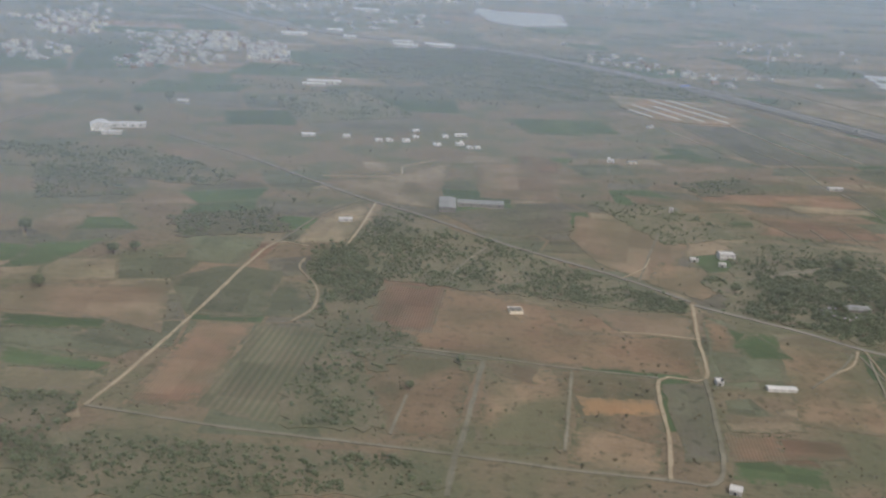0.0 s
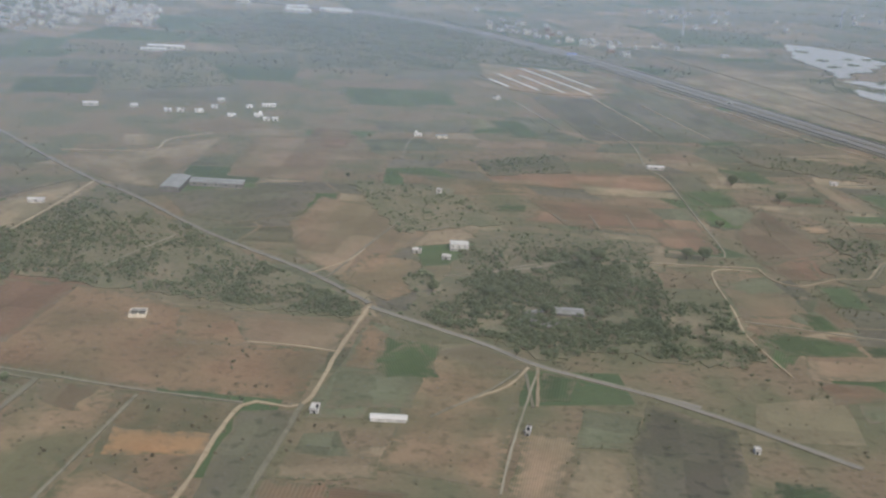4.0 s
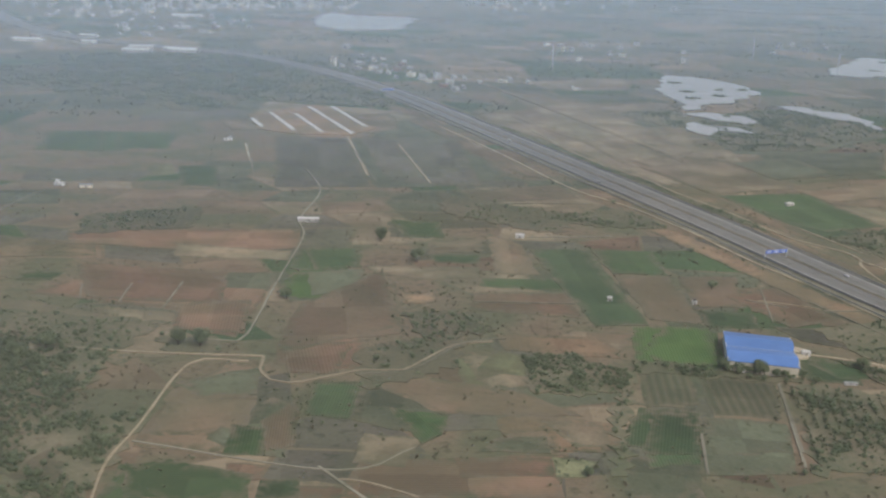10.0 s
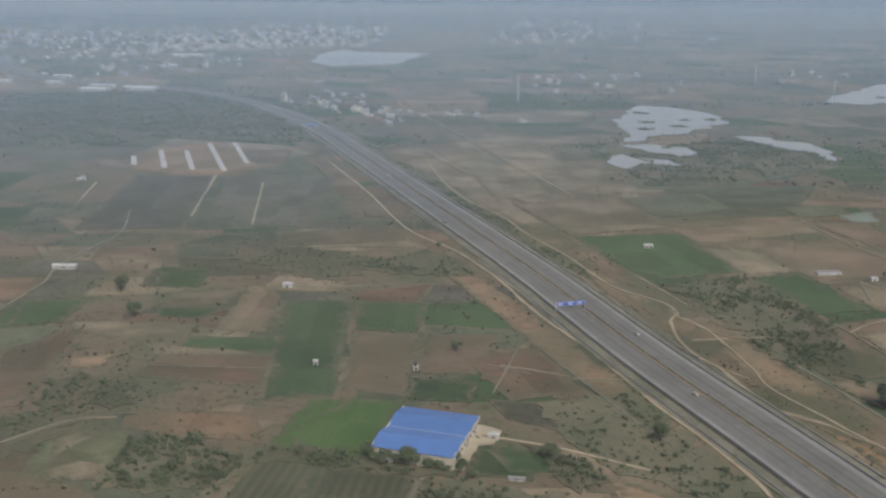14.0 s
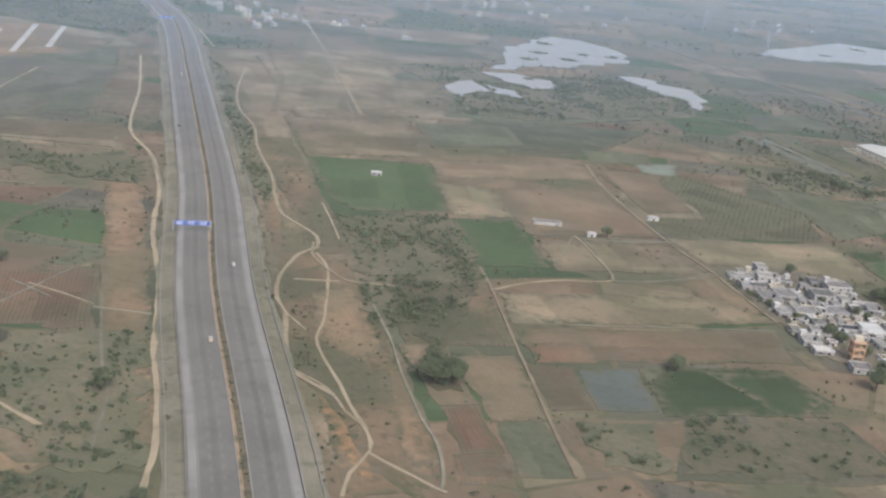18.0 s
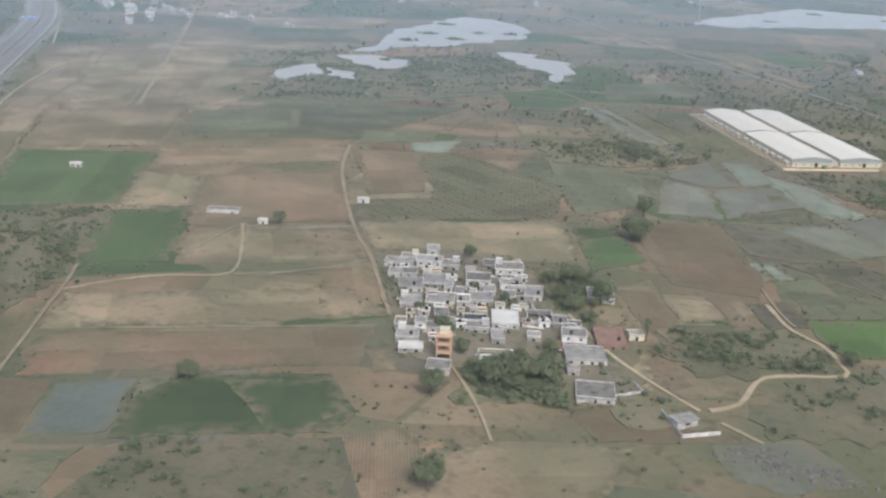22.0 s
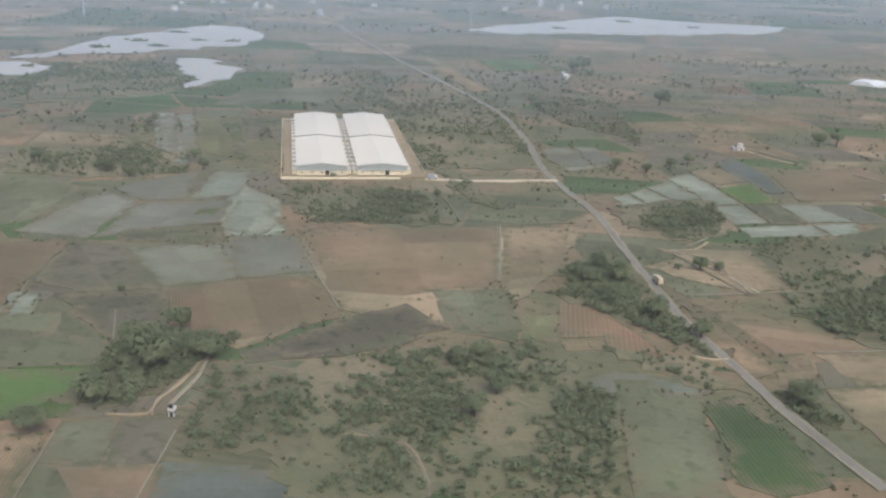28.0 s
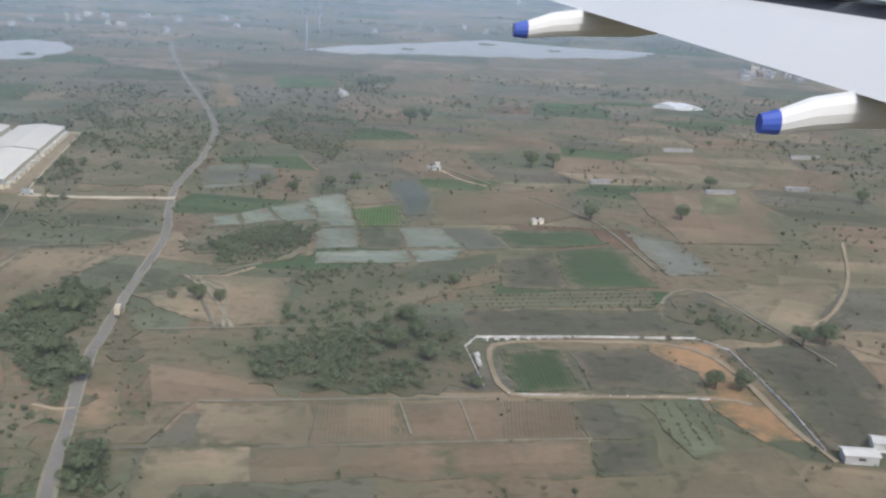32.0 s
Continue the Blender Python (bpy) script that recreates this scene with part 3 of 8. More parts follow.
field("P", (742.7, 734.5), (759.2, 741.4), (761.1, 731.8), (755.6, 724.2), (747.1, 724.2))
field("L", (725.4, 652.3), (737.1, 657.7), (755.7, 646.6), (762.4, 636.7), (764.7, 614.6), (754.1, 610.4))
field("O", (722.6, 660.5), (731.4, 667.1), (751.5, 651.8), (744.2, 646.3), (729.3, 646.6))
field("O", (723.4, 655.4), (735.7, 659.7), (744, 643), (726, 634))
field("P", (715.9, 667.2), (721.5, 669.2), (723.1, 653), (718.1, 653.5))
field("K", (765.3, 634.8), (775.1, 640.5), (779.9, 621.3), (767, 616.4))
field("B", (46, 370.9), (87.4, 369.3), (84.4, 345.7), (56.6, 346.9))
field("T", (116.9, 350.6), (130.1, 358.2), (147, 344.6), (139.9, 330.4), (126.6, 322.5))
field("A", (323.1, 482.8), (358.3, 484.2), (363.4, 474.7), (363.2, 467), (347.4, 466.4), (325.7, 468.8))
field("M", (818.1, 875.2), (828.1, 885.6), (841.7, 849.2), (832.4, 840.5))
field("M", (829.1, 886), (839, 887), (850, 859.7), (842.3, 849.5))
field("K", (982.3, 776.3), (991.7, 784.5), (999.3, 770.9), (1004.1, 755.9), (986.6, 746.2), (981.5, 756.2))
field("A", (3.6, 306.9), (18, 313), (23.2, 297.5), (9.6, 295.8))
field("M", (852.2, 656.3), (858.9, 663), (868.2, 663.6), (870.2, 655.4), (864.4, 649.5), (863.7, 637.7))
field("M", (868.7, 661.5), (873.8, 664.9), (878.7, 664.5), (880.3, 659.5), (873.6, 654.7), (871.1, 654.6))
field("K", (891.4, 661.9), (895.9, 663.2), (900.8, 648.7), (896.7, 647.4))
field("O", (896.7, 662.4), (899.8, 663.3), (904.1, 649.6), (901.2, 648.8))
field("R", (254.2, 384.3), (264.3, 384.1), (264.3, 377.5), (256.1, 376.6))
field("R", (274.4, 375.4), (292.2, 376.9), (292.7, 371.6), (275.4, 369.7))
field("O", (356.7, 399.4), (376.3, 401.7), (373.6, 380.7), (354.1, 378.5))
field("K", (764.8, 628.9), (775.8, 632.4), (775.3, 618.8), (763.9, 613.9))
field("T", (794.5, 641.6), (805.8, 641.9), (815, 626.9), (811.5, 615.3), (803, 620.5))
field("R", (548.1, 484.4), (558.3, 488.2), (560.7, 478.6), (551.2, 473))
field("R", (442.8, 518.2), (449.2, 519.1), (454.8, 510.2), (445.9, 509.9))
field("O", (586.3, 544.6), (593.7, 548.2), (595.9, 537.2), (589.2, 534.9))
field("B", (568.5, 509), (622.4, 527.1), (628.8, 519.4), (624.6, 502.7), (580.2, 488.5))
field("A", (635.8, 529.8), (654.9, 538.1), (669.2, 525.6), (645.2, 514.1))
field("B", (633.1, 533.1), (644.8, 542), (651.8, 531.9), (653.2, 507), (641.6, 503.4))
field("G", (697.6, 611.5), (714.6, 621.6), (722.8, 601.7), (704.2, 581.9))
field("M", (705.4, 551.6), (723.2, 559.5), (733.9, 545.4), (719.1, 536.6), (709.3, 539.9))

field("N", (29.8, 289.1), (59.3, 291.6), (57.7, 281), (29.9, 274.4))
field("B", (2.7, 312.7), (20.5, 312.3), (18.3, 297.1), (8, 301.2))
field("O", (-169.6, 318.9), (-128.7, 318.8), (-118.2, 310.1), (-123.4, 298.7), (-164.4, 306.3))
field("G", (-175.7, 333.6), (-136.2, 331.9), (-135.1, 323.2), (-170.4, 321))
field("G", (-163.2, 303.5), (-123, 295), (-125.9, 288.7), (-157, 288.4))
field("B", (-188.2, 363.9), (-123.3, 371.9), (-113.6, 322.2), (-136.1, 333), (-177.2, 337.4))
field("O", (-125.9, 381.9), (-106.4, 400.3), (-81.6, 397.3), (-79.9, 344.3), (-109.4, 342.5))
field("S", (25.4, 311.7), (62.6, 307.7), (60.1, 292.1), (57.3, 274.3), (53.5, 256.9), (31.8, 271.2), (30, 288.3))
field("N", (31.5, 290.2), (57.7, 289.5), (57.3, 277.9), (32.7, 275.9))
field("K", (62.9, 303), (79.6, 305.2), (72.1, 250.7), (58.6, 249.2))
field("K", (179.9, 323.4), (203.3, 309.7), (196.4, 264.8), (167.6, 261.1), (170.5, 294.3))
field("S", (111.9, 352.5), (144.2, 339.1), (133.7, 271.6), (102.9, 276.7))
field("G", (98.6, 361.1), (118.8, 354.4), (112.5, 333.3), (98.8, 333.5))
field("O", (87, 331.8), (112.6, 334.6), (110.2, 311.1), (85.4, 307.8))
field("A", (93.2, 370.5), (100.6, 361.4), (97.6, 334.6), (88.4, 335.4))
field("R", (75.4, 269.1), (91.8, 269), (90.3, 252.7), (73.5, 250.8))
field("B", (141.9, 300.8), (156.6, 299.2), (145, 258.6), (133.3, 257.4))
field("O", (160.5, 317.8), (177.1, 314.3), (170.1, 294.3), (155.5, 294.1))
field("D", (150.3, 340), (160.9, 337.2), (156.8, 321.1), (146.8, 319.8))
field("T", (79.4, 283.1), (102.9, 282.8), (103.2, 272.3), (77.6, 270.2))
field("T", (156.8, 292.6), (169.7, 292.6), (165.8, 260.9), (145.7, 258.7))
field("K", (-13.7, 505.9), (18.6, 525.5), (55.8, 520.7), (53.7, 486.6), (26, 467), (4.3, 475.6))
field("B", (50.2, 472.2), (59.4, 517), (94.5, 505.4), (110.7, 470.6), (98.9, 443.1), (80.6, 405.7), (59.5, 434.2))
field("A", (77.6, 410.4), (88.7, 441.7), (108.9, 434.1), (106, 399.2), (98, 391.1))
field("T", (111.6, 491.5), (159, 491.8), (212.6, 474.1), (208.7, 438.9), (178.9, 457.5), (138.1, 469.3))
field("G", (141.6, 522.9), (156.7, 524.6), (155, 514), (142.6, 512.9))
field("S", (92.3, 569.2), (154, 563.7), (160.5, 547.5), (119.2, 537.6), (108.6, 508.6))
field("G", (97.4, 341.6), (110.1, 359.9), (117.9, 331.6), (101.4, 329.6))
field("B", (228.4, 425), (238.8, 446.5), (250.4, 445.8), (252.8, 389.9), (228.5, 390.1))
field("D", (267.8, 436.2), (280.7, 437.9), (279.2, 412.1), (269.2, 413.4))
field("O", (281.5, 442.2), (306.1, 433.1), (304, 410.7), (293.1, 411.1), (280.6, 423.2))
field("M", (306.2, 431.2), (326.2, 436.9), (325.8, 411.7), (307.2, 410.7))
field("B", (326, 422.3), (356.1, 418.9), (355.6, 402.1), (325.6, 401.7))
field("R", (287.9, 389.5), (340.4, 398.8), (338.9, 376.6), (284.8, 370.6))
field("G", (229.6, 380.7), (239.7, 384.8), (262.5, 379.4), (263.6, 368.2), (235, 365))
field("D", (264.5, 376.8), (273.8, 379), (275.5, 369.5), (265, 368.3))
field("Y", (308.4, 461.6), (326.6, 458.5), (324.5, 437.5), (314.5, 432.2))
field("D", (359.7, 422.9), (380.9, 424.8), (375.6, 397.7), (361.8, 393.7))
field("R", (252.1, 468.3), (275.5, 469.1), (274.4, 443.4), (259.1, 441.4))
field("B", (268.3, 516.3), (283.9, 532.1), (290.5, 478.9), (270.5, 470.9))
field("O", (251.2, 402.5), (257.3, 424.8), (266.7, 418.5), (267.7, 388.7), (253.9, 388.5))
field("B", (257.6, 408.4), (265.4, 425.9), (269.4, 395), (262.8, 391.1))
field("R", (158.1, 533.8), (163, 537.6), (217.4, 533.7), (224.7, 500.9), (206, 497.6), (175.7, 498.1))
field("R", (209.8, 495.4), (233.4, 504.7), (238.8, 471.4), (215.2, 471.4))
field("G", (240.6, 571.1), (265.1, 575.9), (268.3, 548.9), (249.9, 544))
field("O", (248.4, 539.5), (269.8, 547), (272.6, 518.3), (254, 512))
field("B", (252.4, 502.8), (277.4, 547.7), (289, 485.7), (254.8, 455.5), (250.7, 463.8))
field("A", (287.2, 519.7), (298.8, 521.8), (299.6, 511.1), (288.6, 509.1))
field("S", (289.1, 500.7), (313.1, 504.8), (322.7, 485.2), (298.1, 476.3))
field("T", (179.6, 490.1), (210.2, 487.1), (214.9, 471.3), (236.8, 461.6), (217.9, 447.4), (200.9, 446.9))
field("O", (226.8, 430.6), (251.1, 445.5), (253.3, 425.4), (237.2, 421.2))
field("B", (230.5, 418.4), (253.4, 424.3), (256.1, 397.9), (228.3, 397))
field("O", (245.9, 396.5), (247.9, 404.1), (255.1, 400.8), (255.9, 389.3))
field("G", (250.3, 405.7), (260.5, 404), (263.6, 388.9), (252.2, 388.7))
field("D", (267.1, 434.5), (282.5, 436.8), (281.6, 412.7), (269.2, 413.9))
field("O", (283.1, 438.5), (306.8, 433), (305.7, 407.9), (293.2, 407.7), (282.1, 412.1))
field("K", (307.1, 436.8), (329.9, 441.7), (332.3, 411.7), (308.1, 408.3))
field("T", (310.7, 463.5), (332.3, 465.1), (333.9, 440.1), (319.1, 439.3))
field("A", (322.6, 419.3), (335.1, 422.8), (335.8, 412.2), (323.8, 409))
field("R", (310.6, 393.4), (336.8, 397), (337.5, 386.5), (313.6, 383.3))
field("O", (322.6, 406.7), (336, 408.6), (336.7, 399), (318.3, 397.9))
field("T", (286.9, 404.7), (302.8, 403.9), (299.2, 387), (285.6, 387.9))
field("T", (362.3, 460.8), (383.2, 459.8), (377.5, 431.3), (362.4, 432.6))
field("B", (389.1, 456.6), (410.4, 451.9), (400.5, 421.4), (385, 425.6))
field("D", (363.9, 430.4), (381.2, 429.5), (376.8, 404.5), (356.7, 406.1))
field("O", (381.5, 421.2), (405, 421.4), (398.9, 394.7), (374.7, 391.4))
field("A", (335.4, 417.9), (353.9, 418.9), (351.2, 401), (337.7, 400.5))
field("Y", (336.8, 397), (348.7, 395.9), (344.9, 387.4), (337.5, 386.5))
field("M", (-75.1, 1118.5), (41.3, 1143.1), (53.7, 1070.3), (-49.5, 1050.7))
field("G", (34.6, 801.5), (66.7, 810.8), (91, 745.7), (55.2, 743))
field("Y", (128, 719.8), (139.7, 722.7), (150.5, 697.5), (133.9, 686.5))
field("G", (143.8, 717.7), (165.3, 723.1), (178.3, 673.4), (158.6, 672.6))
field("K", (178.7, 820.2), (226.1, 823.4), (257, 689.3), (207, 677.6))
field("K", (233.9, 825.6), (298, 843.5), (316.4, 703.2), (264.2, 704.2))
field("T", (126.4, 871.4), (244.2, 933.3), (257, 868.4), (238.7, 841.4), (145.1, 835.8))
field("R", (133.5, 583.8), (235.1, 600.3), (239.8, 572.5), (215.9, 559.8), (144.4, 561.7))
field("T", (186.9, 568.6), (236.8, 566.3), (238.2, 552.7), (191.4, 551.2))
field("T", (374.8, 886.7), (467.3, 937), (459.8, 832.6), (402.4, 783))
field("D", (448.5, 705.4), (504.1, 724.3), (495.9, 632.2), (459.2, 624.8))
field("O", (497.8, 838.9), (591.4, 863.4), (564.5, 791.1), (494.4, 759.1))
field("B", (506.2, 721), (551.7, 716.1), (528.6, 648.2), (501.5, 642.7))
field("R", (419.2, 543.6), (431.3, 542.3), (429.7, 515.7), (418.3, 519.3))
field("R", (432.3, 539.7), (440.3, 528.6), (438.4, 510.9), (430.7, 514))
field("R", (440.9, 517.6), (447.6, 516.3), (446.9, 507.7), (441, 508.1))
field("B", (371.4, 554.9), (394.1, 559), (397.7, 502.3), (378.6, 505.3))
field("D", (337.7, 586.3), (364.2, 591.4), (377.2, 499), (357.8, 495.8))
field("G", (365.1, 591.6), (392.4, 593.1), (393.6, 558.3), (371.1, 557.3))
field("L", (371.7, 475.8), (382.1, 498.9), (398, 498.3), (397.8, 465.4), (375, 464.8))
field("D", (398.1, 517.3), (417.8, 518.2), (417.8, 501.1), (398.5, 499.3))
field("K", (422, 504.5), (447.7, 504.2), (447.6, 484.6), (428.6, 491.5))
field("Y", (321.2, 467.8), (338.7, 462.9), (335.4, 447.5), (324.2, 449.2), (315.1, 441.1))
field("B", (282.5, 440.1), (298.3, 445.2), (331.7, 435.6), (347.1, 422.2), (307.2, 418.7))
field("T", (336.2, 417.9), (351.9, 419.6), (353.3, 405), (343.6, 403.2))
field("W", (368.1, 461.9), (384, 459), (382.7, 434.6), (366.5, 430.7))
field("W", (385.9, 455.8), (409.3, 453.6), (404.8, 427.7), (385.7, 427.8))
field("D", (367.2, 427.4), (379.5, 427.7), (377.6, 403.6), (361.8, 401.5))
field("O", (381.7, 426.6), (405, 424.5), (402.2, 406.5), (380.1, 403.5))
field("T", (447.4, 465.1), (470.9, 461.1), (471.5, 449), (450.5, 452.2))
field("D", (455.9, 439.3), (487.9, 441), (487.1, 418.1), (454.9, 413.7))
field("G", (292, 421.3), (308.8, 418.1), (307.6, 406), (302.6, 400.4))
field("R", (411.8, 536.2), (435.2, 549.8), (449.9, 516.1), (428.8, 503.8))
field("A", (449.5, 469), (467.1, 477.2), (477.5, 455.1), (470.8, 440.2), (461.1, 446.2))
field("A", (470.3, 475.7), (485.2, 485), (491.5, 468.2), (478.9, 458))
field("A", (390.2, 638.7), (401, 646.1), (457, 534.7), (488.2, 466.8), (479.9, 458.5), (452.9, 515.5))
field("A", (446.5, 649.4), (458, 648.2), (495.2, 580), (523.2, 529.1), (543.7, 489.4), (546.1, 470.2), (531.7, 460.2), (518.7, 490.4), (490.5, 551.7), (469.2, 595.5))
field("N", (488.5, 560.5), (495.6, 564.2), (511.2, 527.4), (509.5, 511.9))
field("N", (521.7, 497.6), (529.1, 503.9), (539.3, 479.7), (532.7, 472.1))
field("N", (515.5, 529.4), (522.2, 524.9), (528.4, 510), (521.3, 510.2))
field("N", (486.8, 563.1), (496.4, 567.8), (514.8, 536.6), (529.2, 508.1), (542.3, 483.2), (532.9, 468.3), (517, 494.3), (499.9, 526.2))
field("S", (435.7, 503.2), (454.2, 512.6), (481.7, 453.7), (477.7, 452.2), (454, 467.3))
field("A", (467, 489.7), (476.5, 494.4), (490.1, 466.4), (477.2, 466.3))
field("T", (439.7, 478.5), (459.2, 472.2), (480.8, 455.7), (469.9, 451.5), (450.3, 460.5))
field("O", (471, 946.6), (620.7, 1030.9), (621.6, 933.2), (536.3, 842.6), (482, 829.3))
field("S", (479.2, 565), (495.9, 590.2), (519.4, 542.8), (532.7, 499.7), (547.7, 463.3), (533.4, 473.5), (519.2, 494.1), (503.6, 512.9))
field("A", (494.9, 557.9), (506.1, 568.4), (522.1, 528.3), (519.3, 519.8), (505.5, 528.4))
field("A", (529.7, 501.4), (536.1, 504), (544.4, 480.1), (543.3, 470.3), (535.6, 489.5))
field("S", (455.6, 643.8), (472.4, 645.9), (494.7, 595.5), (476.7, 585.8))
field("G", (444.7, 707.6), (495.8, 722.9), (517.5, 656.6), (484, 641.5), (470, 655.6))
field("T", (335.1, 944.8), (417.2, 976.3), (445.4, 897), (379.9, 854.6))
field("S", (413.9, 725.5), (429.8, 733.9), (495.7, 599.7), (483.4, 594.6))
field("T", (349.1, 1151.2), (452.3, 1213.7), (460.4, 1174.9), (372.7, 1109.6))
field("B", (525.1, 533.9), (536.6, 539.8), (550.4, 508.7), (541.5, 504.7))
field("S", (508.1, 573.8), (540.8, 584.4), (554.4, 544.5), (527, 535.2))
field("O", (557.5, 795.7), (590.8, 806.7), (592, 782.7), (564.4, 770.9))
field("S", (480.6, 629.5), (519.4, 646.6), (540.5, 587.5), (507.7, 574.6))
field("T", (544.8, 582.3), (611.3, 609.7), (628.3, 594.6), (551.8, 559.9))
field("B", (552.7, 557.5), (625.8, 586.7), (628.5, 564.4), (560.1, 538.3))
field("R", (558.6, 548.8), (572.8, 554), (575.8, 542.9), (561.2, 537.1))
field("Q", (571.5, 536.9), (586.2, 544), (591.4, 521.6), (577.1, 516.2))
field("D", (589, 534.1), (593.7, 548), (624.1, 558.8), (634.8, 544.1), (632.7, 534.2), (592.8, 519.5))
field("B", (540.1, 532.1), (554.8, 539), (566.6, 506.9), (554.1, 501.5))
field("B", (558, 535.3), (569.7, 538.2), (576.4, 516.5), (566.5, 511.9))
field("R", (541.7, 504.2), (550.5, 508.5), (558.9, 488.6), (549.7, 484.6))
field("B", (549.4, 484), (558.7, 487.5), (562, 480.1), (552.6, 477.2))
field("O", (555.2, 501.4), (564.8, 506.6), (574.2, 484), (562.7, 480.4))
field("T", (653, 534.1), (670.2, 542.4), (690.6, 546.6), (685.5, 519.4), (648.8, 507.8))
field("K", (598.1, 520), (635.2, 533.2), (649.4, 507.9), (594.7, 490.5))
field("B", (528.3, 698.1), (571.2, 727.8), (595.4, 665.4), (547.6, 644.7))
field("T", (504.2, 695.6), (526.7, 697.3), (541, 662.7), (518.3, 652.5))
field("G", (519.4, 649.5), (540.2, 660.2), (558, 612.2), (536.5, 603.5))
field("T", (551.1, 640.4), (596.6, 656.6), (610.5, 630.9), (560.5, 610.6))
field("T", (411.9, 775), (467.9, 807.1), (490.9, 733.4), (443.8, 709.3))
field("B", (494.3, 730.7), (560.5, 764.3), (567.6, 737.8), (504.2, 702.1))
field("O", (473, 802.4), (517.4, 827.5), (529.7, 787.3), (491.3, 754.4))
field("D", (603.9, 548.5), (626, 556.9), (632.9, 543.5), (625.9, 530.4), (619.2, 532.1))
field("T", (627.2, 572.9), (633.5, 575), (637.8, 565.3), (632.8, 562.3))
field("B", (565, 758.8), (593.3, 764.9), (608.4, 708.5), (590.6, 696.1))
field("B", (680.1, 693.2), (709.1, 708.6), (721.5, 655.2), (719.4, 638.6), (695.6, 641.5))
field("G", (666.6, 671.8), (679.2, 681.6), (688.7, 659.4), (673.8, 644.5))
field("T", (693.3, 632.3), (704.3, 634.4), (709.9, 618.2), (698.6, 614.5))
field("T", (705.9, 632.7), (714.3, 634.7), (719.4, 616.4), (712.4, 612.1))
field("G", (698.2, 613.1), (710.2, 617), (712.9, 609.2), (702.7, 598.8))
field("B", (680.6, 631.8), (692.4, 633.9), (702.4, 599.6), (694, 597.5))
field("K", (715.1, 632.8), (727.8, 638.1), (730.7, 621), (720.5, 616.2))
field("O", (727.1, 647.3), (754.6, 648), (757.7, 635.5), (731.4, 627.1))
field("L", (731.3, 626.4), (757.8, 634.9), (761.3, 624.5), (752.8, 608.9), (737.5, 604.1), (732, 614.6))
field("Q", (743.6, 600.2), (753.4, 603.5), (760.7, 579.3), (749.9, 576.1))
field("B", (753.7, 604.6), (764.5, 608.5), (772, 582.6), (761.5, 579.5))
field("O", (764.5, 613.3), (772.8, 617.3), (778.1, 603), (768.8, 599))
field("K", (773.3, 617.4), (784.6, 619.6), (789.8, 590.7), (787, 587.4), (779.7, 600.6))
field("O", (769, 598.1), (778.1, 602.1), (781.9, 585.5), (772.4, 582.7))
field("Q", (790.4, 602.2), (818.3, 611.8), (822.2, 597.3), (791.2, 588.2))
field("O", (721, 708.1), (743.7, 719.5), (756.9, 683), (730.7, 672.5))
field("K", (741.2, 674.2), (750.1, 678.7), (763.4, 656.2), (758.1, 643.3))
field("T", (749.5, 680.9), (780.3, 696.5), (793.8, 675.7), (781.4, 651.6), (761.9, 659.7))
field("T", (766.2, 730.8), (845.5, 763.3), (835.8, 702), (818, 675.1), (795.9, 679.4), (780.8, 702.8))
field("K", (781.9, 650.3), (800.8, 667.8), (817.3, 669.4), (802.8, 654.2), (785.9, 645.3))
field("M", (689.3, 710), (690.7, 757.9), (706.4, 750.3), (711.7, 710.8))
field("M", (691.1, 762.2), (706.6, 796.8), (718.3, 758.1), (707.3, 752.3))
field("P", (712.7, 795.4), (724.6, 797.4), (733, 767.1), (720.2, 758.9))
field("M", (708.5, 748.8), (733.2, 761.5), (739.4, 736.7), (730, 729.1), (713.1, 711.9))
field("P", (735, 761.5), (744.4, 765.1), (756.4, 741.7), (755.2, 726.8), (741.6, 732.8))
field("O", (717.3, 721.1), (736.9, 729.7), (742.6, 720.3), (720.4, 710.9))
field("G", (727.9, 748.7), (733.7, 751), (735, 744.9), (729, 741.9))
field("M", (744.8, 716.8), (766.1, 727.6), (780.1, 707.8), (760.4, 693), (756.2, 695.1))
field("O", (731.1, 721.9), (744.5, 727.6), (748.8, 718.9), (735.7, 713.4))
field("M", (746.9, 725.5), (765.8, 731.9), (780.2, 702.5), (763.3, 692.9))
field("K", (719.1, 675.2), (708.6, 709.7), (724.3, 709.5), (749.4, 681.5), (733.6, 673.6))
field("M", (726.2, 707.5), (749.9, 717.1), (763, 692.4), (749.9, 681.7))
field("P", (720.9, 667.5), (724.7, 669.5), (730.5, 657.2), (725.9, 654))
field("B", (763, 736.9), (818.5, 758.9), (827.4, 708.6), (803.3, 692.4), (787.5, 702.6), (774.8, 722.2))
field("T", (820.1, 759.5), (839.8, 766.3), (842.7, 720.4), (828.3, 711.2))
field("K", (786.2, 655.6), (796.8, 673.4), (808.5, 688.4), (821.9, 675.5), (811.7, 665.7), (791.9, 650.6))
field("B", (751, 679.5), (763.2, 690.7), (781.9, 699.8), (795.5, 680.1), (795.9, 674.6), (781.4, 657.4), (765.7, 652.6))
field("R", (843.6, 702.3), (862.6, 695.7), (871.4, 678.2), (869.3, 669), (857, 673.3), (855.6, 681.4), (846.2, 677.8))
field("O", (814.8, 692.4), (832.6, 702.1), (837, 671.7), (822.5, 674))
field("Y", (835.3, 687.9), (844.2, 691.5), (845.9, 675.4), (837.7, 673.6))
field("A", (846.3, 676.5), (855.5, 680), (856.5, 673.7), (848.1, 670.6))
field("O", (858.9, 659), (874.7, 664.2), (880.1, 618.6), (864.5, 614.3))
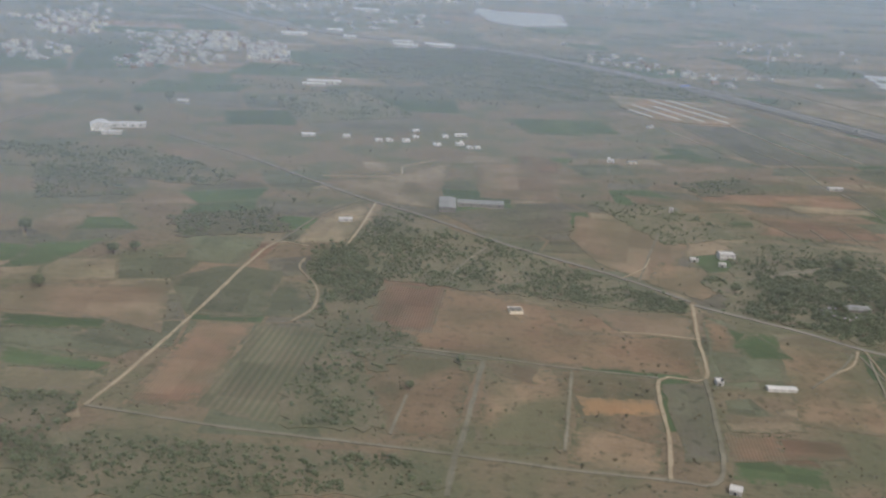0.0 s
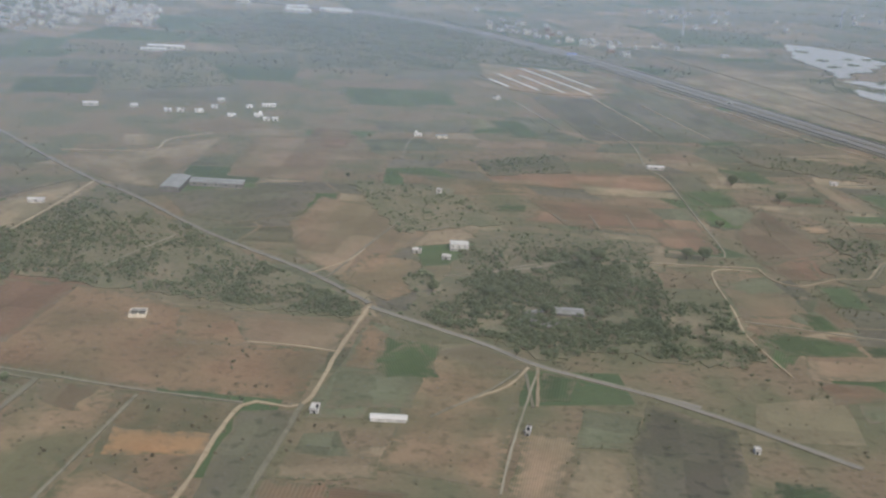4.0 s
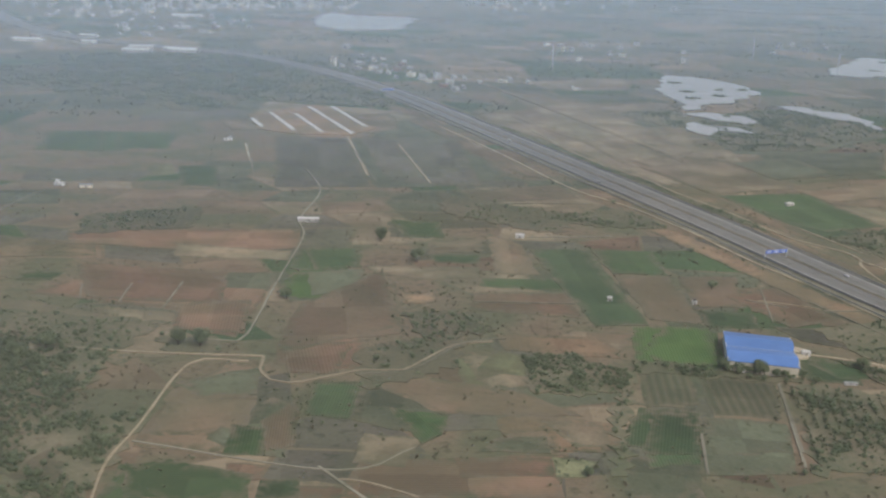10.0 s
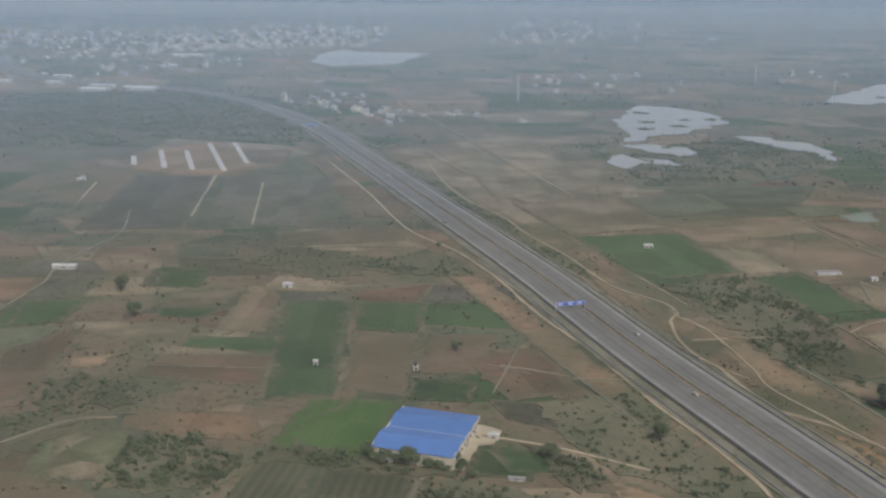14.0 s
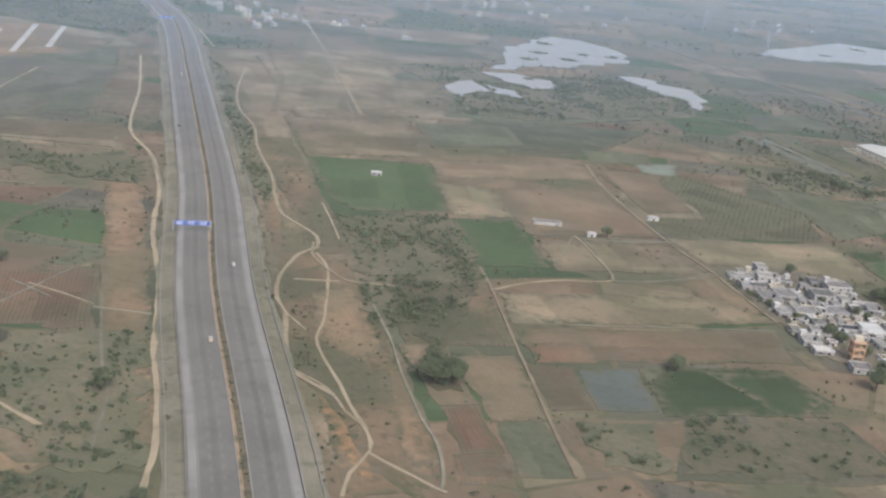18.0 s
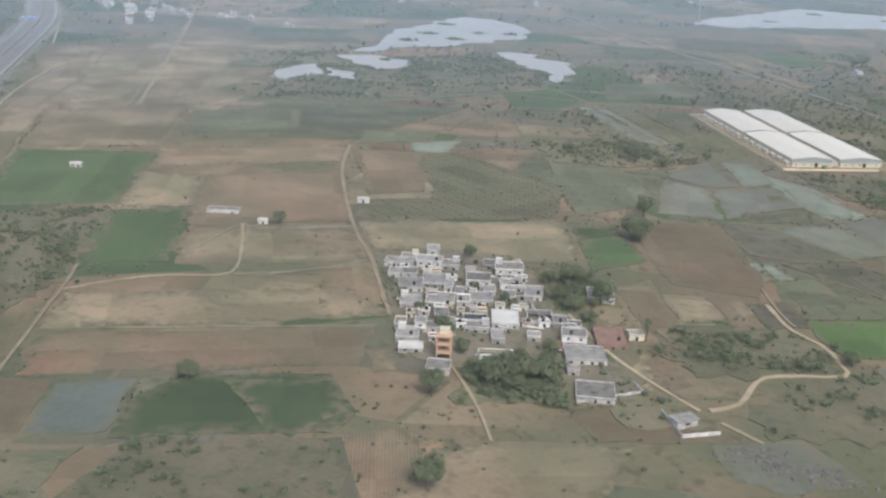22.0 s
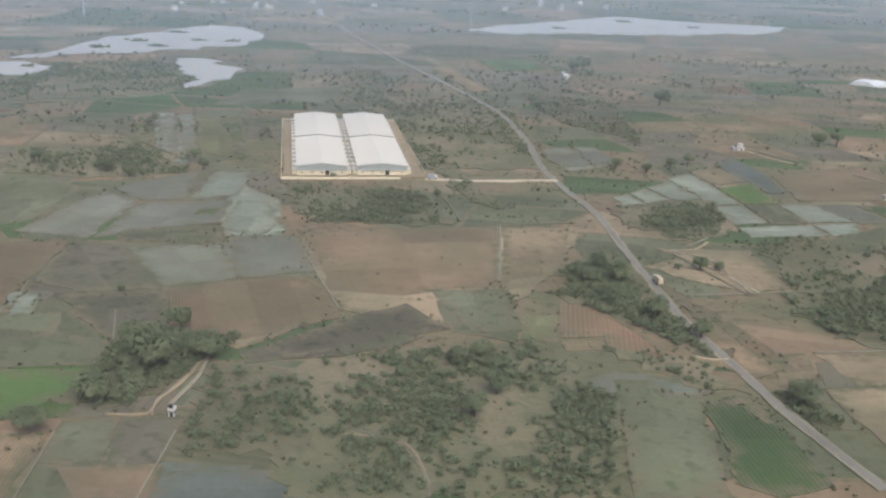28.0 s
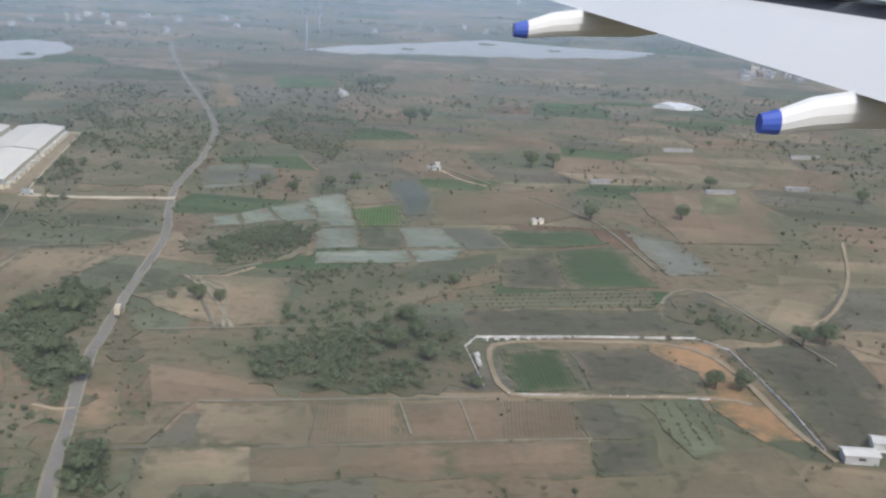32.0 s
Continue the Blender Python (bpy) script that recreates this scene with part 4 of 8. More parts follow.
field("P", (866.7, 660.8), (875.8, 662.6), (875.6, 656.4), (868.5, 653.2))
field("G", (875.5, 653.2), (885.6, 658.8), (896.9, 627.2), (887.5, 620.7), (881.6, 623))
field("T", (900.5, 665.8), (912.7, 670.7), (907.9, 644.3))
field("K", (900.1, 680), (915.8, 687.8), (913.1, 672.8), (900.7, 666.9))
field("B", (772.4, 598.6), (788.4, 604.1), (790.8, 594), (780.1, 591))
field("K", (727, 670.6), (751, 678.3), (763.8, 652), (755.7, 647), (743.9, 656))
field("P", (651.9, 890.5), (657.6, 893), (692.1, 822.6), (696.3, 803.8))
field("M", (647.1, 881), (650.8, 890), (693, 807.4), (680.4, 815.9))
field("Y", (658.7, 893.4), (675, 885.5), (713.7, 815.4), (693.9, 821.2))
field("G", (673, 892), (678.5, 894.3), (714.5, 818.7), (712.5, 814.9))
field("B", (766.3, 735.5), (819, 759.2), (829.9, 707.3), (818.1, 702.1), (806.4, 693), (788.7, 691.3))
field("O", (811.9, 699), (830, 706.4), (837.5, 679.4), (826.9, 675.7))
field("S", (868.8, 691.9), (881.4, 698), (893.2, 672.7), (886.9, 667.9), (875.2, 673.7))
field("T", (894.1, 682.9), (899.9, 684.9), (899.3, 668), (891.3, 665.4))
field("M", (818.9, 865.9), (841, 882), (849.1, 861.3), (829.2, 845.3))
field("P", (850, 806.7), (855.2, 812.7), (861.5, 802.2), (854.2, 796.4))
field("P", (855.9, 814.5), (860.8, 823.6), (870.3, 810.2), (861.9, 802.4))
field("P", (861.2, 824.5), (868.6, 838.5), (879.5, 815.5), (872.2, 809.5))
field("P", (868.8, 840.3), (876, 852.4), (885.6, 832.6), (892.4, 812.3), (883.4, 807.2))
field("T", (876.2, 857.1), (886, 866.4), (898.1, 848.9), (884.8, 834.7))
field("Q", (886.3, 871.4), (893.9, 888.3), (905.6, 858.4), (909, 834), (903.3, 830.8))
field("L", (885.6, 831.9), (898.9, 844.2), (905.4, 817.6), (893.4, 812.6))
field("P", (882.9, 805.6), (892.9, 811.1), (899.7, 790.5), (889.6, 784.8))
field("O", (893.9, 810.8), (904.6, 815.9), (912.1, 795.4), (900.6, 789.7))
field("P", (905.1, 816.1), (916.7, 819.5), (927.5, 801.6), (912.5, 795.6))
field("P", (890.3, 782.7), (912.6, 793.3), (917.4, 783.1), (893.5, 772.2))
field("P", (913.2, 793.5), (928.1, 799.4), (926.4, 788.2), (918.2, 782.8))
field("M", (917.2, 819.7), (929.5, 824.8), (939.6, 806.4), (928.8, 799.7))
field("D", (930.9, 824.6), (959.2, 834.1), (966.6, 821.5), (952.2, 811.4), (940.2, 806.6))
field("D", (952.2, 807), (967.7, 819.4), (981.2, 783.4), (958.3, 773))
field("K", (939, 793.1), (951.6, 806.8), (957.7, 772.8), (943, 769.7))
field("O", (913, 774.9), (936.8, 800.4), (940.2, 785.9), (936.5, 782.8), (928.8, 768.8), (917, 759.2))
field("A", (928.7, 770.7), (940.2, 782.1), (941.3, 774.4), (931.6, 763.2))
field("K", (936.8, 749.8), (980.5, 765.4), (984.8, 749.1), (940.6, 732.7))
field("T", (1003.2, 795.6), (1028.4, 804.9), (1015.6, 762.1), (1008.9, 757.5), (993.9, 775.9))
field("B", (906.5, 858.8), (945.1, 893.2), (956, 854.7), (945.5, 836.4), (913, 822.9))
field("M", (970, 836.4), (986.1, 829.3), (997.4, 800.1), (983.2, 794.8))
field("B", (970.1, 894.5), (1014.9, 924.9), (1017.9, 840.7), (986.8, 830.3))
field("Y", (996, 901.2), (1009.5, 907.2), (1007.3, 876.5), (994.9, 871.2))
field("T", (900.3, 684.7), (918.9, 690.7), (924.1, 675.5), (907.7, 669.8))
field("B", (919.2, 690.8), (934, 695.8), (938.2, 679.9), (924.4, 675.4))
field("B", (934.3, 695.9), (952.5, 702.1), (955.1, 685.6), (938.4, 679.9))
field("B", (952.8, 702.2), (964.8, 706), (969.1, 690.8), (955.4, 685.6))
field("K", (965.1, 706.1), (976.9, 710.5), (980.3, 695.6), (969.4, 691.3))
field("T", (900.5, 666.5), (915.8, 671.7), (920, 661.1), (904.9, 655.2))
field("B", (916.1, 671.5), (929.2, 676.2), (932.5, 665.8), (920.2, 661.2))
field("B", (929.5, 676.3), (946.2, 681.9), (948.8, 670.8), (932.9, 665.9))
field("B", (946.4, 682), (969.2, 690.2), (971.4, 678), (949, 670.8))
field("K", (969.6, 690.7), (980.6, 695), (982.1, 682.4), (971.7, 678.5))
field("O", (977.4, 709.3), (988.5, 714.7), (993.3, 693.9), (986.8, 689.2))
field("T", (988, 690.8), (1000.3, 697.9), (1004.6, 681.7), (984, 675.1))
field("K", (997.2, 745.1), (1017.1, 740.2), (1023.3, 722), (1019.8, 704.3), (1009.8, 699.5))
field("G", (948.2, 726.4), (961.3, 731.5), (967.3, 712.5), (954.3, 707.2))
field("K", (961.8, 731.7), (982.5, 739.4), (988, 718.2), (968.3, 712.8))
field("N", (972.9, 741.4), (993.4, 746.3), (998.4, 719.9), (1007.5, 702.8), (998.6, 699.5), (990.8, 710.7), (988.6, 728.2))
field("T", (862.1, 734), (870.6, 744.7), (873.6, 754.4), (892.1, 758.9), (900.5, 728.5), (890.7, 721.4), (880.1, 724.4))
field("G", (742.7, 1142.5), (774.5, 1165.5), (792.8, 1118.5), (764.5, 1093.5))
field("A", (716.3, 1106.7), (737, 1089.7), (774.2, 1015.4), (764.1, 1009.3))
field("B", (853.4, 697.6), (867.9, 693.3), (874.2, 682.1), (869.5, 673.6))
field("G", (881.3, 656.1), (886, 657.5), (890.9, 649.7), (887.4, 647))
field("S", (879.2, 697.7), (883.5, 699.1), (896.4, 673.5), (892.5, 672.3))
field("S", (865.1, 680.2), (870.9, 682.6), (877.2, 672), (872.1, 669.7))

# ---- roads and tracks ----
road("asphalt", 1.6, (-198.1, 662.7), (-139.4, 613.4), (-93.9, 564.5), (-51.2, 520.5), (-26.1, 499.8), (18.8, 453.9), (64.9, 416.3), (91.9, 387.6))
road("asphalt", 1.7, (92.6, 384), (129.7, 360.1), (148.6, 344.8), (173.2, 332.6), (195.9, 322.5))
road("dirt", 1.35, (92, 384.9), (85.5, 346.9), (79.2, 309.1), (62.7, 306), (56.9, 262.1), (52.1, 237.6))
road("track", 1.44, (-121.1, 263.4), (-76.4, 254.5), (-26, 247.9), (-6.3, 245.2), (22.6, 240.6), (52.1, 237.6), (64.3, 236.5), (70.2, 249.8), (75.1, 279.4), (79.2, 309.1))
road("dirt", 1.30, (-121.1, 263.4), (-115.3, 290.3), (-105.2, 352.4), (-97.7, 406), (-90.2, 436.8), (-75.3, 433.5))
road("track", 1.08, (-90.2, 436.8), (-75.2, 488.9), (-57.5, 521.4))
road("dirt", 1.15, (-58.1, 436.9), (-53.6, 472.7), (-49.5, 517.3))
road("dirt", 1.08, (-69.7, 340.2), (-63.2, 356.2), (-64.8, 378.8), (-75, 402.5), (-74.3, 416))
road("track", 1.01, (-41.9, 325.2), (-21.4, 321.4), (0.9, 317.6), (30.5, 311.9), (62.5, 307.8))
road("track", 1.73, (1.7, 313.7), (-6.1, 258.2), (-8.8, 244.2), (-11.2, 222.6))
road("track", 1.01, (32.4, 308.4), (23.8, 251.3))
road("track", 0.86, (-8.8, 406.9), (-0.9, 428.3), (7.6, 447.2))
road("dirt", 0.94, (-84.7, 571.1), (-41.9, 582.1), (-37.9, 608.9), (-18.6, 630.4))
road("track", 1.15, (-313.1, 666), (-299.7, 734), (-296.9, 787.7))
road("track", 1.01, (74, 410.3), (87.2, 453.7), (98.4, 489.3))
road("track", 0.86, (-24, 283.1), (-26.8, 264.9), (-28, 255.6))
road("track", 0.8, (134.3, 425.5), (152.3, 438.5), (177, 449.3))
road("track", 1.0, (144.4, 340.8), (145.4, 315.8))
road("dirt", 0.86, (127.4, 319.1), (138.7, 328.7), (145.7, 342.7))
road("dirt", 0.94, (148.8, 343.1), (147.5, 325.4), (146.7, 316.5))
road("track", 0.8, (216.2, 723.3), (231.7, 674.8), (231.1, 619.1), (237.8, 588.7), (238.8, 523.8), (239.7, 470.7), (234.8, 464.2), (222.6, 465.3))
road("dirt", 1.0, (186.2, 451.7), (212, 451), (249.2, 453.1))
road("dirt", 0.8, (245.4, 448.3), (228.2, 444.4), (226.2, 401.3), (225.1, 378.9), (231, 348.1))
road("dirt", 1.01, (249.2, 452.5), (251.3, 440), (260.7, 434), (282.1, 446.7), (293.8, 448.3), (308.4, 470.2), (321.5, 475.6))
road("track", 0.86, (277.5, 385.1), (300.6, 360.6))
road("dirt", 1.5, (225.8, 828.1), (252, 715.5))
road("dirt", 1.1, (164.9, 791.9), (180.2, 739.9))
road("track", 0.72, (92.6, 597.9), (95.6, 646.4), (109.4, 676.8))
road("track", 1.01, (117.7, 419.4), (149.9, 433.5), (176.6, 450.3))
road("track", 0.6, (227.5, 392.7), (282.5, 383.7), (301.1, 398))
road("track", 0.7, (379.2, 415.4), (376.5, 392.4))
road("track", 0.8, (410.6, 453), (403, 398.6))
road("dirt", 1.15, (427.5, 478.6), (444.1, 474.6), (466.5, 465.4))
road("track", 0.72, (223.6, 827.3), (257.7, 703.2))
road("dirt", 1.2, (261.4, 808.3), (288, 703.6))
road("track", 0.72, (166.4, 791.8), (190.9, 700.9))
road("track", 0.72, (336.9, 605.1), (376.8, 613.1))
road("track", 0.72, (315.1, 664.1), (374.1, 674.8))
road("track", 0.86, (410.2, 451.3), (407.5, 428.3), (404.7, 407))
road("dirt", 1.44, (496.1, 449), (488.4, 472.4), (470.6, 508.7), (453.4, 547.6), (432.7, 587.7), (415.3, 629.3), (392.5, 671), (364.2, 709.4), (328.7, 790.9), (283.9, 884.3))
road("track", 1.01, (392.5, 671), (419.5, 623.7), (452.6, 552.2))
road("track", 0.86, (328.6, 1085.2), (384.8, 943.2), (442.5, 796.3))
road("dirt", 1.8, (279.7, 1201.1), (338.7, 1065.8), (443.9, 804.7))
road("dirt", 0.85, (536.5, 601.2), (542.6, 584), (552.7, 551.2), (565.5, 510.5), (574.1, 484.2))
road("dirt", 1.01, (542.9, 583.2), (551.9, 593.3), (562.9, 601.6), (578.1, 609.2), (571.4, 632.1), (563.5, 650.6))
road("track", 0.72, (548.7, 644.2), (596.5, 660.2))
road("dirt", 1.15, (562.1, 762.2), (572.7, 721.4), (596.4, 661.4), (610.6, 634), (624.9, 600.1), (627.6, 594.6))
road("track", 0.72, (578.4, 607.8), (597, 617.7), (610, 631))
road("dirt", 1.01, (670.5, 609.7), (682.9, 588.3), (695, 573.6), (703.1, 565.6))
road("dirt", 1.30, (705.1, 566.2), (711.5, 571.5), (715.6, 583.7), (720.5, 588.6), (735.6, 593.3), (735.6, 599.3), (732.6, 610.1), (725.9, 617.5), (720.9, 633.7))
road("dirt", 1.01, (707.5, 561.5), (715.3, 555.3))
road("dirt", 0.86, (647.9, 571.7), (657.2, 555), (663.4, 540))
road("dirt", 1.15, (627.2, 602.4), (636.1, 591.6), (647.9, 571.7))
road("track", 0.72, (570.4, 647.6), (598.9, 659.8))
road("asphalt", 1.75, (591.6, 1316.9), (619.9, 1257.2), (691.9, 1123.3), (745.8, 1029.8), (787.3, 952.3), (809.5, 890.2), (822.6, 840.4), (836.4, 805.9), (847.6, 780.4), (857.9, 744.7), (866.1, 718.2), (874.2, 692.9), (883.2, 672.7), (892.4, 651.4), (904.9, 627.8))
road("dirt", 1.2, (1010.1, 695.1), (1004.2, 706.6), (998.7, 723), (991.8, 737.5), (982.6, 742.1), (967, 738.5), (949.6, 732.2), (946.4, 726.4), (948.8, 715.2), (953.8, 705.6), (963.7, 707.5), (989.8, 715.6), (998, 714.6))
road("track", 0.35, (773.2, 716.6), (794.7, 679.3))
road("track", 0.4, (819.4, 760.8), (827.5, 710.3))
road("track", 0.72, (871.9, 749.3), (880.9, 741.8), (889.9, 721.4))
road("dirt", 0.5, (813.9, 622.1), (825.4, 621.1), (832.1, 609.4))
road("track", 0.86, (920.9, 887.7), (898.2, 910.7))
road("track", 0.86, (779.8, 623.6), (779.5, 636.3), (777.1, 647))
road("dirt", 0.86, (867.7, 751), (878, 741), (891.5, 722))
road("dirt", 0.86, (867.7, 751), (876.5, 754.3), (880.3, 763.3))
road("track", 0.72, (875.8, 714.7), (901.6, 725.5), (917.4, 731.8), (922.3, 742.4))
road("dirt", 0.86, (900, 901.6), (913.6, 886.3), (920.1, 884.2))
road("track", 0.86, (981.4, 769.9), (984.2, 780), (992.6, 783.1), (1008.7, 755.4))
road("dirt", 0.86, (1036.1, 850.9), (1031.4, 812.7), (1023.4, 780.6), (1009.9, 755.8))
road("track", 0.72, (891.5, 663.1), (900.4, 666.5))
road("track", 0.72, (900.5, 685.3), (949.5, 702.6))
road("track", 0.72, (937.7, 872.9), (962.5, 842.4), (980, 798.6))
road("track", 0.50, (552.4, 560.4), (588.6, 573.5), (625.8, 586.9))
road("track", 0.50, (418.4, 532.1), (433.5, 525.8))
road("track", 0.50, (428.2, 546.4), (423.3, 508.4))
road("track", 0.50, (315.1, 514.1), (352.2, 517.6))
road("track", 0.50, (168.1, 512.3), (173.7, 495.4))
road("track", 0.50, (186, 515.2), (188.2, 494.3))
road("track", 0.50, (204, 519.6), (205.2, 490.3))
road("track", 0.40, (934.5, 696.5), (939.8, 683.5))
road("track", 0.40, (945.1, 699.9), (950.7, 684.5))
road("track", 0.35, (917.4, 672), (969.7, 691.5))
road("track", 0.35, (694.9, 632.3), (703.8, 631.2))
road("track", 0.35, (696.8, 611.7), (707.4, 614.9))
road("track", 0.35, (746.5, 664.3), (754.9, 648))
road("dirt", 0.60, (55.8, 348.6), (70.7, 348), (86.2, 345.3))
road("dirt", 0.60, (66.6, 412.9), (79.6, 429.4), (85.5, 445.8))
road("dirt", 1.2, (900.3, 903.3), (908.2, 891.4), (920.5, 883.3))
road("dirt", 0.6, (866.2, 751.6), (879.6, 746.7), (887.7, 727.9), (892.1, 721.6))
road("track", 0.35, (765.6, 609), (773.2, 583.1))
road("track", 0.35, (785.3, 615.1), (789.6, 592.5))
road("dirt", 0.6, (776.9, 642.6), (777.7, 633), (776.8, 625.1), (777.6, 619.5), (770.7, 617.4))
road("dirt", 0.8, (283.5, 379.2), (290.6, 378.6), (303.5, 372.8))
road("dirt", 1.2, (348.1, 892.5), (369.9, 822.2), (389.5, 775.5), (408.3, 744.6), (422.6, 709.7), (443, 669.9), (454.6, 641.6), (463.5, 623.5), (475.3, 612.4), (481.3, 605.8), (484.6, 595.1), (481.4, 587.5), (482.3, 566.3), (487.3, 549.5), (492.6, 541), (499, 522.3), (504.8, 509.3), (511.3, 504), (517.7, 500.6))
road("dirt", 0.8, (482.1, 599.9), (486.1, 587.1), (495.9, 575.5), (502.3, 571), (515.4, 573.3))
road("dirt", 0.7, (471.7, 643.5), (480.2, 625.6), (488.7, 606.6))
road("dirt", 0.6, (492.6, 541), (500.8, 532.6))
road("dirt", 0.9, (486.1, 590), (493.6, 577.1), (502.8, 543.6), (505, 528.7), (510.8, 516.8), (517.4, 506.5), (522.7, 496.8), (529.5, 486), (531.7, 479.4), (530.2, 469.6), (530.9, 461))
road("dirt", 0.8, (532, 478.3), (538.2, 474.8), (545.9, 471), (549.6, 469.2))
road("track", 0.7, (512.7, 556.9), (522.5, 536.4), (529.6, 518), (538.7, 497.6), (544.6, 486.7), (547.8, 476.1), (548.4, 469.8))
road("dirt", 0.8, (502.1, 513.1), (504.8, 509.3), (515.7, 502.8), (522.3, 493.8), (528.8, 488.3))
road("dirt", 0.6, (486.7, 565.9), (499.3, 569.5))
road("track", 0.7, (443.9, 533.4), (463.4, 496.6), (472.3, 482.2), (480.4, 460))
road("track", 0.6, (446.6, 524), (462, 525.8))
road("dirt", 0.6, (423.6, 531.8), (435, 529.2), (445.7, 525.6))
road("pale_dirt", 3.0, (784.8, 809.5), (796.7, 811.2), (813.7, 816.7), (829.9, 823.5))
road("dirt", 0.7, (874.5, 675.3), (879.2, 674.8), (882.1, 676.2))
road("asphalt", 1.7, (182.6, 328), (191.6, 322.2), (204.7, 313.7), (216.4, 304.9), (232.9, 292.4))

road("track", 0.9, (115.8, 306.3), (133.6, 325.9), (142.8, 339.8))
road("track", 0.8, (-50, 312.2), (-32.2, 319.6), (2.7, 313.7))
road("track", 0.7, (148.5, 340.6), (138.3, 293.6), (133.9, 268.7))
road("track", 0.7, (280.9, 443.2), (296.6, 449.1), (311.4, 472.3), (326, 478.8))
road("track", 0.5, (560.5, 624.4), (564.5, 650.7), (577.2, 617.4), (578.2, 608.4))
road("track", 0.6, (596.6, 659.8), (566.3, 646.9))
road("track", 0.5, (584.9, 609), (612.8, 629.1))
road("dirt", 1.5, (186.5, 1140.7), (248.7, 1044.7), (304.9, 948.9))
road("dirt", 0.5, (720.3, 645.8), (723.9, 628.7), (727.1, 619.9))
road("dirt", 0.4, (777.2, 645.9), (777.1, 625), (778.8, 618.9))
road("track", 0.6, (812.1, 624.6), (823.3, 621.4), (829.6, 614.1), (833, 605.6))
road("track", 0.4, (818.8, 759.1), (827.1, 709.9))
road("track", 0.4, (790.5, 800.3), (807.4, 761))
road("track", 0.5, (818.9, 760.5), (840.8, 770.6))
road("track", 0.7, (867.8, 752.4), (880.3, 732.9), (889.3, 719.5))
road("track", 0.6, (870.2, 748.1), (880.5, 767.9))
road("dirt", 0.7, (1036, 850.6), (1030.4, 806.7), (1019.3, 770.5), (1009.9, 755.6))
road("track", 0.6, (999, 776), (1008.8, 757.1), (1017.2, 740.9))
road("track", 0.6, (870.3, 751.7), (887.8, 727.8), (891.6, 721.7))

# ---- lakes ----

def lake(*poly):
    mark(poly, 30)
    shore = sheet("lake_shore", [tuple(Vector(p) * 1.0) for p in poly], "track", 9.0, 7.0, 0.5)
    tagged(shore, "dry mud shore round the lake", "shore", kind="structure")
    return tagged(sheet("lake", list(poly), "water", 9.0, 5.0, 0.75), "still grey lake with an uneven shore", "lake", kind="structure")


lake((482.3, 1013.5), (487.5, 1060), (478.9, 1126.3), (486.3, 1172.7), (502.4, 1255.1), (533.1, 1252.2), (569.3, 1199.4), (578.3, 1145.7), (549.4, 1102.3), (536.8, 1071.2), (512.9, 1056.5), (498.8, 1038.4), (490.2, 1018.2))
lake((478.3, 994), (498.5, 1006), (526.4, 995.3), (531.3, 963.1), (517.3, 952.9), (497.5, 968.3))
lake((570, 1057.4), (590.2, 1063.5), (605.8, 1041.3), (623.9, 1032.9), (628.2, 1005.1), (623.9, 955.8), (615.1, 986.1), (601, 999.7))
lake((468.7, 912.4), (470.4, 943), (478.4, 954.9), (494.8, 922.4), (486.1, 911.2), (482, 892.5))
lake((488.4, 946.1), (508.8, 936.7), (516.8, 913.1), (504, 914.6))
lake((700.9, 1327.6), (720.1, 1390.2), (771.3, 1474.9), (811.5, 1554.6), (858.9, 1535.9), (924.6, 1529.6), (977.5, 1527.8), (953.3, 1456.3), (876, 1391.8), (821.7, 1374.6), (770.7, 1347.9), (740.4, 1321.6))
lake((37.5, 1841.6), (44.4, 1971), (89.2, 1914.9), (202.3, 1932.6), (183.3, 1686.7), (109.2, 1635.6), (62.8, 1681))

# ---- paints and building materials ----
plain("white_wall", (0.56, 0.545, 0.51), 0.85, vary=0.22)
plain("bright_wall", (0.72, 0.71, 0.68), 0.8, vary=0.08)
plain("cream_wall", (0.6, 0.545, 0.43), 0.8)
plain("grey_wall", (0.42, 0.41, 0.39), 0.85)
plain("blue_wall", (0.45, 0.54, 0.6), 0.8)
plain("brick_wall", (0.25, 0.165, 0.125), 0.9)
plain("orange_wall", (0.5, 0.34, 0.22), 0.8)
plain("concrete", (0.29, 0.28, 0.258), 0.9, vary=0.2)
plain("old_roof", (0.2, 0.19, 0.172), 0.9, vary=0.22)
plain("tile_roof", (0.23, 0.145, 0.11), 0.85, vary=0.16)
plain("white_roof", (0.52, 0.515, 0.48), 0.6, vary=0.08, scale=0.3)
plain("warehouse_roof", (0.56, 0.535, 0.46), 0.5, vary=0.05, scale=0.15)
plain("zinc_roof", (0.26, 0.262, 0.245), 0.6, metal=0.0, vary=0.12, scale=0.3)
plain("blue_roof", (0.1, 0.19, 0.42), 0.45, vary=0.08, scale=0.25)
plain("yellow_band", (0.62, 0.56, 0.41), 0.7, vary=0.05)
plain("slate_band", (0.28, 0.31, 0.3), 0.6, vary=0.06)
plain("opening", (0.03, 0.033, 0.036), 0.4)
plain("pane_glass", (0.05, 0.065, 0.08), 0.15, spec=0.5)
plain("sign_blue", (0.05, 0.13, 0.5), 0.5, vary=0.04)
plain("sign_white", (0.75, 0.76, 0.78), 0.5, vary=0.03)
plain("steel", (0.45, 0.46, 0.47), 0.45, metal=0.6, vary=0.06)
plain("plastic_sheet", (0.75, 0.76, 0.74), 0.35, vary=0.08)
plain("tyre", (0.025, 0.025, 0.025), 0.8)
plain("truck_paint", (0.5, 0.42, 0.3), 0.5)
plain("car_paint", (0.55, 0.55, 0.56), 0.35)
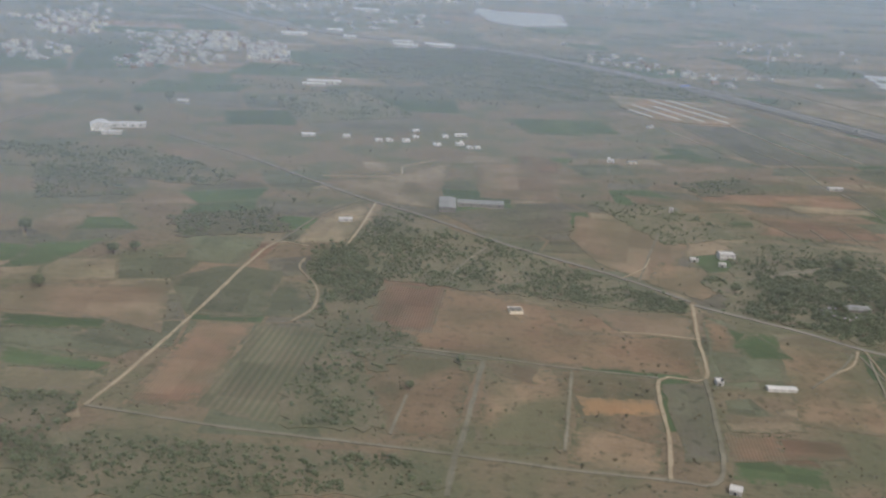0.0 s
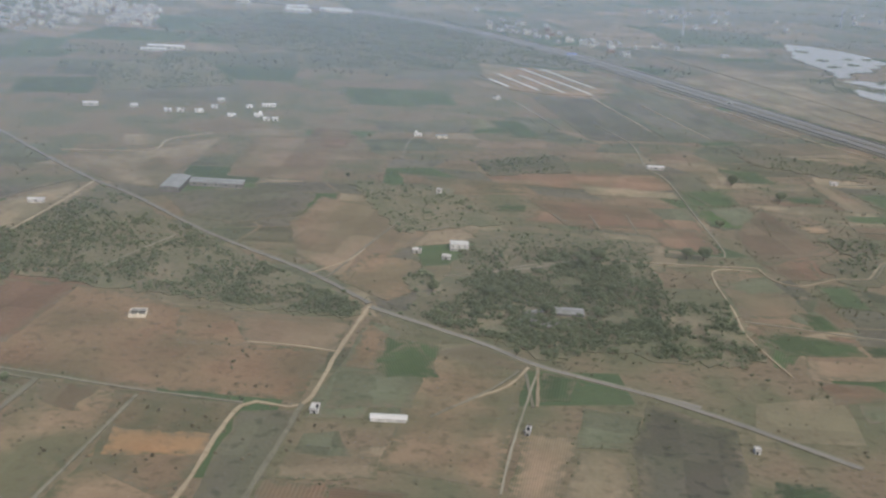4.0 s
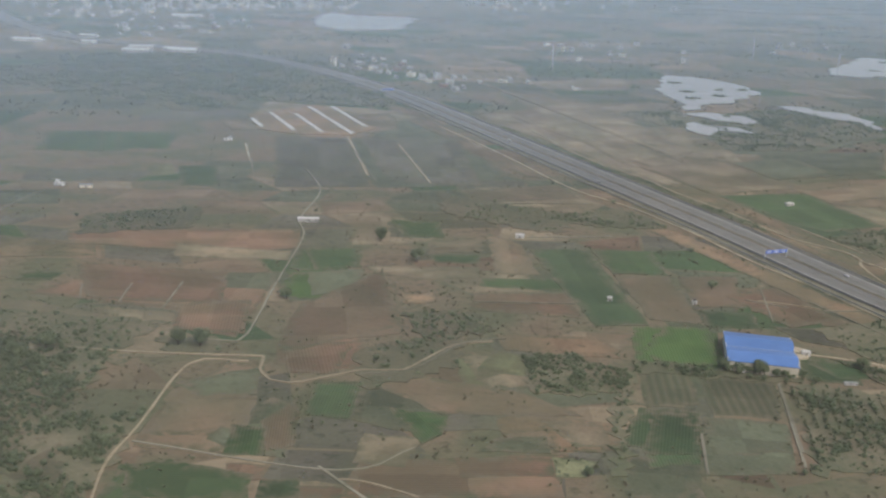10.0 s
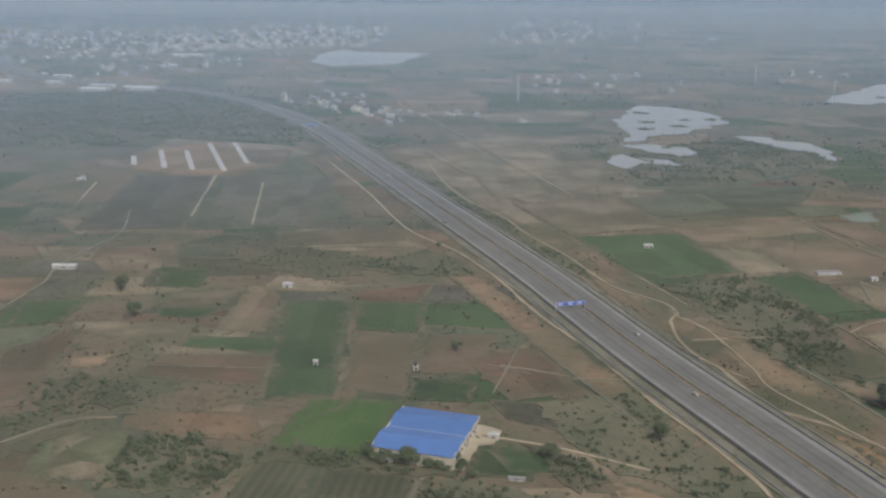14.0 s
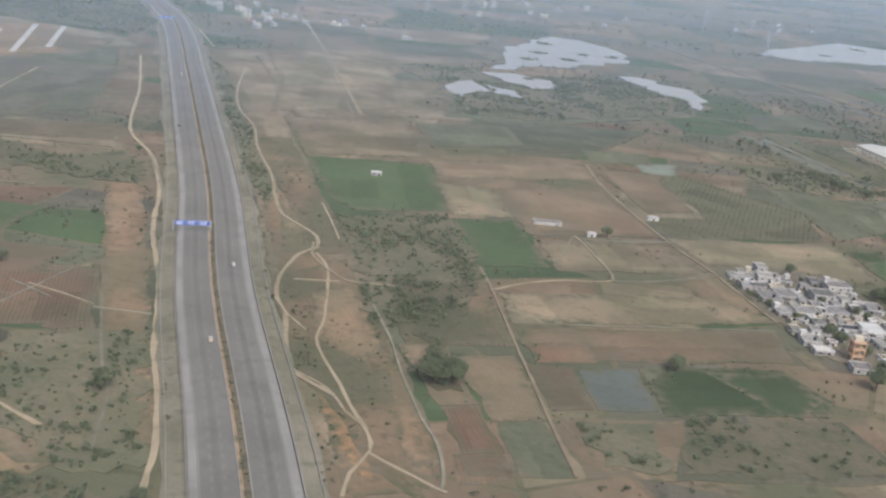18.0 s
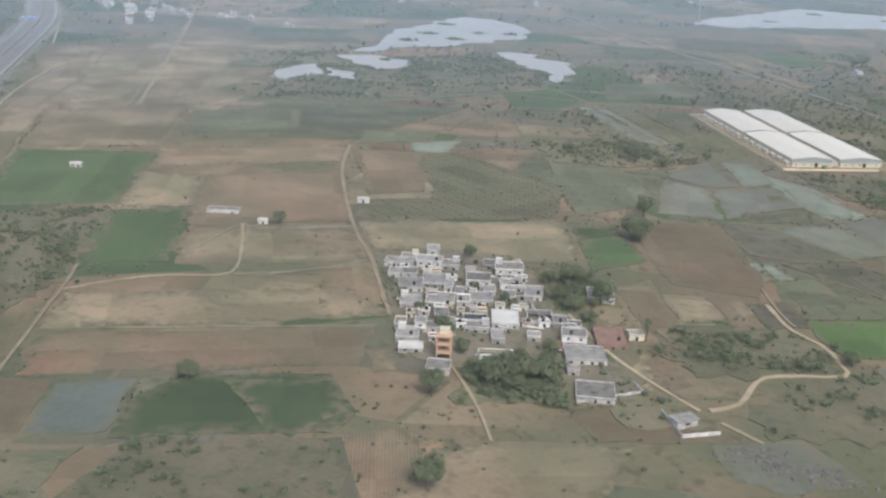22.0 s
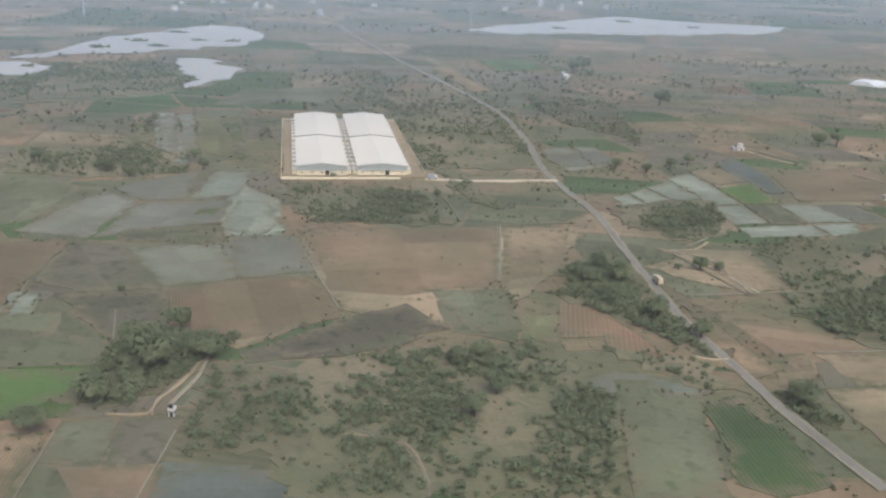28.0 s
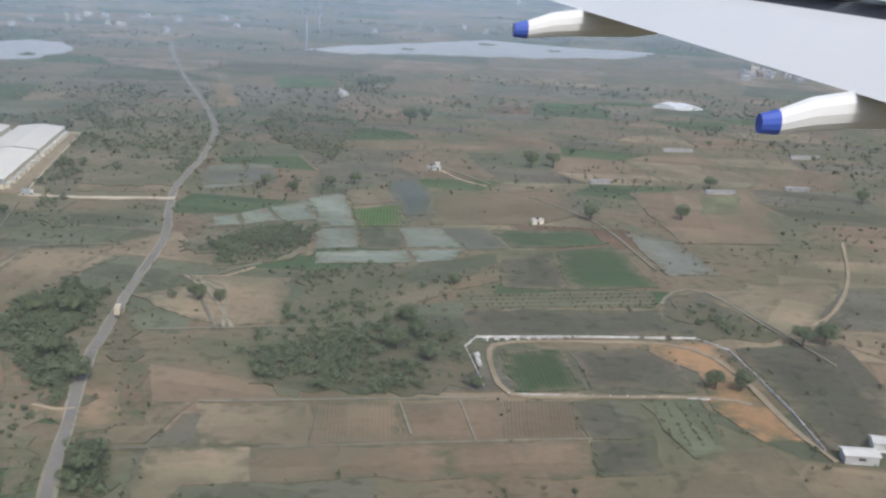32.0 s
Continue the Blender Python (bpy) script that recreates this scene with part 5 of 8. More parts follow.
earth("lane", (0.138, 0.133, 0.117), (0.17, 0.164, 0.145), (0.12, 0.114, 0.1), spots=0.35, patch=0.05, fine=1.6, bump=0.05, spread=0.03)
earth("lane_wear", (0.123, 0.119, 0.105), (0.152, 0.147, 0.13), (0.107, 0.102, 0.09), spots=0.4, patch=0.05, fine=1.6, bump=0.05, spread=0.03)
earth("dark_median", (0.085, 0.072, 0.05), (0.125, 0.105, 0.07), (0.06, 0.065, 0.04), spots=0.6, patch=0.2)
earth("village_earth", (0.12, 0.105, 0.078), (0.178, 0.153, 0.115), (0.085, 0.086, 0.055), spots=0.6, weeds=0.4, patch=0.12)
earth("shoulder", (0.2, 0.193, 0.177), (0.262, 0.252, 0.23), (0.165, 0.152, 0.13), spots=0.3, patch=0.06, bump=0.05, spread=0.03)
earth("median_earth", (0.240, 0.162, 0.094), (0.309, 0.222, 0.136), (0.097, 0.099, 0.054), spots=0.7, patch=0.15, spread=0.03)


def box_mesh(name, boxes, mat):
    """One mesh of boxes, each from a low corner and a high corner, with slightly taken-off upper edges."""
    verts, faces = [], []
    for (x0, y0, z0), (x1, y1, z1) in boxes:
        k = len(verts)
        c = min(0.04, (x1 - x0) / 6, (y1 - y0) / 6, (z1 - z0) / 3)
        verts += [(x0, y0, z0), (x1, y0, z0), (x1, y1, z0), (x0, y1, z0), (x0, y0, z1 - c), (x1, y0, z1 - c), (x1, y1, z1 - c), (x0, y1, z1 - c),
                  (x0 + c, y0 + c, z1), (x1 - c, y0 + c, z1), (x1 - c, y1 - c, z1), (x0 + c, y1 - c, z1)]
        for a in (0, 4):
            faces += [(k + a + i, k + a + (i + 1) % 4, k + a + 4 + (i + 1) % 4, k + a + 4 + i) for i in range(4)]
        faces += [(k + 8, k + 9, k + 10, k + 11), (k + 3, k + 2, k + 1, k)]
    return mesh_of(name, verts, faces, mat)


def part(name, me, parent, label=""):
    ob = new(name, me)
    ob.parent = parent
    return tagged(ob, label)


def empty(name, m, label, category, group=""):
    ob = new(name)
    ob.matrix_world = m
    return tagged(ob, label, category, group)


def at(p, angle, z=0.0):
    return Matrix.Translation((p[0], p[1], z)) @ Matrix.Rotation(angle, 4, "Z")


def openings(house, w, d, floors, storey, rnd, sides=("front", "back", "left", "right")):
    for f in range(floors):
        z = f * storey
        for side in sides:
            run = w if side in ("front", "back") else d
            n = max(1, int(run / 2.1))
            for k in range(n):
                c = -run / 2 + run * (k + 0.5) / n + rnd.uniform(-0.15, 0.15)
                door = f == 0 and side == "front" and k == n // 2
                hw, z0, z1 = (0.32, 0.0, 1.0) if door else (0.34, 0.45, 0.95)
                lo, hi = c - hw, c + hw
                o = 0.02
                if side == "front":
                    b, fr = ((lo, -d / 2 - o, z + z0), (hi, -d / 2 + 0.1, z + z1)), ((lo - 0.07, -d / 2 - 0.05, z + z1), (hi + 0.07, -d / 2 + 0.05, z + z1 + 0.1))
                elif side == "back":
                    b, fr = ((lo, d / 2 - 0.1, z + z0), (hi, d / 2 + o, z + z1)), ((lo - 0.07, d / 2 - 0.05, z + z1), (hi + 0.07, d / 2 + 0.05, z + z1 + 0.1))
                elif side == "left":
                    b, fr = ((-w / 2 - o, lo, z + z0), (-w / 2 + 0.1, hi, z + z1)), ((-w / 2 - 0.05, lo - 0.07, z + z1), (-w / 2 + 0.05, hi + 0.07, z + z1 + 0.1))
                else:
                    b, fr = ((w / 2 - 0.1, lo, z + z0), (w / 2 + o, hi, z + z1)), ((w / 2 - 0.05, lo - 0.07, z + z1), (w / 2 + 0.05, hi + 0.07, z + z1 + 0.1))
                win = part("door" if door else "window", box_mesh("opening", [b], "opening" if door else "pane_glass"), house)
                part("lintel", box_mesh("lintel", [fr], "concrete"), win)


WALLS = {"bright_wall": "bright white", "white_wall": "whitewashed", "cream_wall": "cream", "grey_wall": "unpainted grey", "blue_wall": "pale blue", "brick_wall": "bare brick", "orange_wall": "orange"}


def flat_house(p, angle, w, d, floors=1, wall="white_wall", roof="concrete", seed=0, group="village houses", open_court=False, windows=True):
    """A flat-roofed village house: walls, roof slab, parapet, windows and door, at times a stair head or a rooftop tank."""
    rnd = random.Random(seed)
    storey = 1.3
    if group == "village houses":
        HOMES.append((p, 0.42 * max(w, d)))
    h = floors * storey
    label = f"{WALLS[wall]} {'two-storey' if floors == 2 else 'three-storey' if floors > 2 else 'single-storey'} house with flat roof and parapet"
    if open_court:
        label = f"{WALLS[wall]} walled building with an open courtyard"
    hs = empty("house", at(p, angle), label, "house", group)
    if open_court:
        t = 0.25
        part("wall", box_mesh("wall", [((-w / 2, -d / 2, -0.2), (w / 2, -d / 2 + t, h)), ((-w / 2, d / 2 - t, -0.2), (w / 2, d / 2, h)),
                                       ((-w / 2, -d / 2 + t, -0.2), (-w / 2 + t, d / 2 - t, h)), ((w / 2 - t, -d / 2 + t, -0.2), (w / 2, d / 2 - t, h))], wall), hs)
        part("floor", box_mesh("floor", [((-w / 2 + t, -d / 2 + t, -0.2), (w / 2 - t, d / 2 - t, 0.08))], roof), hs)
        part("roof", box_mesh("roof", [((-w / 2 + t, d * 0.1, h - 0.3), (w / 2 - t, d / 2 - t, h - 0.12))], roof), hs)
        part("cross_wall", box_mesh("cross_wall", [((-0.1, -d / 2 + t, 0.08), (0.1, d * 0.1, h - 0.1))], wall), hs)
    else:
        part("wall", box_mesh("wall", [((-w / 2, -d / 2, -0.2), (w / 2, d / 2, h))], wall), hs)
        part("roof", box_mesh("roof", [((-w / 2 - 0.12, -d / 2 - 0.12, h), (w / 2 + 0.12, d / 2 + 0.12, h + 0.12))], roof), hs)
        a, b, t, top = w / 2 + 0.1, d / 2 + 0.1, 0.14, h + 0.12 + rnd.uniform(0.2, 0.4)
        part("parapet", box_mesh("parapet", [((-a, -b, h + 0.12), (a, -b + t, top)), ((-a, b - t, h + 0.12), (a, b, top)),
                                             ((-a, -b + t, h + 0.12), (-a + t, b - t, top)), ((a - t, -b + t, h + 0.12), (a, b - t, top))], wall), hs)
        if rnd.random() < 0.4 and w > 4:
            x, y = rnd.choice((-1, 1)) * (w / 2 - 1.1), d / 2 - 1.1
            part("stair_head", box_mesh("stair_head", [((x - 0.8, y - 0.8, h + 0.12), (x + 0.8, y + 0.8, h + 1.5)), ((x - 0.95, y - 0.95, h + 1.5), (x + 0.95, y + 0.95, h + 1.6))], wall), hs)
        if rnd.random() < 0.35:
            x, y = rnd.uniform(-0.3, 0.3) * w, -d * 0.2
            part("water_tank", tube_mesh("water_tank", 0.4, 0.9, "opening", 10, h + 0.12, x, y), hs, "black plastic water tank")
        if rnd.random() < 0.5:
            part("sunshade", box_mesh("sunshade", [((-w / 2 + 0.1, -d / 2 - 0.55, 1.08), (w / 2 - 0.1, -d / 2, 1.18))], "concrete"), hs)
    if windows:
        openings(hs, w, d, floors, storey, rnd, ("front", "left", "right"))
    return hs


def tube_mesh(name, r, h, mat, n=12, z=0.0, x=0.0, y=0.0, r2=None):
    r2 = r if r2 is None else r2
    ring = [(math.cos(6.2832 * k / n), math.sin(6.2832 * k / n)) for k in range(n)]
    verts = [(x + r * a, y + r * b, z) for a, b in ring] + [(x + r2 * a, y + r2 * b, z + h) for a, b in ring]
    faces = [(k, (k + 1) % n, n + (k + 1) % n, n + k) for k in range(n)] + [tuple(range(n, 2 * n)), tuple(range(n - 1, -1, -1))]
    return mesh_of(name, verts, faces, mat)


def arc_roof(w, d, eave, rise, over, mat, steps=2, thick=0.15):
    """A roof of two slopes (or a shallow vault of more steps) whose ridge runs along y."""
    prof = []
    for k in range(steps + 1):
        u = -1 + 2 * k / steps
        prof.append((u * (w / 2 + over), eave + rise * (1 - u * u if steps > 2 else 1 - abs(u))))
    n = len(prof)
    verts = [(x, y, z + dz) for dz in (0, thick) for y in (-d / 2 - over, d / 2 + over) for x, z in prof]
    faces = []
    for i in range(n - 1):
        faces += [(2 * n + i, 2 * n + i + 1, 3 * n + i + 1, 3 * n + i), (i + 1, i, n + i, n + i + 1),
                  (i, i + 1, 2 * n + i + 1, 2 * n + i), (n + i + 1, n + i, 3 * n + i, 3 * n + i + 1)]
    faces += [(0, 2 * n, 3 * n, n), (n - 1, 2 * n - 1, 4 * n - 1, 3 * n - 1)]
    return mesh_of("roof", verts, faces, mat)


def shed_walls(w, d, eave, rise, mat, steps=2):
    prof = [(-w / 2, -0.2), (w / 2, -0.2), (w / 2, eave)]
    for k in range(1, steps):
        u = 1 - 2 * k / steps
        prof.append((u * w / 2, eave + rise * (1 - u * u if steps > 2 else 1 - abs(u))))
    prof.append((-w / 2, eave))
    n = len(prof)
    verts = [(x, y, z) for y in (-d / 2, d / 2) for x, z in prof]
    return mesh_of("wall", verts, [tuple(range(n)), tuple(range(2 * n - 1, n - 1, -1))] + [((i + 1) % n, i, n + i, n + (i + 1) % n) for i in range(n)], mat)


def shed(a, b, depth, eave=2.2, rise=0.6, wall="white_wall", roof="zinc_roof", label="", along=True, group="", name="shed", steps=2):
    """A gabled shed: a and b are the corners of the near long side, depth runs away from the camera's path."""
    a, b = Vector(a), Vector(b)
    ang = math.atan2((b - a).y, (b - a).x)
    side = Vector((-(b - a).y, (b - a).x)).normalized()
    mid = (a + b) / 2 + side * depth / 2
    w, d = (b - a).length, depth
    if along:
        ang += math.pi / 2
        w, d = d, w
    s = empty(name, at(mid, ang), label or "long low shed with a pale sheet roof", "shed", group)
    part("wall", shed_walls(w, d, eave, rise, wall, steps), s)
    part("roof", arc_roof(w, d, eave, rise, 0.25, roof, steps), s)
    if steps == 2:
        part("ridge_cap", box_mesh("ridge_cap", [((-0.15, -d / 2 - 0.2, eave + rise + 0.1), (0.15, d / 2 + 0.2, eave + rise + 0.2))], roof), s)
    n = max(1, int(d / 5))
    for k in range(n):
        y = -d / 2 + d * (k + 0.5) / n
        part("door" if k == n // 2 else "window", box_mesh("opening", [((w / 2 - 0.1, y - 0.6, 0 if k == n // 2 else 0.8), (w / 2 + 0.03, y + 0.6, eave * 0.75))], "opening"), s)
        part("window", box_mesh("opening", [((-w / 2 - 0.03, y - 0.6, 0.8), (-w / 2 + 0.1, y + 0.6, eave * 0.75))], "opening"), s)
    return s


def hut(a, b, depth=3.0, floors=1, wall="white_wall", seed=1, label="", roof="white_roof"):
    a, b = Vector(a), Vector(b)
    ang = math.atan2((b - a).y, (b - a).x)
    side = Vector((-(b - a).y, (b - a).x)).normalized()
    h = flat_house((a + b) / 2 + side * depth / 2, ang, (b - a).length, depth, floors, wall, roof, seed, "farm houses")
    return tagged(h, label)


# ---- highway ----
HALF, GAP = 8.7, 1.0
AXIS = smooth_line([(901, -403), (721, 0), (640, 178), (598, 270), (552, 371), (507.5, 469.6), (469.5, 548.5), (431, 637), (384, 736), (314, 882), (262, 989), (212, 1080), (145, 1175), (60, 1262), (-60, 1318), (-165, 1365), (-288, 1492), (-420, 1690)], 8.0)
HW = 1.9
bed = tagged(strip("road_bed", AXIS, 15.6, -15.6, "track", 0.43, 0.7), "dusty brown verge along the highway", "verge", kind="structure")
hw = tagged(new("highway"), "wide grey dual carriageway with concrete shoulders", "highway", kind="structure")
for side in (1, -1):
    part("carriageway", strip_mesh("carriageway", AXIS, side * (GAP + 0.2), side * HALF, "lane", 1.2), hw)
    part("shoulder", strip_mesh("shoulder", AXIS, side * HALF, side * (HALF + 1.7), "shoulder", 1.16), hw, "pale concrete shoulder")
    part("kerb", strip_mesh("kerb", AXIS, side * (GAP + 0.2), side * (GAP - 0.05), "shoulder", 1.3, 0, 0.12), hw)
    part("barrier", strip_mesh("barrier", AXIS, side * (HALF + 1.9), side * (HALF + 2.15), "shoulder", 1.2, 0, 0.45), hw, "low concrete crash barrier")
    part("edge_line", strip_mesh("edge_line", AXIS, side * (HALF - 0.2), side * (HALF - 0.34), "shoulder", 1.212), hw, "worn white edge line")
    part("boundary_wall", strip_mesh("boundary_wall", AXIS, side * 14.4, side * 14.6, "shoulder", 0.4, 0.0, 0.5), hw, "low concrete boundary wall")
    part("drain", strip_mesh("drain", AXIS, side * 12.0, side * 13.4, "track", 0.5, 0.2), hw, "weedy roadside ditch")
    for lane in (1, 2):
        off = side * (GAP + 0.2 + lane * (HALF - GAP - 0.2) / 3)
        line = [p for p in AXIS]
        dash = []
        for i in range(104, min(len(line) - 1, 206)):
            p, q = line[i], line[i + 1]
            for u in (0.0, 0.5):
                m0, m1 = p.lerp(q, u), p.lerp(q, u + 0.22)
                d = (q - p).normalized()
                s = Vector((-d.y, d.x))
                dash += [(*(m0 + s * (off - 0.045)), 1.21), (*(m1 + s * (off - 0.045)), 1.21), (*(m1 + s * (off + 0.045)), 1.21), (*(m0 + s * (off + 0.045)), 1.21)]
        part("lane_marking", quads_mesh("lane_marking", np.array(dash), "shoulder"), hw)
part("median", strip_mesh("median", AXIS, GAP, 0.35, "median_earth", 1.25, 0.05, 0.06), hw, "strip of orange earth along the median")
part("median", strip_mesh("median", AXIS, 0.35, -GAP, "dark_median", 1.27, 0.05, 0.06), hw, "brown earth median with low shrubs")
for side in (1, -1):
    part("lane_wear", strip_mesh("lane_wear", AXIS, side * 4.4, side * 5.6, "lane_wear", 1.205, 0.12), hw, "tyre-darkened strip of asphalt")
for a, b in zip(AXIS, AXIS[1:]):
    d = (b - a).normalized()
    s = Vector((-d.y, d.x)) * 14
    mark([tuple(a + s), tuple(b + s), tuple(b - s), tuple(a - s)], 30)


def gantry(p, along, label):
    """A sign gantry across one carriageway: two posts, a beam and blue boards with lines of writing that cannot be read."""
    g = empty("sign_gantry", at(p, along, 1.2), label, "sign gantry")
    for x in (-11.8, -0.3):
        part("post", box_mesh("post", [((x - 0.18, -0.18, -0.3), (x + 0.18, 0.18, 3.5))], "steel"), g)
    for z in (2.5, 3.3):
        part("beam", box_mesh("beam", [((-12.0, -0.12, z), (0.0, 0.12, z + 0.16))], "steel"), g)
    for k in range(3):
        x = -11.4 + k * 3.7
        bd = part("sign_board", box_mesh("sign_board", [((x, -0.3, 2.1), (x + 3.3, -0.16, 3.6))], "sign_blue"), g, "blue direction board with white lines")
        for j, wd in enumerate((2.4, 1.7, 2.1)):
            part("lettering", box_mesh("lettering", [((x + 0.4, -0.33, 3.2 - j * 0.42), (x + 0.4 + wd, -0.3, 3.38 - j * 0.42))], "sign_white"), bd)
            part("lettering", box_mesh("lettering", [((x + 0.4, -0.16, 3.2 - j * 0.42), (x + 0.4 + wd, -0.13, 3.38 - j * 0.42))], "sign_white"), bd)
    return g


def along_axis(p):
    i = min(range(len(AXIS) - 1), key=lambda k: (AXIS[k] - Vector(p)).length)
    d = (AXIS[i + 1] - AXIS[i]).normalized()
    return AXIS[i], math.atan2(d.y, d.x) - math.pi / 2


for spot in ((449.9, 594.6), (242.6, 1036.8)):
    p, ang = along_axis(spot)
    gantry(p, ang, "blue overhead sign gantry spanning one carriageway")


def vehicle(p, ang, long, paint, label, z):
    """A car or truck: body, cab, load bed and four wheels."""
    v = empty("truck" if long > 2.6 else "car", at(p, ang, z), label, "truck" if long > 2.6 else "car", "vehicles on the road")
    w, h = (1.2, 1.5) if long > 2.6 else (0.95, 0.5)
    part("body", box_mesh("body", [((-w / 2, -long / 2, 0.25), (w / 2, long * (0.2 if long > 2.6 else 0.5), 0.25 + h))], paint), v)
    part("cab", box_mesh("cab", [((-w / 2 + 0.05, long * 0.22, 0.25), (w / 2 - 0.05, long / 2, 1.35))] if long > 2.6 else [((-w / 2 + 0.08, -long * 0.25, 0.7), (w / 2 - 0.08, long * 0.2, 1.0))], "white_wall"), v)
    part("windscreen", box_mesh("windscreen", [((-w / 2 + 0.12, long / 2 - 0.02, 0.85), (w / 2 - 0.12, long / 2 + 0.02, 1.25))] if long > 2.6 else [((-w / 2 + 0.14, long * 0.2, 0.72), (w / 2 - 0.14, long * 0.2 + 0.05, 0.95))], "pane_glass"), v)
    for x in (-w / 2, w / 2):
        for y in (-long * 0.32, long * 0.32):
            me = tube_mesh("wheel", 0.26, 0.2, "tyre", 10)
            wh = part("wheel", me, v)
            wh.matrix_local = Matrix.Translation((x - 0.1, y, 0.26)) @ Matrix.Rotation(math.pi / 2, 4, "Y")
    return v


p, ang = along_axis((468.2, 565.8))
vehicle((468.2, 565.8), ang, 2.3, "car_paint", "small grey car on the asphalt carriageway", 1.2)
vehicle((381.8, 720.9), ang, 2.3, "tyre", "small dark car on the asphalt carriageway", 1.2)
vehicle((333, 832.7), ang, 3.8, "white_wall", "white truck on the asphalt carriageway", 1.2)
vehicle((482.5, 514.4), ang, 2.3, "truck_paint", "small brown car on the asphalt carriageway", 1.2)
vehicle((866.5, 719.9), math.radians(22), 4.4, "truck_paint", "loaded brown truck on the country road", 1.0)

# ---- blue-roofed factory ----
fa = empty("factory", at((409.0, 472.4), math.radians(-9)), "low factory hall with a bright blue sheet roof", "factory")
W, D = 21.4, 25.4
part("wall", box_mesh("wall", [((-W / 2, -D / 2, -0.2), (W / 2, D / 2, 3.6))], "cream_wall"), fa)
for y0, y1, nm in ((-D / 2 - 0.4, -0.6, "front"), (-0.6, D / 2 + 0.4, "back")):
    ym, n = (y0 + y1) / 2, 16
    verts, faces = [], []
    for k in range(n + 1):
        x = -W / 2 - 0.4 + (W + 0.8) * k / n
        for y, z in ((y0, 3.7), (ym, 4.9), (y1, 3.8)):
            verts += [(x, y, z), (x, y, z + 0.14)]
        if k:
            a, b = 6 * (k - 1), 6 * k
            for j in (0, 2):
                faces += [(a + j + 1, b + j + 1, b + j + 3, a + j + 3), (a + j, a + j + 2, b + j + 2, b + j)]
            faces += [(a, b, b + 1, a + 1), (a + 4, a + 5, b + 5, b + 4)]
    faces += [(0, 1, 3, 2), (2, 3, 5, 4)] + [tuple(6 * n + q for q in f) for f in ((0, 2, 3, 1), (2, 4, 5, 3))]
    rf = part("roof", mesh_of("roof", verts, faces, "blue_roof"), fa, "blue ribbed sheet roof")
    for k in range(1, 12):
        x = -W / 2 + W * k / 12
        part("roof_seam", mesh_of("roof_seam", [(x - 0.05, y0, 3.86), (x + 0.05, y0, 3.86), (x + 0.05, ym, 5.07), (x - 0.05, ym, 5.07), (x - 0.05, y1, 3.96), (x + 0.05, y1, 3.96)], [(0, 1, 2, 3), (3, 2, 5, 4)], "blue_roof"), rf)
part("gutter", box_mesh("gutter", [((-W / 2 - 0.4, -0.85, 3.72), (W / 2 + 0.4, -0.35, 3.94))], "white_roof"), fa)
part("parapet", box_mesh("parapet", [((W / 2 + 0.05, -D / 2, 3.6), (W / 2 + 0.3, D / 2, 4.3))], "cream_wall"), fa)
part("parapet", box_mesh("parapet", [((-W / 2 - 0.3, -D / 2, 3.6), (-W / 2 - 0.05, D / 2, 4.3))], "white_wall"), fa)
for k in range(9):
    y = -D / 2 + 1.8 + k * 2.75
    wi = part("window", box_mesh("window", [((W / 2 - 0.1, y, 1.9), (W / 2 + 0.04, y + 1.3, 3.0))], "pane_glass"), fa)
    part("window_sill", box_mesh("window_sill", [((W / 2 - 0.05, y - 0.1, 1.8), (W / 2 + 0.07, y + 1.4, 1.9))], "white_wall"), wi)
    part("sunshade", box_mesh("sunshade", [((W / 2 - 0.05, y - 0.1, 3.0), (W / 2 + 0.16, y + 1.4, 3.12))], "white_wall"), wi)
    part("pilaster", box_mesh("pilaster", [((W / 2 - 0.05, y - 0.9, -0.1), (W / 2 + 0.18, y - 0.5, 3.6))], "cream_wall"), fa)
    if k % 3 == 1:
        part("door", box_mesh("door", [((W / 2 - 0.1, y - 0.1, 0), (W / 2 + 0.05, y + 1.0, 1.5))], "opening"), fa)
tagged(sheet("factory_yard", [(415.4, 458.5), (421.1, 485.8), (427.8, 482.7), (426.2, 475.3), (422.3, 473.4), (420.1, 458.3)], "pale_dirt", 3, 0.3, 0.6), "pale concrete yard beside the factory", "yard", kind="structure")
hut((424.6, 477.4), (427.4, 477.4), 1.6, 1, "white_wall", 5, "small white gatehouse beside the factory yard")
hut((399.3, 459.8), (401.8, 459.8), 2.2, 1, "white_wall", 6, "small white pump house under trees")
shed((431.6, 455.2), (435.5, 455.2), 0.9, 0.7, 0.15, label="low white lean-to shed beside the green plot")

# ---- warehouses ----
UX, UY = Vector((0.9375, 0.348)), Vector((-0.348, 0.9375))
ORG = Vector((741.3, 798.6))


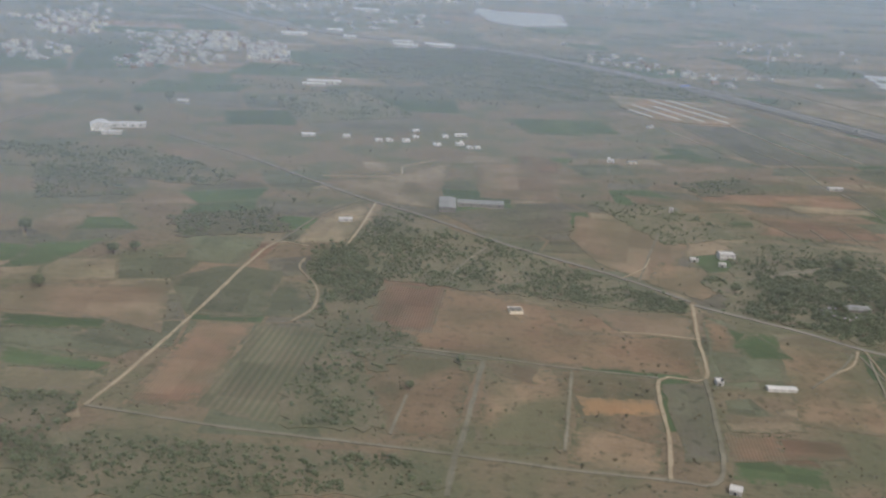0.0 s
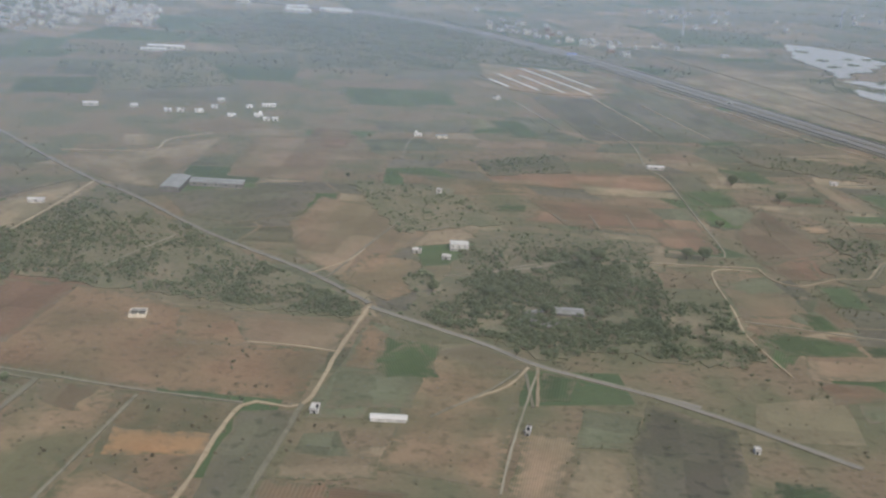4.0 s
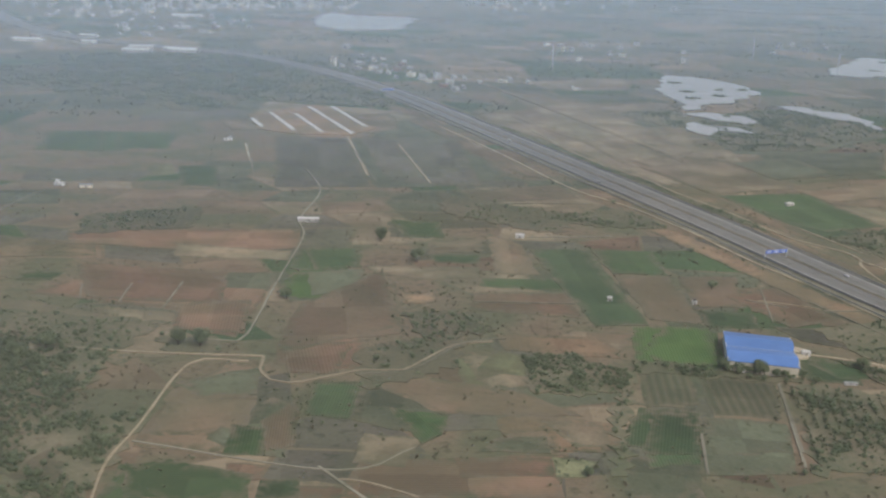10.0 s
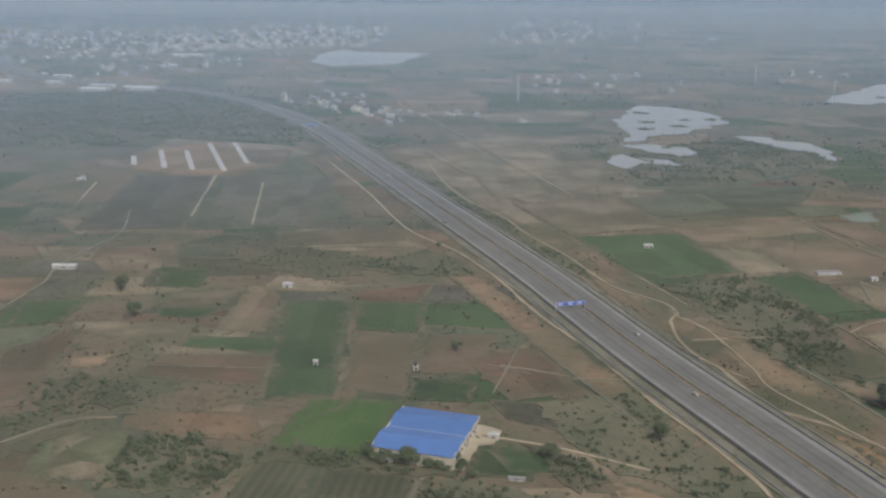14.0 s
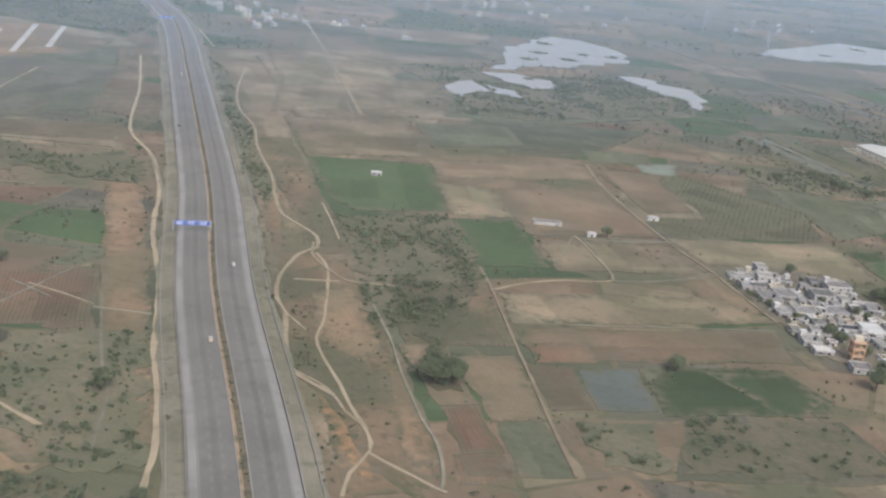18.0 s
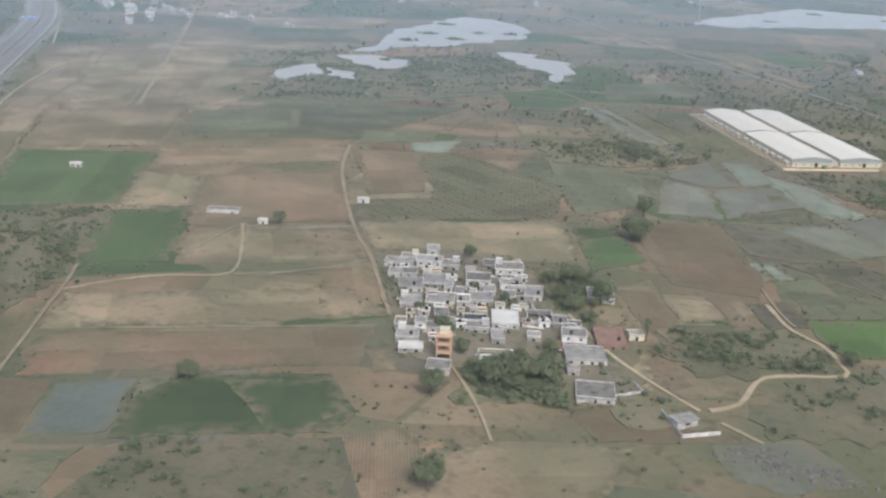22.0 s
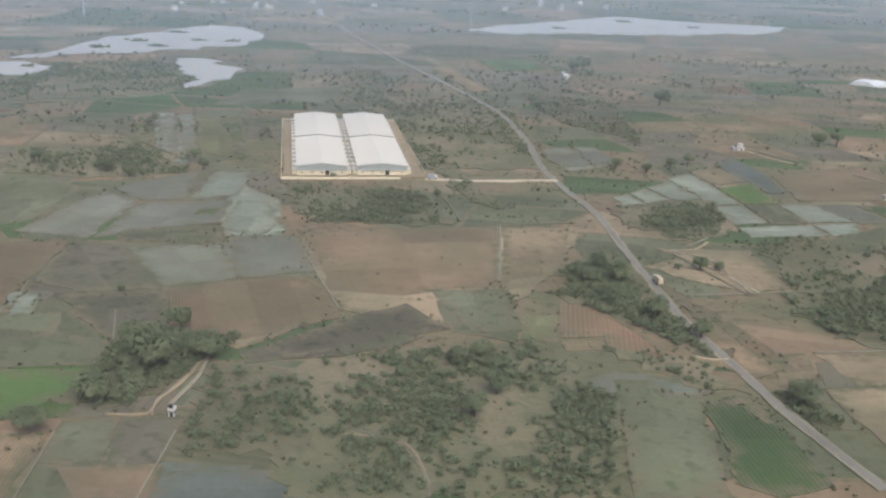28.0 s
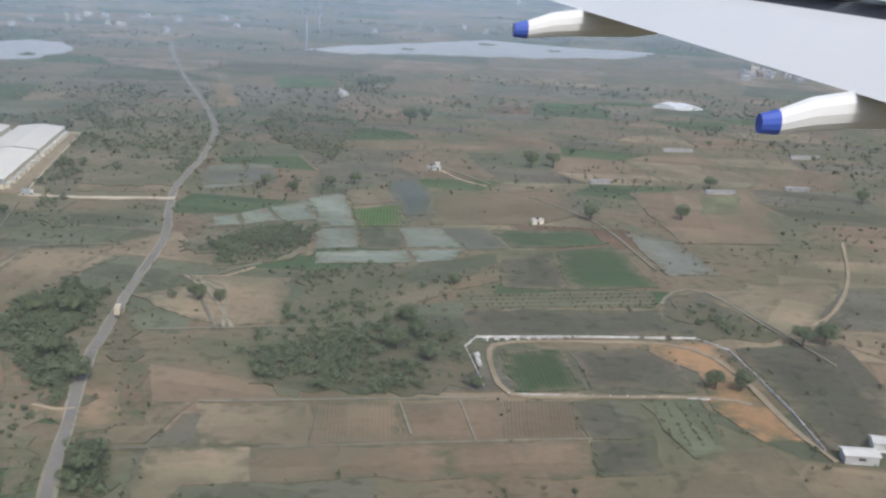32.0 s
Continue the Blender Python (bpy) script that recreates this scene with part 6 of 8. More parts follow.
def warehouse(u, v, w, d):
    c = ORG + UX * (u + w / 2) + UY * (v + d / 2)
    wh = empty("warehouse", at(c, math.atan2(UX.y, UX.x)), "large warehouse with white vaulted sheet roof and yellow walls", "warehouse", "warehouse units")
    part("wall", shed_walls(w, d, 3.7, 0.95, "slate_band", 2), wh)
    part("roof", arc_roof(w, d, 3.75, 1.0, 0.35, "warehouse_roof", 2), wh, "white sheet roof")
    for y in (-d / 2 - 0.06, d / 2 - 0.06):
        part("plinth_wall", box_mesh("plinth_wall", [((-w / 2 - 0.1, y, -0.2), (w / 2 + 0.1, y + 0.12, 2.2))], "yellow_band"), wh, "cream yellow wall band")
        part("canopy", box_mesh("canopy", [((-w / 2 - 0.1, y - 0.5 if y < 0 else y, 2.3), (w / 2 + 0.1, y + 0.1 if y < 0 else y + 0.6, 2.45))], "slate_band"), wh)
        part("gate", box_mesh("gate", [((w * 0.06, y - 0.04, 0), (w * 0.06 + 1.5, y + 0.16, 2.1))], "opening"), wh)
        for k in range(5):
            x = -w / 2 + w * (k + 0.5) / 5
            if k != 3:
                part("window", box_mesh("window", [((x - 0.5, y - 0.03, 1.3), (x + 0.5, y + 0.15, 1.6))], "pane_glass"), wh)
    for x in (-w / 2 - 0.1, w / 2):
        part("plinth_wall", box_mesh("plinth_wall", [((x, -d / 2, -0.2), (x + 0.1, d / 2, 3.55))], "yellow_band"), wh, "cream yellow wall band")
        n = 7
        for k in range(n):
            y = -d / 2 + d * (k + 0.5) / n
            o = -1.6 if x < 0 else 0.1
            dk = part("dock_canopy", box_mesh("dock_canopy", [((x + o, y - 2.1, 2.0), (x + o + 1.6, y + 2.1, 2.2))], "white_roof"), wh)
            part("dock", box_mesh("dock", [((x + o + 0.1, y - 1.9, -0.1), (x + o + 1.5, y + 1.9, 2.0))], "yellow_band"), dk)
            part("dock_door", box_mesh("dock_door", [((x - 0.04, y - 0.9, 0.7), (x + 0.14, y + 0.9, 1.9))], "opening"), dk)
    return wh


for u in (0, 21.2):
    for v in (0, 51):
        warehouse(u, v, 17.4, 48.5)
yard = [ORG + UX * a + UY * b for a, b in ((-5, -3.5), (45, -3.5), (44, 104), (-5, 104))]
tagged(sheet("warehouse_yard", [tuple(p) for p in yard], "dirt", 8, 0.4, 0.6), "pale sandy yard round the warehouses", "yard", kind="structure")
mark([tuple(p) for p in yard], 30)


def walled(points, height, mat, label, piece=3.0, coping=True):
    """A boundary wall in panels between posts, along a line of corners."""
    wl = tagged(new("boundary_wall"), label, "boundary wall")
    for a, b in zip(points, points[1:]):
        a, b = Vector(a), Vector(b)
        n = max(1, round((b - a).length / piece))
        ang, step = math.atan2((b - a).y, (b - a).x), (b - a).length / n
        panel = box_mesh("panel", [((0.12, -0.07, -0.2), (step - 0.12, 0.07, height))], mat)
        post = box_mesh("post", [((-0.13, -0.13, -0.2), (0.13, 0.13, height + 0.15))], mat)
        for k in range(n):
            q = a.lerp(b, k / n)
            for nm, me in (("panel", panel), ("post", post)):
                ob = part(nm, me, wl)
                ob.matrix_local = at(q, ang)
    return wl


walled([tuple(p) for p in (ORG + UX * 1 + UY * -4.2, ORG + UX * -5.5 + UY * -4.2, ORG + UX * -5.5 + UY * 104, ORG + UX * 44 + UY * 104, ORG + UX * 45.5 + UY * 4)], 0.9, "yellow_band", "cream yellow boundary wall round the warehouses", 6.0)
walled([tuple(p) for p in (ORG + UX * 1 + UY * -4.2, ORG + UX * 36 + UY * -4.2)], 0.7, "yellow_band", "low cream wall before the warehouse fronts", 6.0)
vehicle(ORG + UX * 47 + UY * -5.5, math.radians(-60), 3.6, "slate_band", "dark parked truck near the warehouse gate", 0.4)
walled([(948, 708.4), (941.1, 726.9), (942.4, 733.2), (965.7, 741.3), (988.7, 748.1), (995.6, 743.1), (1000.7, 727.7), (1005.1, 714.2), (1008.8, 698.9)], 0.5, "white_wall", "whitewashed compound wall round the green plot", 3.0)
walled([(953.3, 705.7), (971.9, 710.4), (990.8, 715.2)], 0.35, "white_wall", "low whitewashed kerb wall of the compound", 3.0)
for k in range(16):
    t = k / 15
    q = Vector((944.2, 722.4)).lerp(Vector((948, 710.3)), t) if k < 8 else Vector((944.8, 731.3)).lerp(Vector((959.9, 737.5)), (k - 8) / 7)
    blk = empty("stone_pile", at(q, k * 0.7, 0.6), "pile of pale cut stone blocks by the wall", "stone pile", "stone piles along the wall")
    for j in range(3):
        part("stone", box_mesh("stone", [((-0.5 + 0.35 * j, -0.3 + 0.2 * (j % 2), -0.1), (-0.1 + 0.35 * j, 0.2 + 0.2 * (j % 2), 0.25 + 0.12 * j))], "white_wall"), blk)

# ---- village ----
VA = math.radians(11)
VILLAGE_GROUND = [(612, 634.8), (623, 646.4), (635.8, 648.5), (652.9, 647.1), (664, 617.5), (675.1, 599.2), (681.5, 588.4), (690.1, 566.3), (680.4, 560.8), (669, 581.3), (656.7, 583.4), (647.9, 571.6), (640.1, 571.9), (626.7, 597.1)]
tagged(sheet("village_ground", VILLAGE_GROUND, "village_earth", 3.0, 1.2, 0.275), "trodden grey-brown earth between the village houses", "bare ground", kind="structure")
HOMES = []
flat_house((619.9, 631.3), VA + -0.075, 8.2, 5.12, 1, "white_wall", "concrete", 100)
flat_house((621.6, 636.3), VA + -0.015, 5.0, 3.84, 1, "cream_wall", "concrete", 101)
flat_house((627.4, 615.2), VA + 0.045, 6.5, 7.68, 1, "grey_wall", "old_roof", 102)
flat_house((620.9, 622.6), VA + -0.060, 3.2, 5.12, 1, "white_wall", "concrete", 103)
flat_house((624.8, 624.0), VA + 0.000, 4.0, 5.12, 1, "white_wall", "old_roof", 104)
flat_house((630.4, 603.5), VA + 0.060, 5.5, 6.4, 1, "white_wall", "concrete", 105)
flat_house((628.5, 631.9), VA + -0.045, 7.2, 5.12, 2, "white_wall", "concrete", 106)
flat_house((627.2, 641.5), VA + 0.015, 3.6, 5.12, 2, "white_wall", "concrete", 107)
flat_house((632.9, 620.1), VA + 0.075, 6.5, 7.68, 1, "white_wall", "concrete", 108)
flat_house((637.5, 607.1), VA + -0.030, 7.3, 7.68, 1, "cream_wall", "concrete", 109)
flat_house((634.4, 610.3), VA + 0.030, 3.1, 3.84, 1, "white_wall", "old_roof", 110)
flat_house((634.1, 633.9), VA + -0.075, 4.9, 5.12, 1, "white_wall", "old_roof", 111)
flat_house((644.5, 622.1), VA + -0.015, 6.6, 6.4, 2, "white_wall", "old_roof", 112)
flat_house((647.3, 611.5), VA + 0.045, 6.0, 6.4, 1, "grey_wall", "concrete", 113)
flat_house((641.0, 613.8), VA + -0.060, 2.3, 5.12, 1, "white_wall", "concrete", 114)
flat_house((643.3, 608.5), VA + 0.000, 3.4, 5.12, 1, "white_wall", "concrete", 115)
flat_house((648.3, 617.8), VA + 0.060, 3.1, 5.12, 1, "white_wall", "concrete", 116)
flat_house((644.5, 638.1), VA + -0.045, 3.3, 5.12, 1, "grey_wall", "old_roof", 117)
flat_house((651.0, 633.4), VA + 0.015, 7.8, 6.4, 2, "white_wall", "old_roof", 118)
flat_house((653.1, 624.4), VA + 0.075, 6.2, 5.12, 1, "white_wall", "concrete", 119)
flat_house((654.0, 615.8), VA + -0.030, 3.3, 5.12, 1, "white_wall", "concrete", 120)
flat_house((655.4, 622.8), VA + 0.030, 3.9, 3.84, 1, "grey_wall", "concrete", 121)
flat_house((660.0, 619.6), VA + -0.075, 4.8, 7.68, 1, "white_wall", "concrete", 122)
flat_house((663.8, 604.1), VA + -0.015, 6.5, 7.68, 1, "white_wall", "old_roof", 123, open_court=True, windows=False)
flat_house((648.7, 597.1), VA + 0.045, 5.8, 3.84, 1, "white_wall", "opening", 124)
flat_house((649.9, 592.5), VA + -0.060, 6.3, 3.84, 1, "white_wall", "concrete", 125)
flat_house((655.8, 599.6), VA + 0.000, 6.7, 8.96, 1, "white_wall", "white_roof", 126)
flat_house((655.8, 588.7), VA + 0.060, 3.1, 6.4, 1, "white_wall", "concrete", 127)
flat_house((677.4, 623.9), VA + -0.045, 7.0, 7.68, 1, "white_wall", "old_roof", 128)
flat_house((682.1, 596.1), VA + 0.015, 7.5, 10.24, 1, "brick_wall", "tile_roof", 129)
flat_house((687.9, 600.2), VA + 0.075, 3.6, 3.2, 1, "cream_wall", "concrete", 130)
flat_house((673.6, 592.6), VA + -0.030, 5.9, 5.12, 2, "white_wall", "concrete", 131)
flat_house((677.1, 584.5), VA + 0.030, 9.3, 7.68, 1, "white_wall", "concrete", 132)
flat_house((681.1, 566.2), VA + -0.075, 8.2, 7.68, 1, "white_wall", "old_roof", 133)
flat_house((635.1, 583.1), VA + -0.015, 5.4, 6.4, 1, "white_wall", "concrete", 134)
flat_house((637.6, 576.3), VA + 0.045, 5.6, 3.2, 1, "white_wall", "white_roof", 135)
flat_house((646.2, 568.0), VA + -0.060, 5.2, 5.12, 1, "grey_wall", "old_roof", 136)
flat_house((636.9, 588.4), VA + 0.000, 2.8, 3.84, 2, "white_wall", "concrete", 137)
flat_house((657.3, 578.2), VA + 0.060, 8.1, 5.12, 1, "white_wall", "track", 138, open_court=True, windows=False)
flat_house((639.8, 589.3), VA + -0.045, 3.5, 3.84, 1, "grey_wall", "old_roof", 139)
flat_house((669.1, 602.4), VA + 0.015, 3.6, 5.12, 1, "grey_wall", "old_roof", 140)
flat_house((672.3, 598.1), VA + 0.075, 3.3, 5.12, 1, "white_wall", "old_roof", 141)
flat_house((664.2, 591.4), VA + -0.030, 3.1, 3.2, 1, "white_wall", "concrete", 142)
flat_house((669.5, 586.9), VA + 0.030, 4.0, 3.84, 1, "brick_wall", "tile_roof", 143)
flat_house((637.4, 617.9), VA + -0.075, 2.3, 6.4, 1, "grey_wall", "concrete", 144)
flat_house((631.7, 589.0), VA + -0.015, 2.7, 5.12, 1, "cream_wall", "old_roof", 145)
flat_house((639.9, 598.1), VA + 0.045, 3.6, 5.12, 1, "grey_wall", "old_roof", 146)
flat_house((675.4, 575.6), VA + -0.060, 2.6, 2.56, 1, "white_wall", "concrete", 147)
flat_house((672.9, 601.2), VA + 0.000, 3.2, 3.84, 1, "white_wall", "old_roof", 148)
flat_house((658.8, 613.5), VA + 0.060, 3.8, 3.84, 1, "grey_wall", "old_roof", 149)

rv = random.Random(5)
c00, c10, c01, c11 = (Vector(q) for q in ((637.4, 577.1), (668.7, 600.5), (612.9, 634.1), (652, 644.3)))
tries = 0
while tries < 400 and len(HOMES) < 86:
    tries += 1
    u, v = rv.random(), rv.random()
    q = c00.lerp(c10, u).lerp(c01.lerp(c11, u), v)
    if min(math.dist(q, o[0]) - o[1] for o in HOMES) < 1.15:
        continue
    flat_house((round(q.x, 1), round(q.y, 1)), VA + rv.uniform(-0.1, 0.1), rv.uniform(1.7, 2.9), rv.uniform(1.6, 2.4), 1, rv.choice(("white_wall", "bright_wall", "cream_wall", "grey_wall")), rv.choice(("old_roof", "concrete", "tile_roof", "zinc_roof")), 300 + tries)
for a, b in (((626.5, 604.7), (630.7, 605.3)), ((629.6, 619.8), (635.4, 620.9)), ((645.5, 600.6), (651.9, 598.4)), ((642.2, 628.6), (648.1, 629.8)), ((651.8, 617.4), (656.3, 616.5)), ((660.5, 597.8), (665.9, 597.9)), ((652.9, 577.3), (659, 580.5)), ((661.1, 610.7), (666.6, 603.3))):
    walled([a, b], 0.75, "bright_wall", "short whitewashed yard wall between houses", 3.0)
rs = random.Random(8)
rv_, rf_ = [], []
for k in range(220):
    c = Vector((708.6, 550.3)).lerp(Vector((729.7, 544.2)), rs.random()) + Vector((rs.gauss(0, 2.2), rs.gauss(0, 2.6)))
    r, n0 = rs.uniform(0.18, 0.55), len(rv_)
    rv_ += [(c.x + r * x * rs.uniform(0.6, 1.2), c.y + r * y * rs.uniform(0.6, 1.2), z * r * rs.uniform(0.5, 1.0) + 0.1) for x, y, z in ((-1, -1, 0), (1, -1, 0), (1, 1, 0), (-1, 1, 0), (-0.6, -0.6, 1), (0.6, -0.6, 1), (0.6, 0.6, 1), (-0.6, 0.6, 1))]
    rf_ += [tuple(n0 + q for q in f) for f in ((0, 1, 5, 4), (1, 2, 6, 5), (2, 3, 7, 6), (3, 0, 4, 7), (4, 5, 6, 7))]
tagged(new("rubble", mesh_of("rubble", rv_, rf_, "old_roof")), "grey broken rock and rubble beside the village road", "rubble", kind="stuff")
# three-storey frame under construction
tw = empty("unfinished_building", at((645.9, 574.4), VA), "unfinished orange three-storey concrete frame building", "building")
for f in range(3):
    part("floor_slab", box_mesh("floor_slab", [((-1.8, -1.8, 2.0 * f + 1.9), (1.8, 1.8, 2.0 * f + 2.1))], "orange_wall"), tw)
    for x in (-1.6, 1.6):
        for y in (-1.6, 1.6):
            part("column", box_mesh("column", [((x - 0.15, y - 0.15, 2.0 * f - 0.1), (x + 0.15, y + 0.15, 2.0 * f + 1.9))], "orange_wall"), tw)
    part("back_wall", box_mesh("back_wall", [((-1.45, 1.5, 2.0 * f), (1.45, 1.65, 2.0 * f + 1.9))], "orange_wall"), tw)
part("roof_room", box_mesh("roof_room", [((-1.2, -0.2, 6.1), (1.2, 1.5, 7.4))], "cream_wall"), tw)
walled([(677.9, 561.2), (691.1, 570.4), (688.5, 574.8)], 0.9, "white_wall", "whitewashed compound wall of the village school", 3.0)
walled([(695.4, 562.5), (699.6, 553), (707.2, 556.8)], 0.9, "white_wall", "whitewashed wall of a roadside plot", 3.0)
shed((698.6, 556), (702.6, 558.8), 3.0, 1.7, 0.1, "white_wall", "concrete", "small white roadside house inside its wall")

# ---- farm buildings ----
shed((-15.3, 507.2), (-6.5, 507.1), 22.0, 2.6, 0.5, "old_roof", "zinc_roof", "tall grey shed with zinc sheet roof", along=False)
shed((-5.1, 520.8), (20, 521.4), 8.0, 2.0, 0.4, "old_roof", "zinc_roof", "long grey shed with zinc sheet roof")
hut((120.3, 450.7), (128, 451), 5.5, 2, "white_wall", 21, "white two-storey farmhouse among trees")
hut((105, 444.6), (108.6, 444.7), 2.5, 1, "white_wall", 22, "small white farm hut on bare ground")
hut((117, 439.6), (120.4, 439), 2.2, 1, "white_wall", 23, "small white farm hut on bare ground")
shed((158.5, 386.9), (168.5, 386.8), 6.0, 1.1, 0.4, "concrete", "zinc_roof", "long poultry shed with grey sheet roof")
shed((147.2, 380.3), (151, 378.7), 1.2, 0.8, 0.2, "grey_wall", "concrete", "low concrete pen beside the poultry shed")
walled([(144.2, 376.4), (153.2, 374.9), (163.3, 379.5)], 0.7, "concrete", "low concrete wall of the farmyard", 4.0)
shed((231.2, 612.3), (240.7, 613.6), 3.0, 1.6, 0.4, "white_wall", "white_roof", "small white shed beside the farm track")
shed((99.1, 301.9), (109.1, 302.1), 2.6, 1.0, 0.35, "white_wall", "white_roof", "long white shed on the brown field")
hut((81.9, 304.3), (84.3, 304.2), 3.5, 1, "white_wall", 24, "small white house at the dirt road bend")
shed((-65.3, 477.8), (-58.8, 479.2), 3.0, 1.5, 0.4, "white_wall", "white_roof", "small white shed in the scrub")
flat_house((16.3, 364.7), math.radians(8), 5.5, 5.6, 1, "cream_wall", "concrete", 25, "farm houses", open_court=True, windows=False)
hut((141.9, 299.3), (143.1, 299), 3.0, 1, "grey_wall", 26, "grey hut beside the dirt road")
hut((204.9, 297), (206.5, 297), 1.6, 1, "white_wall", 27, "small white pump house beside the road")
hut((67.2, 232.3), (70.4, 231.1), 3.0, 1, "white_wall", 28, "small white house at the road bend")
hut((113, 533.2), (115.3, 532.7), 2.2, 2, "white_wall", 29, "narrow white two-storey hut")
hut((97.2, 658.2), (101.8, 657.9), 3.0, 1, "white_wall", 30, "small white farm hut by the track")
shed((111.3, 655.8), (117.3, 657.5), 3.0, 1.5, 0.4, "cream_wall", "zinc_roof", "small cream farm shed by the track")
hut((150.7, 795.6), (155.5, 797.2), 3.0, 1, "white_wall", 31, "small white house in the fields")
ROWH = (((-83.0, 686.9), (-78.6, 688.3)), ((-59.5, 679.6), (-55.7, 680.8)), ((-52.3, 681.8), (-48.5, 683.0)), ((-41.3, 683.4), (-36.8, 684.8)), ((-19.6, 677.6), (-15.1, 679.0)), ((-34.4, 698.5), (-30.9, 699.6)), ((-35.3, 721.6), (-31.3, 722.9)), ((-3.9, 682.4), (1.0, 683.9)), ((-4.3, 713.8), (3.8, 716.4)), ((3.5, 672.4), (7.0, 673.4)), ((9.1, 674.0), (12.2, 675.0)), ((-13.6, 707.0), (-10.0, 708.1)))
for a, b in ROWH:
    hut(a, b, 4.0, 1, "bright_wall", int(a[0] * 7) % 97, "small white house in a scattered row", "white_roof")
tagged(shed((-249.7, 658.2), (-237.4, 662.2), 12.0, 3.5, 2.4, "white_wall", "white_roof", "large white vaulted hall with pale roof", along=False, steps=12), category="hall")
shed((-240.8, 673.2), (-218.9, 680.2), 9.0, 2.4, 0.7, "white_wall", "white_roof", "long white shed behind the hall")
shed((-239.5, 649.8), (-227.2, 653.6), 4.0, 2.0, 0.5, "white_wall", "white_roof", "low white shed before the hall")
shed((-111.3, 681.7), (-102.6, 684.4), 5.0, 1.8, 0.5, "white_wall", "white_roof", "pale shed at the edge of the woods")
shed((-141.7, 908.8), (-121.5, 910.3), 6.0, 2.0, 0.6, "white_wall", "white_roof", "long pale shed among distant fields")
shed((-131.6, 930.6), (-110.9, 932.1), 6.0, 2.0, 0.6, "white_wall", "white_roof", "long pale shed among distant fields")
hut((-224.8, 787.4), (-216.3, 785.2), 5.0, 1, "white_wall", 32, "white farmhouse with a clump of trees")
flat_house((552.7, 660.3), math.radians(12), 10.5, 3.6, 1, "white_wall", "concrete", 33, "farm houses", open_court=True, windows=False)
hut((478.1, 690.8), (482.2, 691.9), 2.2, 1, "white_wall", 34, "small white pump house in the green field")
hut((332.1, 603.5), (336, 603.4), 2.5, 1, "white_wall", 35, "small white farm hut under trees")
hut((589.9, 685.6), (593.9, 686.6), 2.2, 1, "white_wall", 36, "small white hut beside the dirt road")
hut((568.1, 651.9), (571, 652.5), 1.8, 1, "white_wall", 37, "small white hut by the track")
hut((365.2, 522.8), (366.7, 523.1), 1.2, 1, "white_wall", 38, "tiny white pump house in a green field")
hut((397.1, 523.6), (398.6, 523.8), 1.0, 1, "white_wall", 39, "tiny white pump house between fields")
hut((781.5, 619.9), (782.5, 620), 1.2, 1, "white_wall", 40, "tiny white pump house beside a path")
hut((806.4, 1079.8), (810, 1082), 5.0, 2, "white_wall", 41, "white two-storey farmhouse beside a tree")
hut((894.8, 902.5), (899.4, 904.7), 2.5, 1, "white_wall", 42, "small white hut at the field edge")
hut((942.5, 835.5), (945.8, 836.9), 2.0, 1, "cream_wall", 43, "small cream hut beside a field path")
for n_, a, b in ((0, (956, 904.7), (963.1, 908)), (1, (997.8, 904.3), (1008, 908.9)), (2, (983, 988.7), (995.7, 993.6)), (3, (1038.2, 997.4), (1050.8, 1002.2)), (4, (1027.7, 924.7), (1036.5, 926.6))):
    shed(a, b, 2.2, 1.1, 0.3, "grey_wall", "zinc_roof", "low poultry shed with grey sheet roof", group="poultry sheds")
for a, b in (((977.2, 1139.2), (990.1, 1134.3)), ((991.6, 1132.7), (1005.6, 1141))):
    tagged(shed(a, b, 11.0, 0.5, 2.2, "plastic_sheet", "plastic_sheet", "white plastic-covered greenhouse tunnel", along=False, steps=12, name="greenhouse"), category="greenhouse")
shed((1011.4, 695.1), (1017, 696), 3.0, 1.6, 0.4, "grey_wall", "white_roof", "grey shed with pale sheet roof by the compound")
shed((1017.1, 701.5), (1022.2, 701.8), 3.0, 1.6, 0.4, "white_wall", "white_roof", "white shed with pale sheet roof by the compound")
shed((-223.2, 1314.5), (-191.2, 1315.8), 14, 3.0, 0.8, "white_wall", "white_roof", "large pale industrial shed standing far off", group="distant sheds")
shed((-75.3, 1253.2), (-46.7, 1253.7), 16, 3.0, 0.8, "white_wall", "white_roof", "large pale industrial shed standing far off", group="distant sheds")
shed((-29.3, 1273.1), (-1.3, 1273.1), 16, 3.0, 0.8, "white_wall", "white_roof", "large pale industrial shed standing far off", group="distant sheds")
shed((-107.8, 1552.8), (-86.7, 1554.7), 14, 3.0, 0.8, "white_wall", "white_roof", "large pale industrial shed standing far off", group="distant sheds")
shed((-172, 1383.2), (-151, 1385.9), 12, 3.0, 0.8, "white_wall", "white_roof", "large pale industrial shed standing far off", group="distant sheds")
shed((-78.7, 1285.7), (-53.6, 1290.9), 14, 3.0, 0.8, "white_wall", "white_roof", "large pale industrial shed standing far off", group="distant sheds")
shed((-37.8, 1279.3), (-4.3, 1282), 16, 3.0, 0.8, "white_wall", "white_roof", "large pale industrial shed standing far off", group="distant sheds")
shed((-143.4, 1314.7), (-128.6, 1315), 12, 3.0, 0.8, "white_wall", "white_roof", "large pale industrial shed standing far off", group="distant sheds")
shed((-138.9, 920), (-108.6, 923.9), 7, 3.0, 0.8, "white_wall", "white_roof", "large pale industrial shed standing far off", group="distant sheds")
shed((-169.2, 1744.8), (-124.6, 1748.5), 18, 3.0, 0.8, "white_wall", "white_roof", "large pale industrial shed standing far off", group="distant sheds")
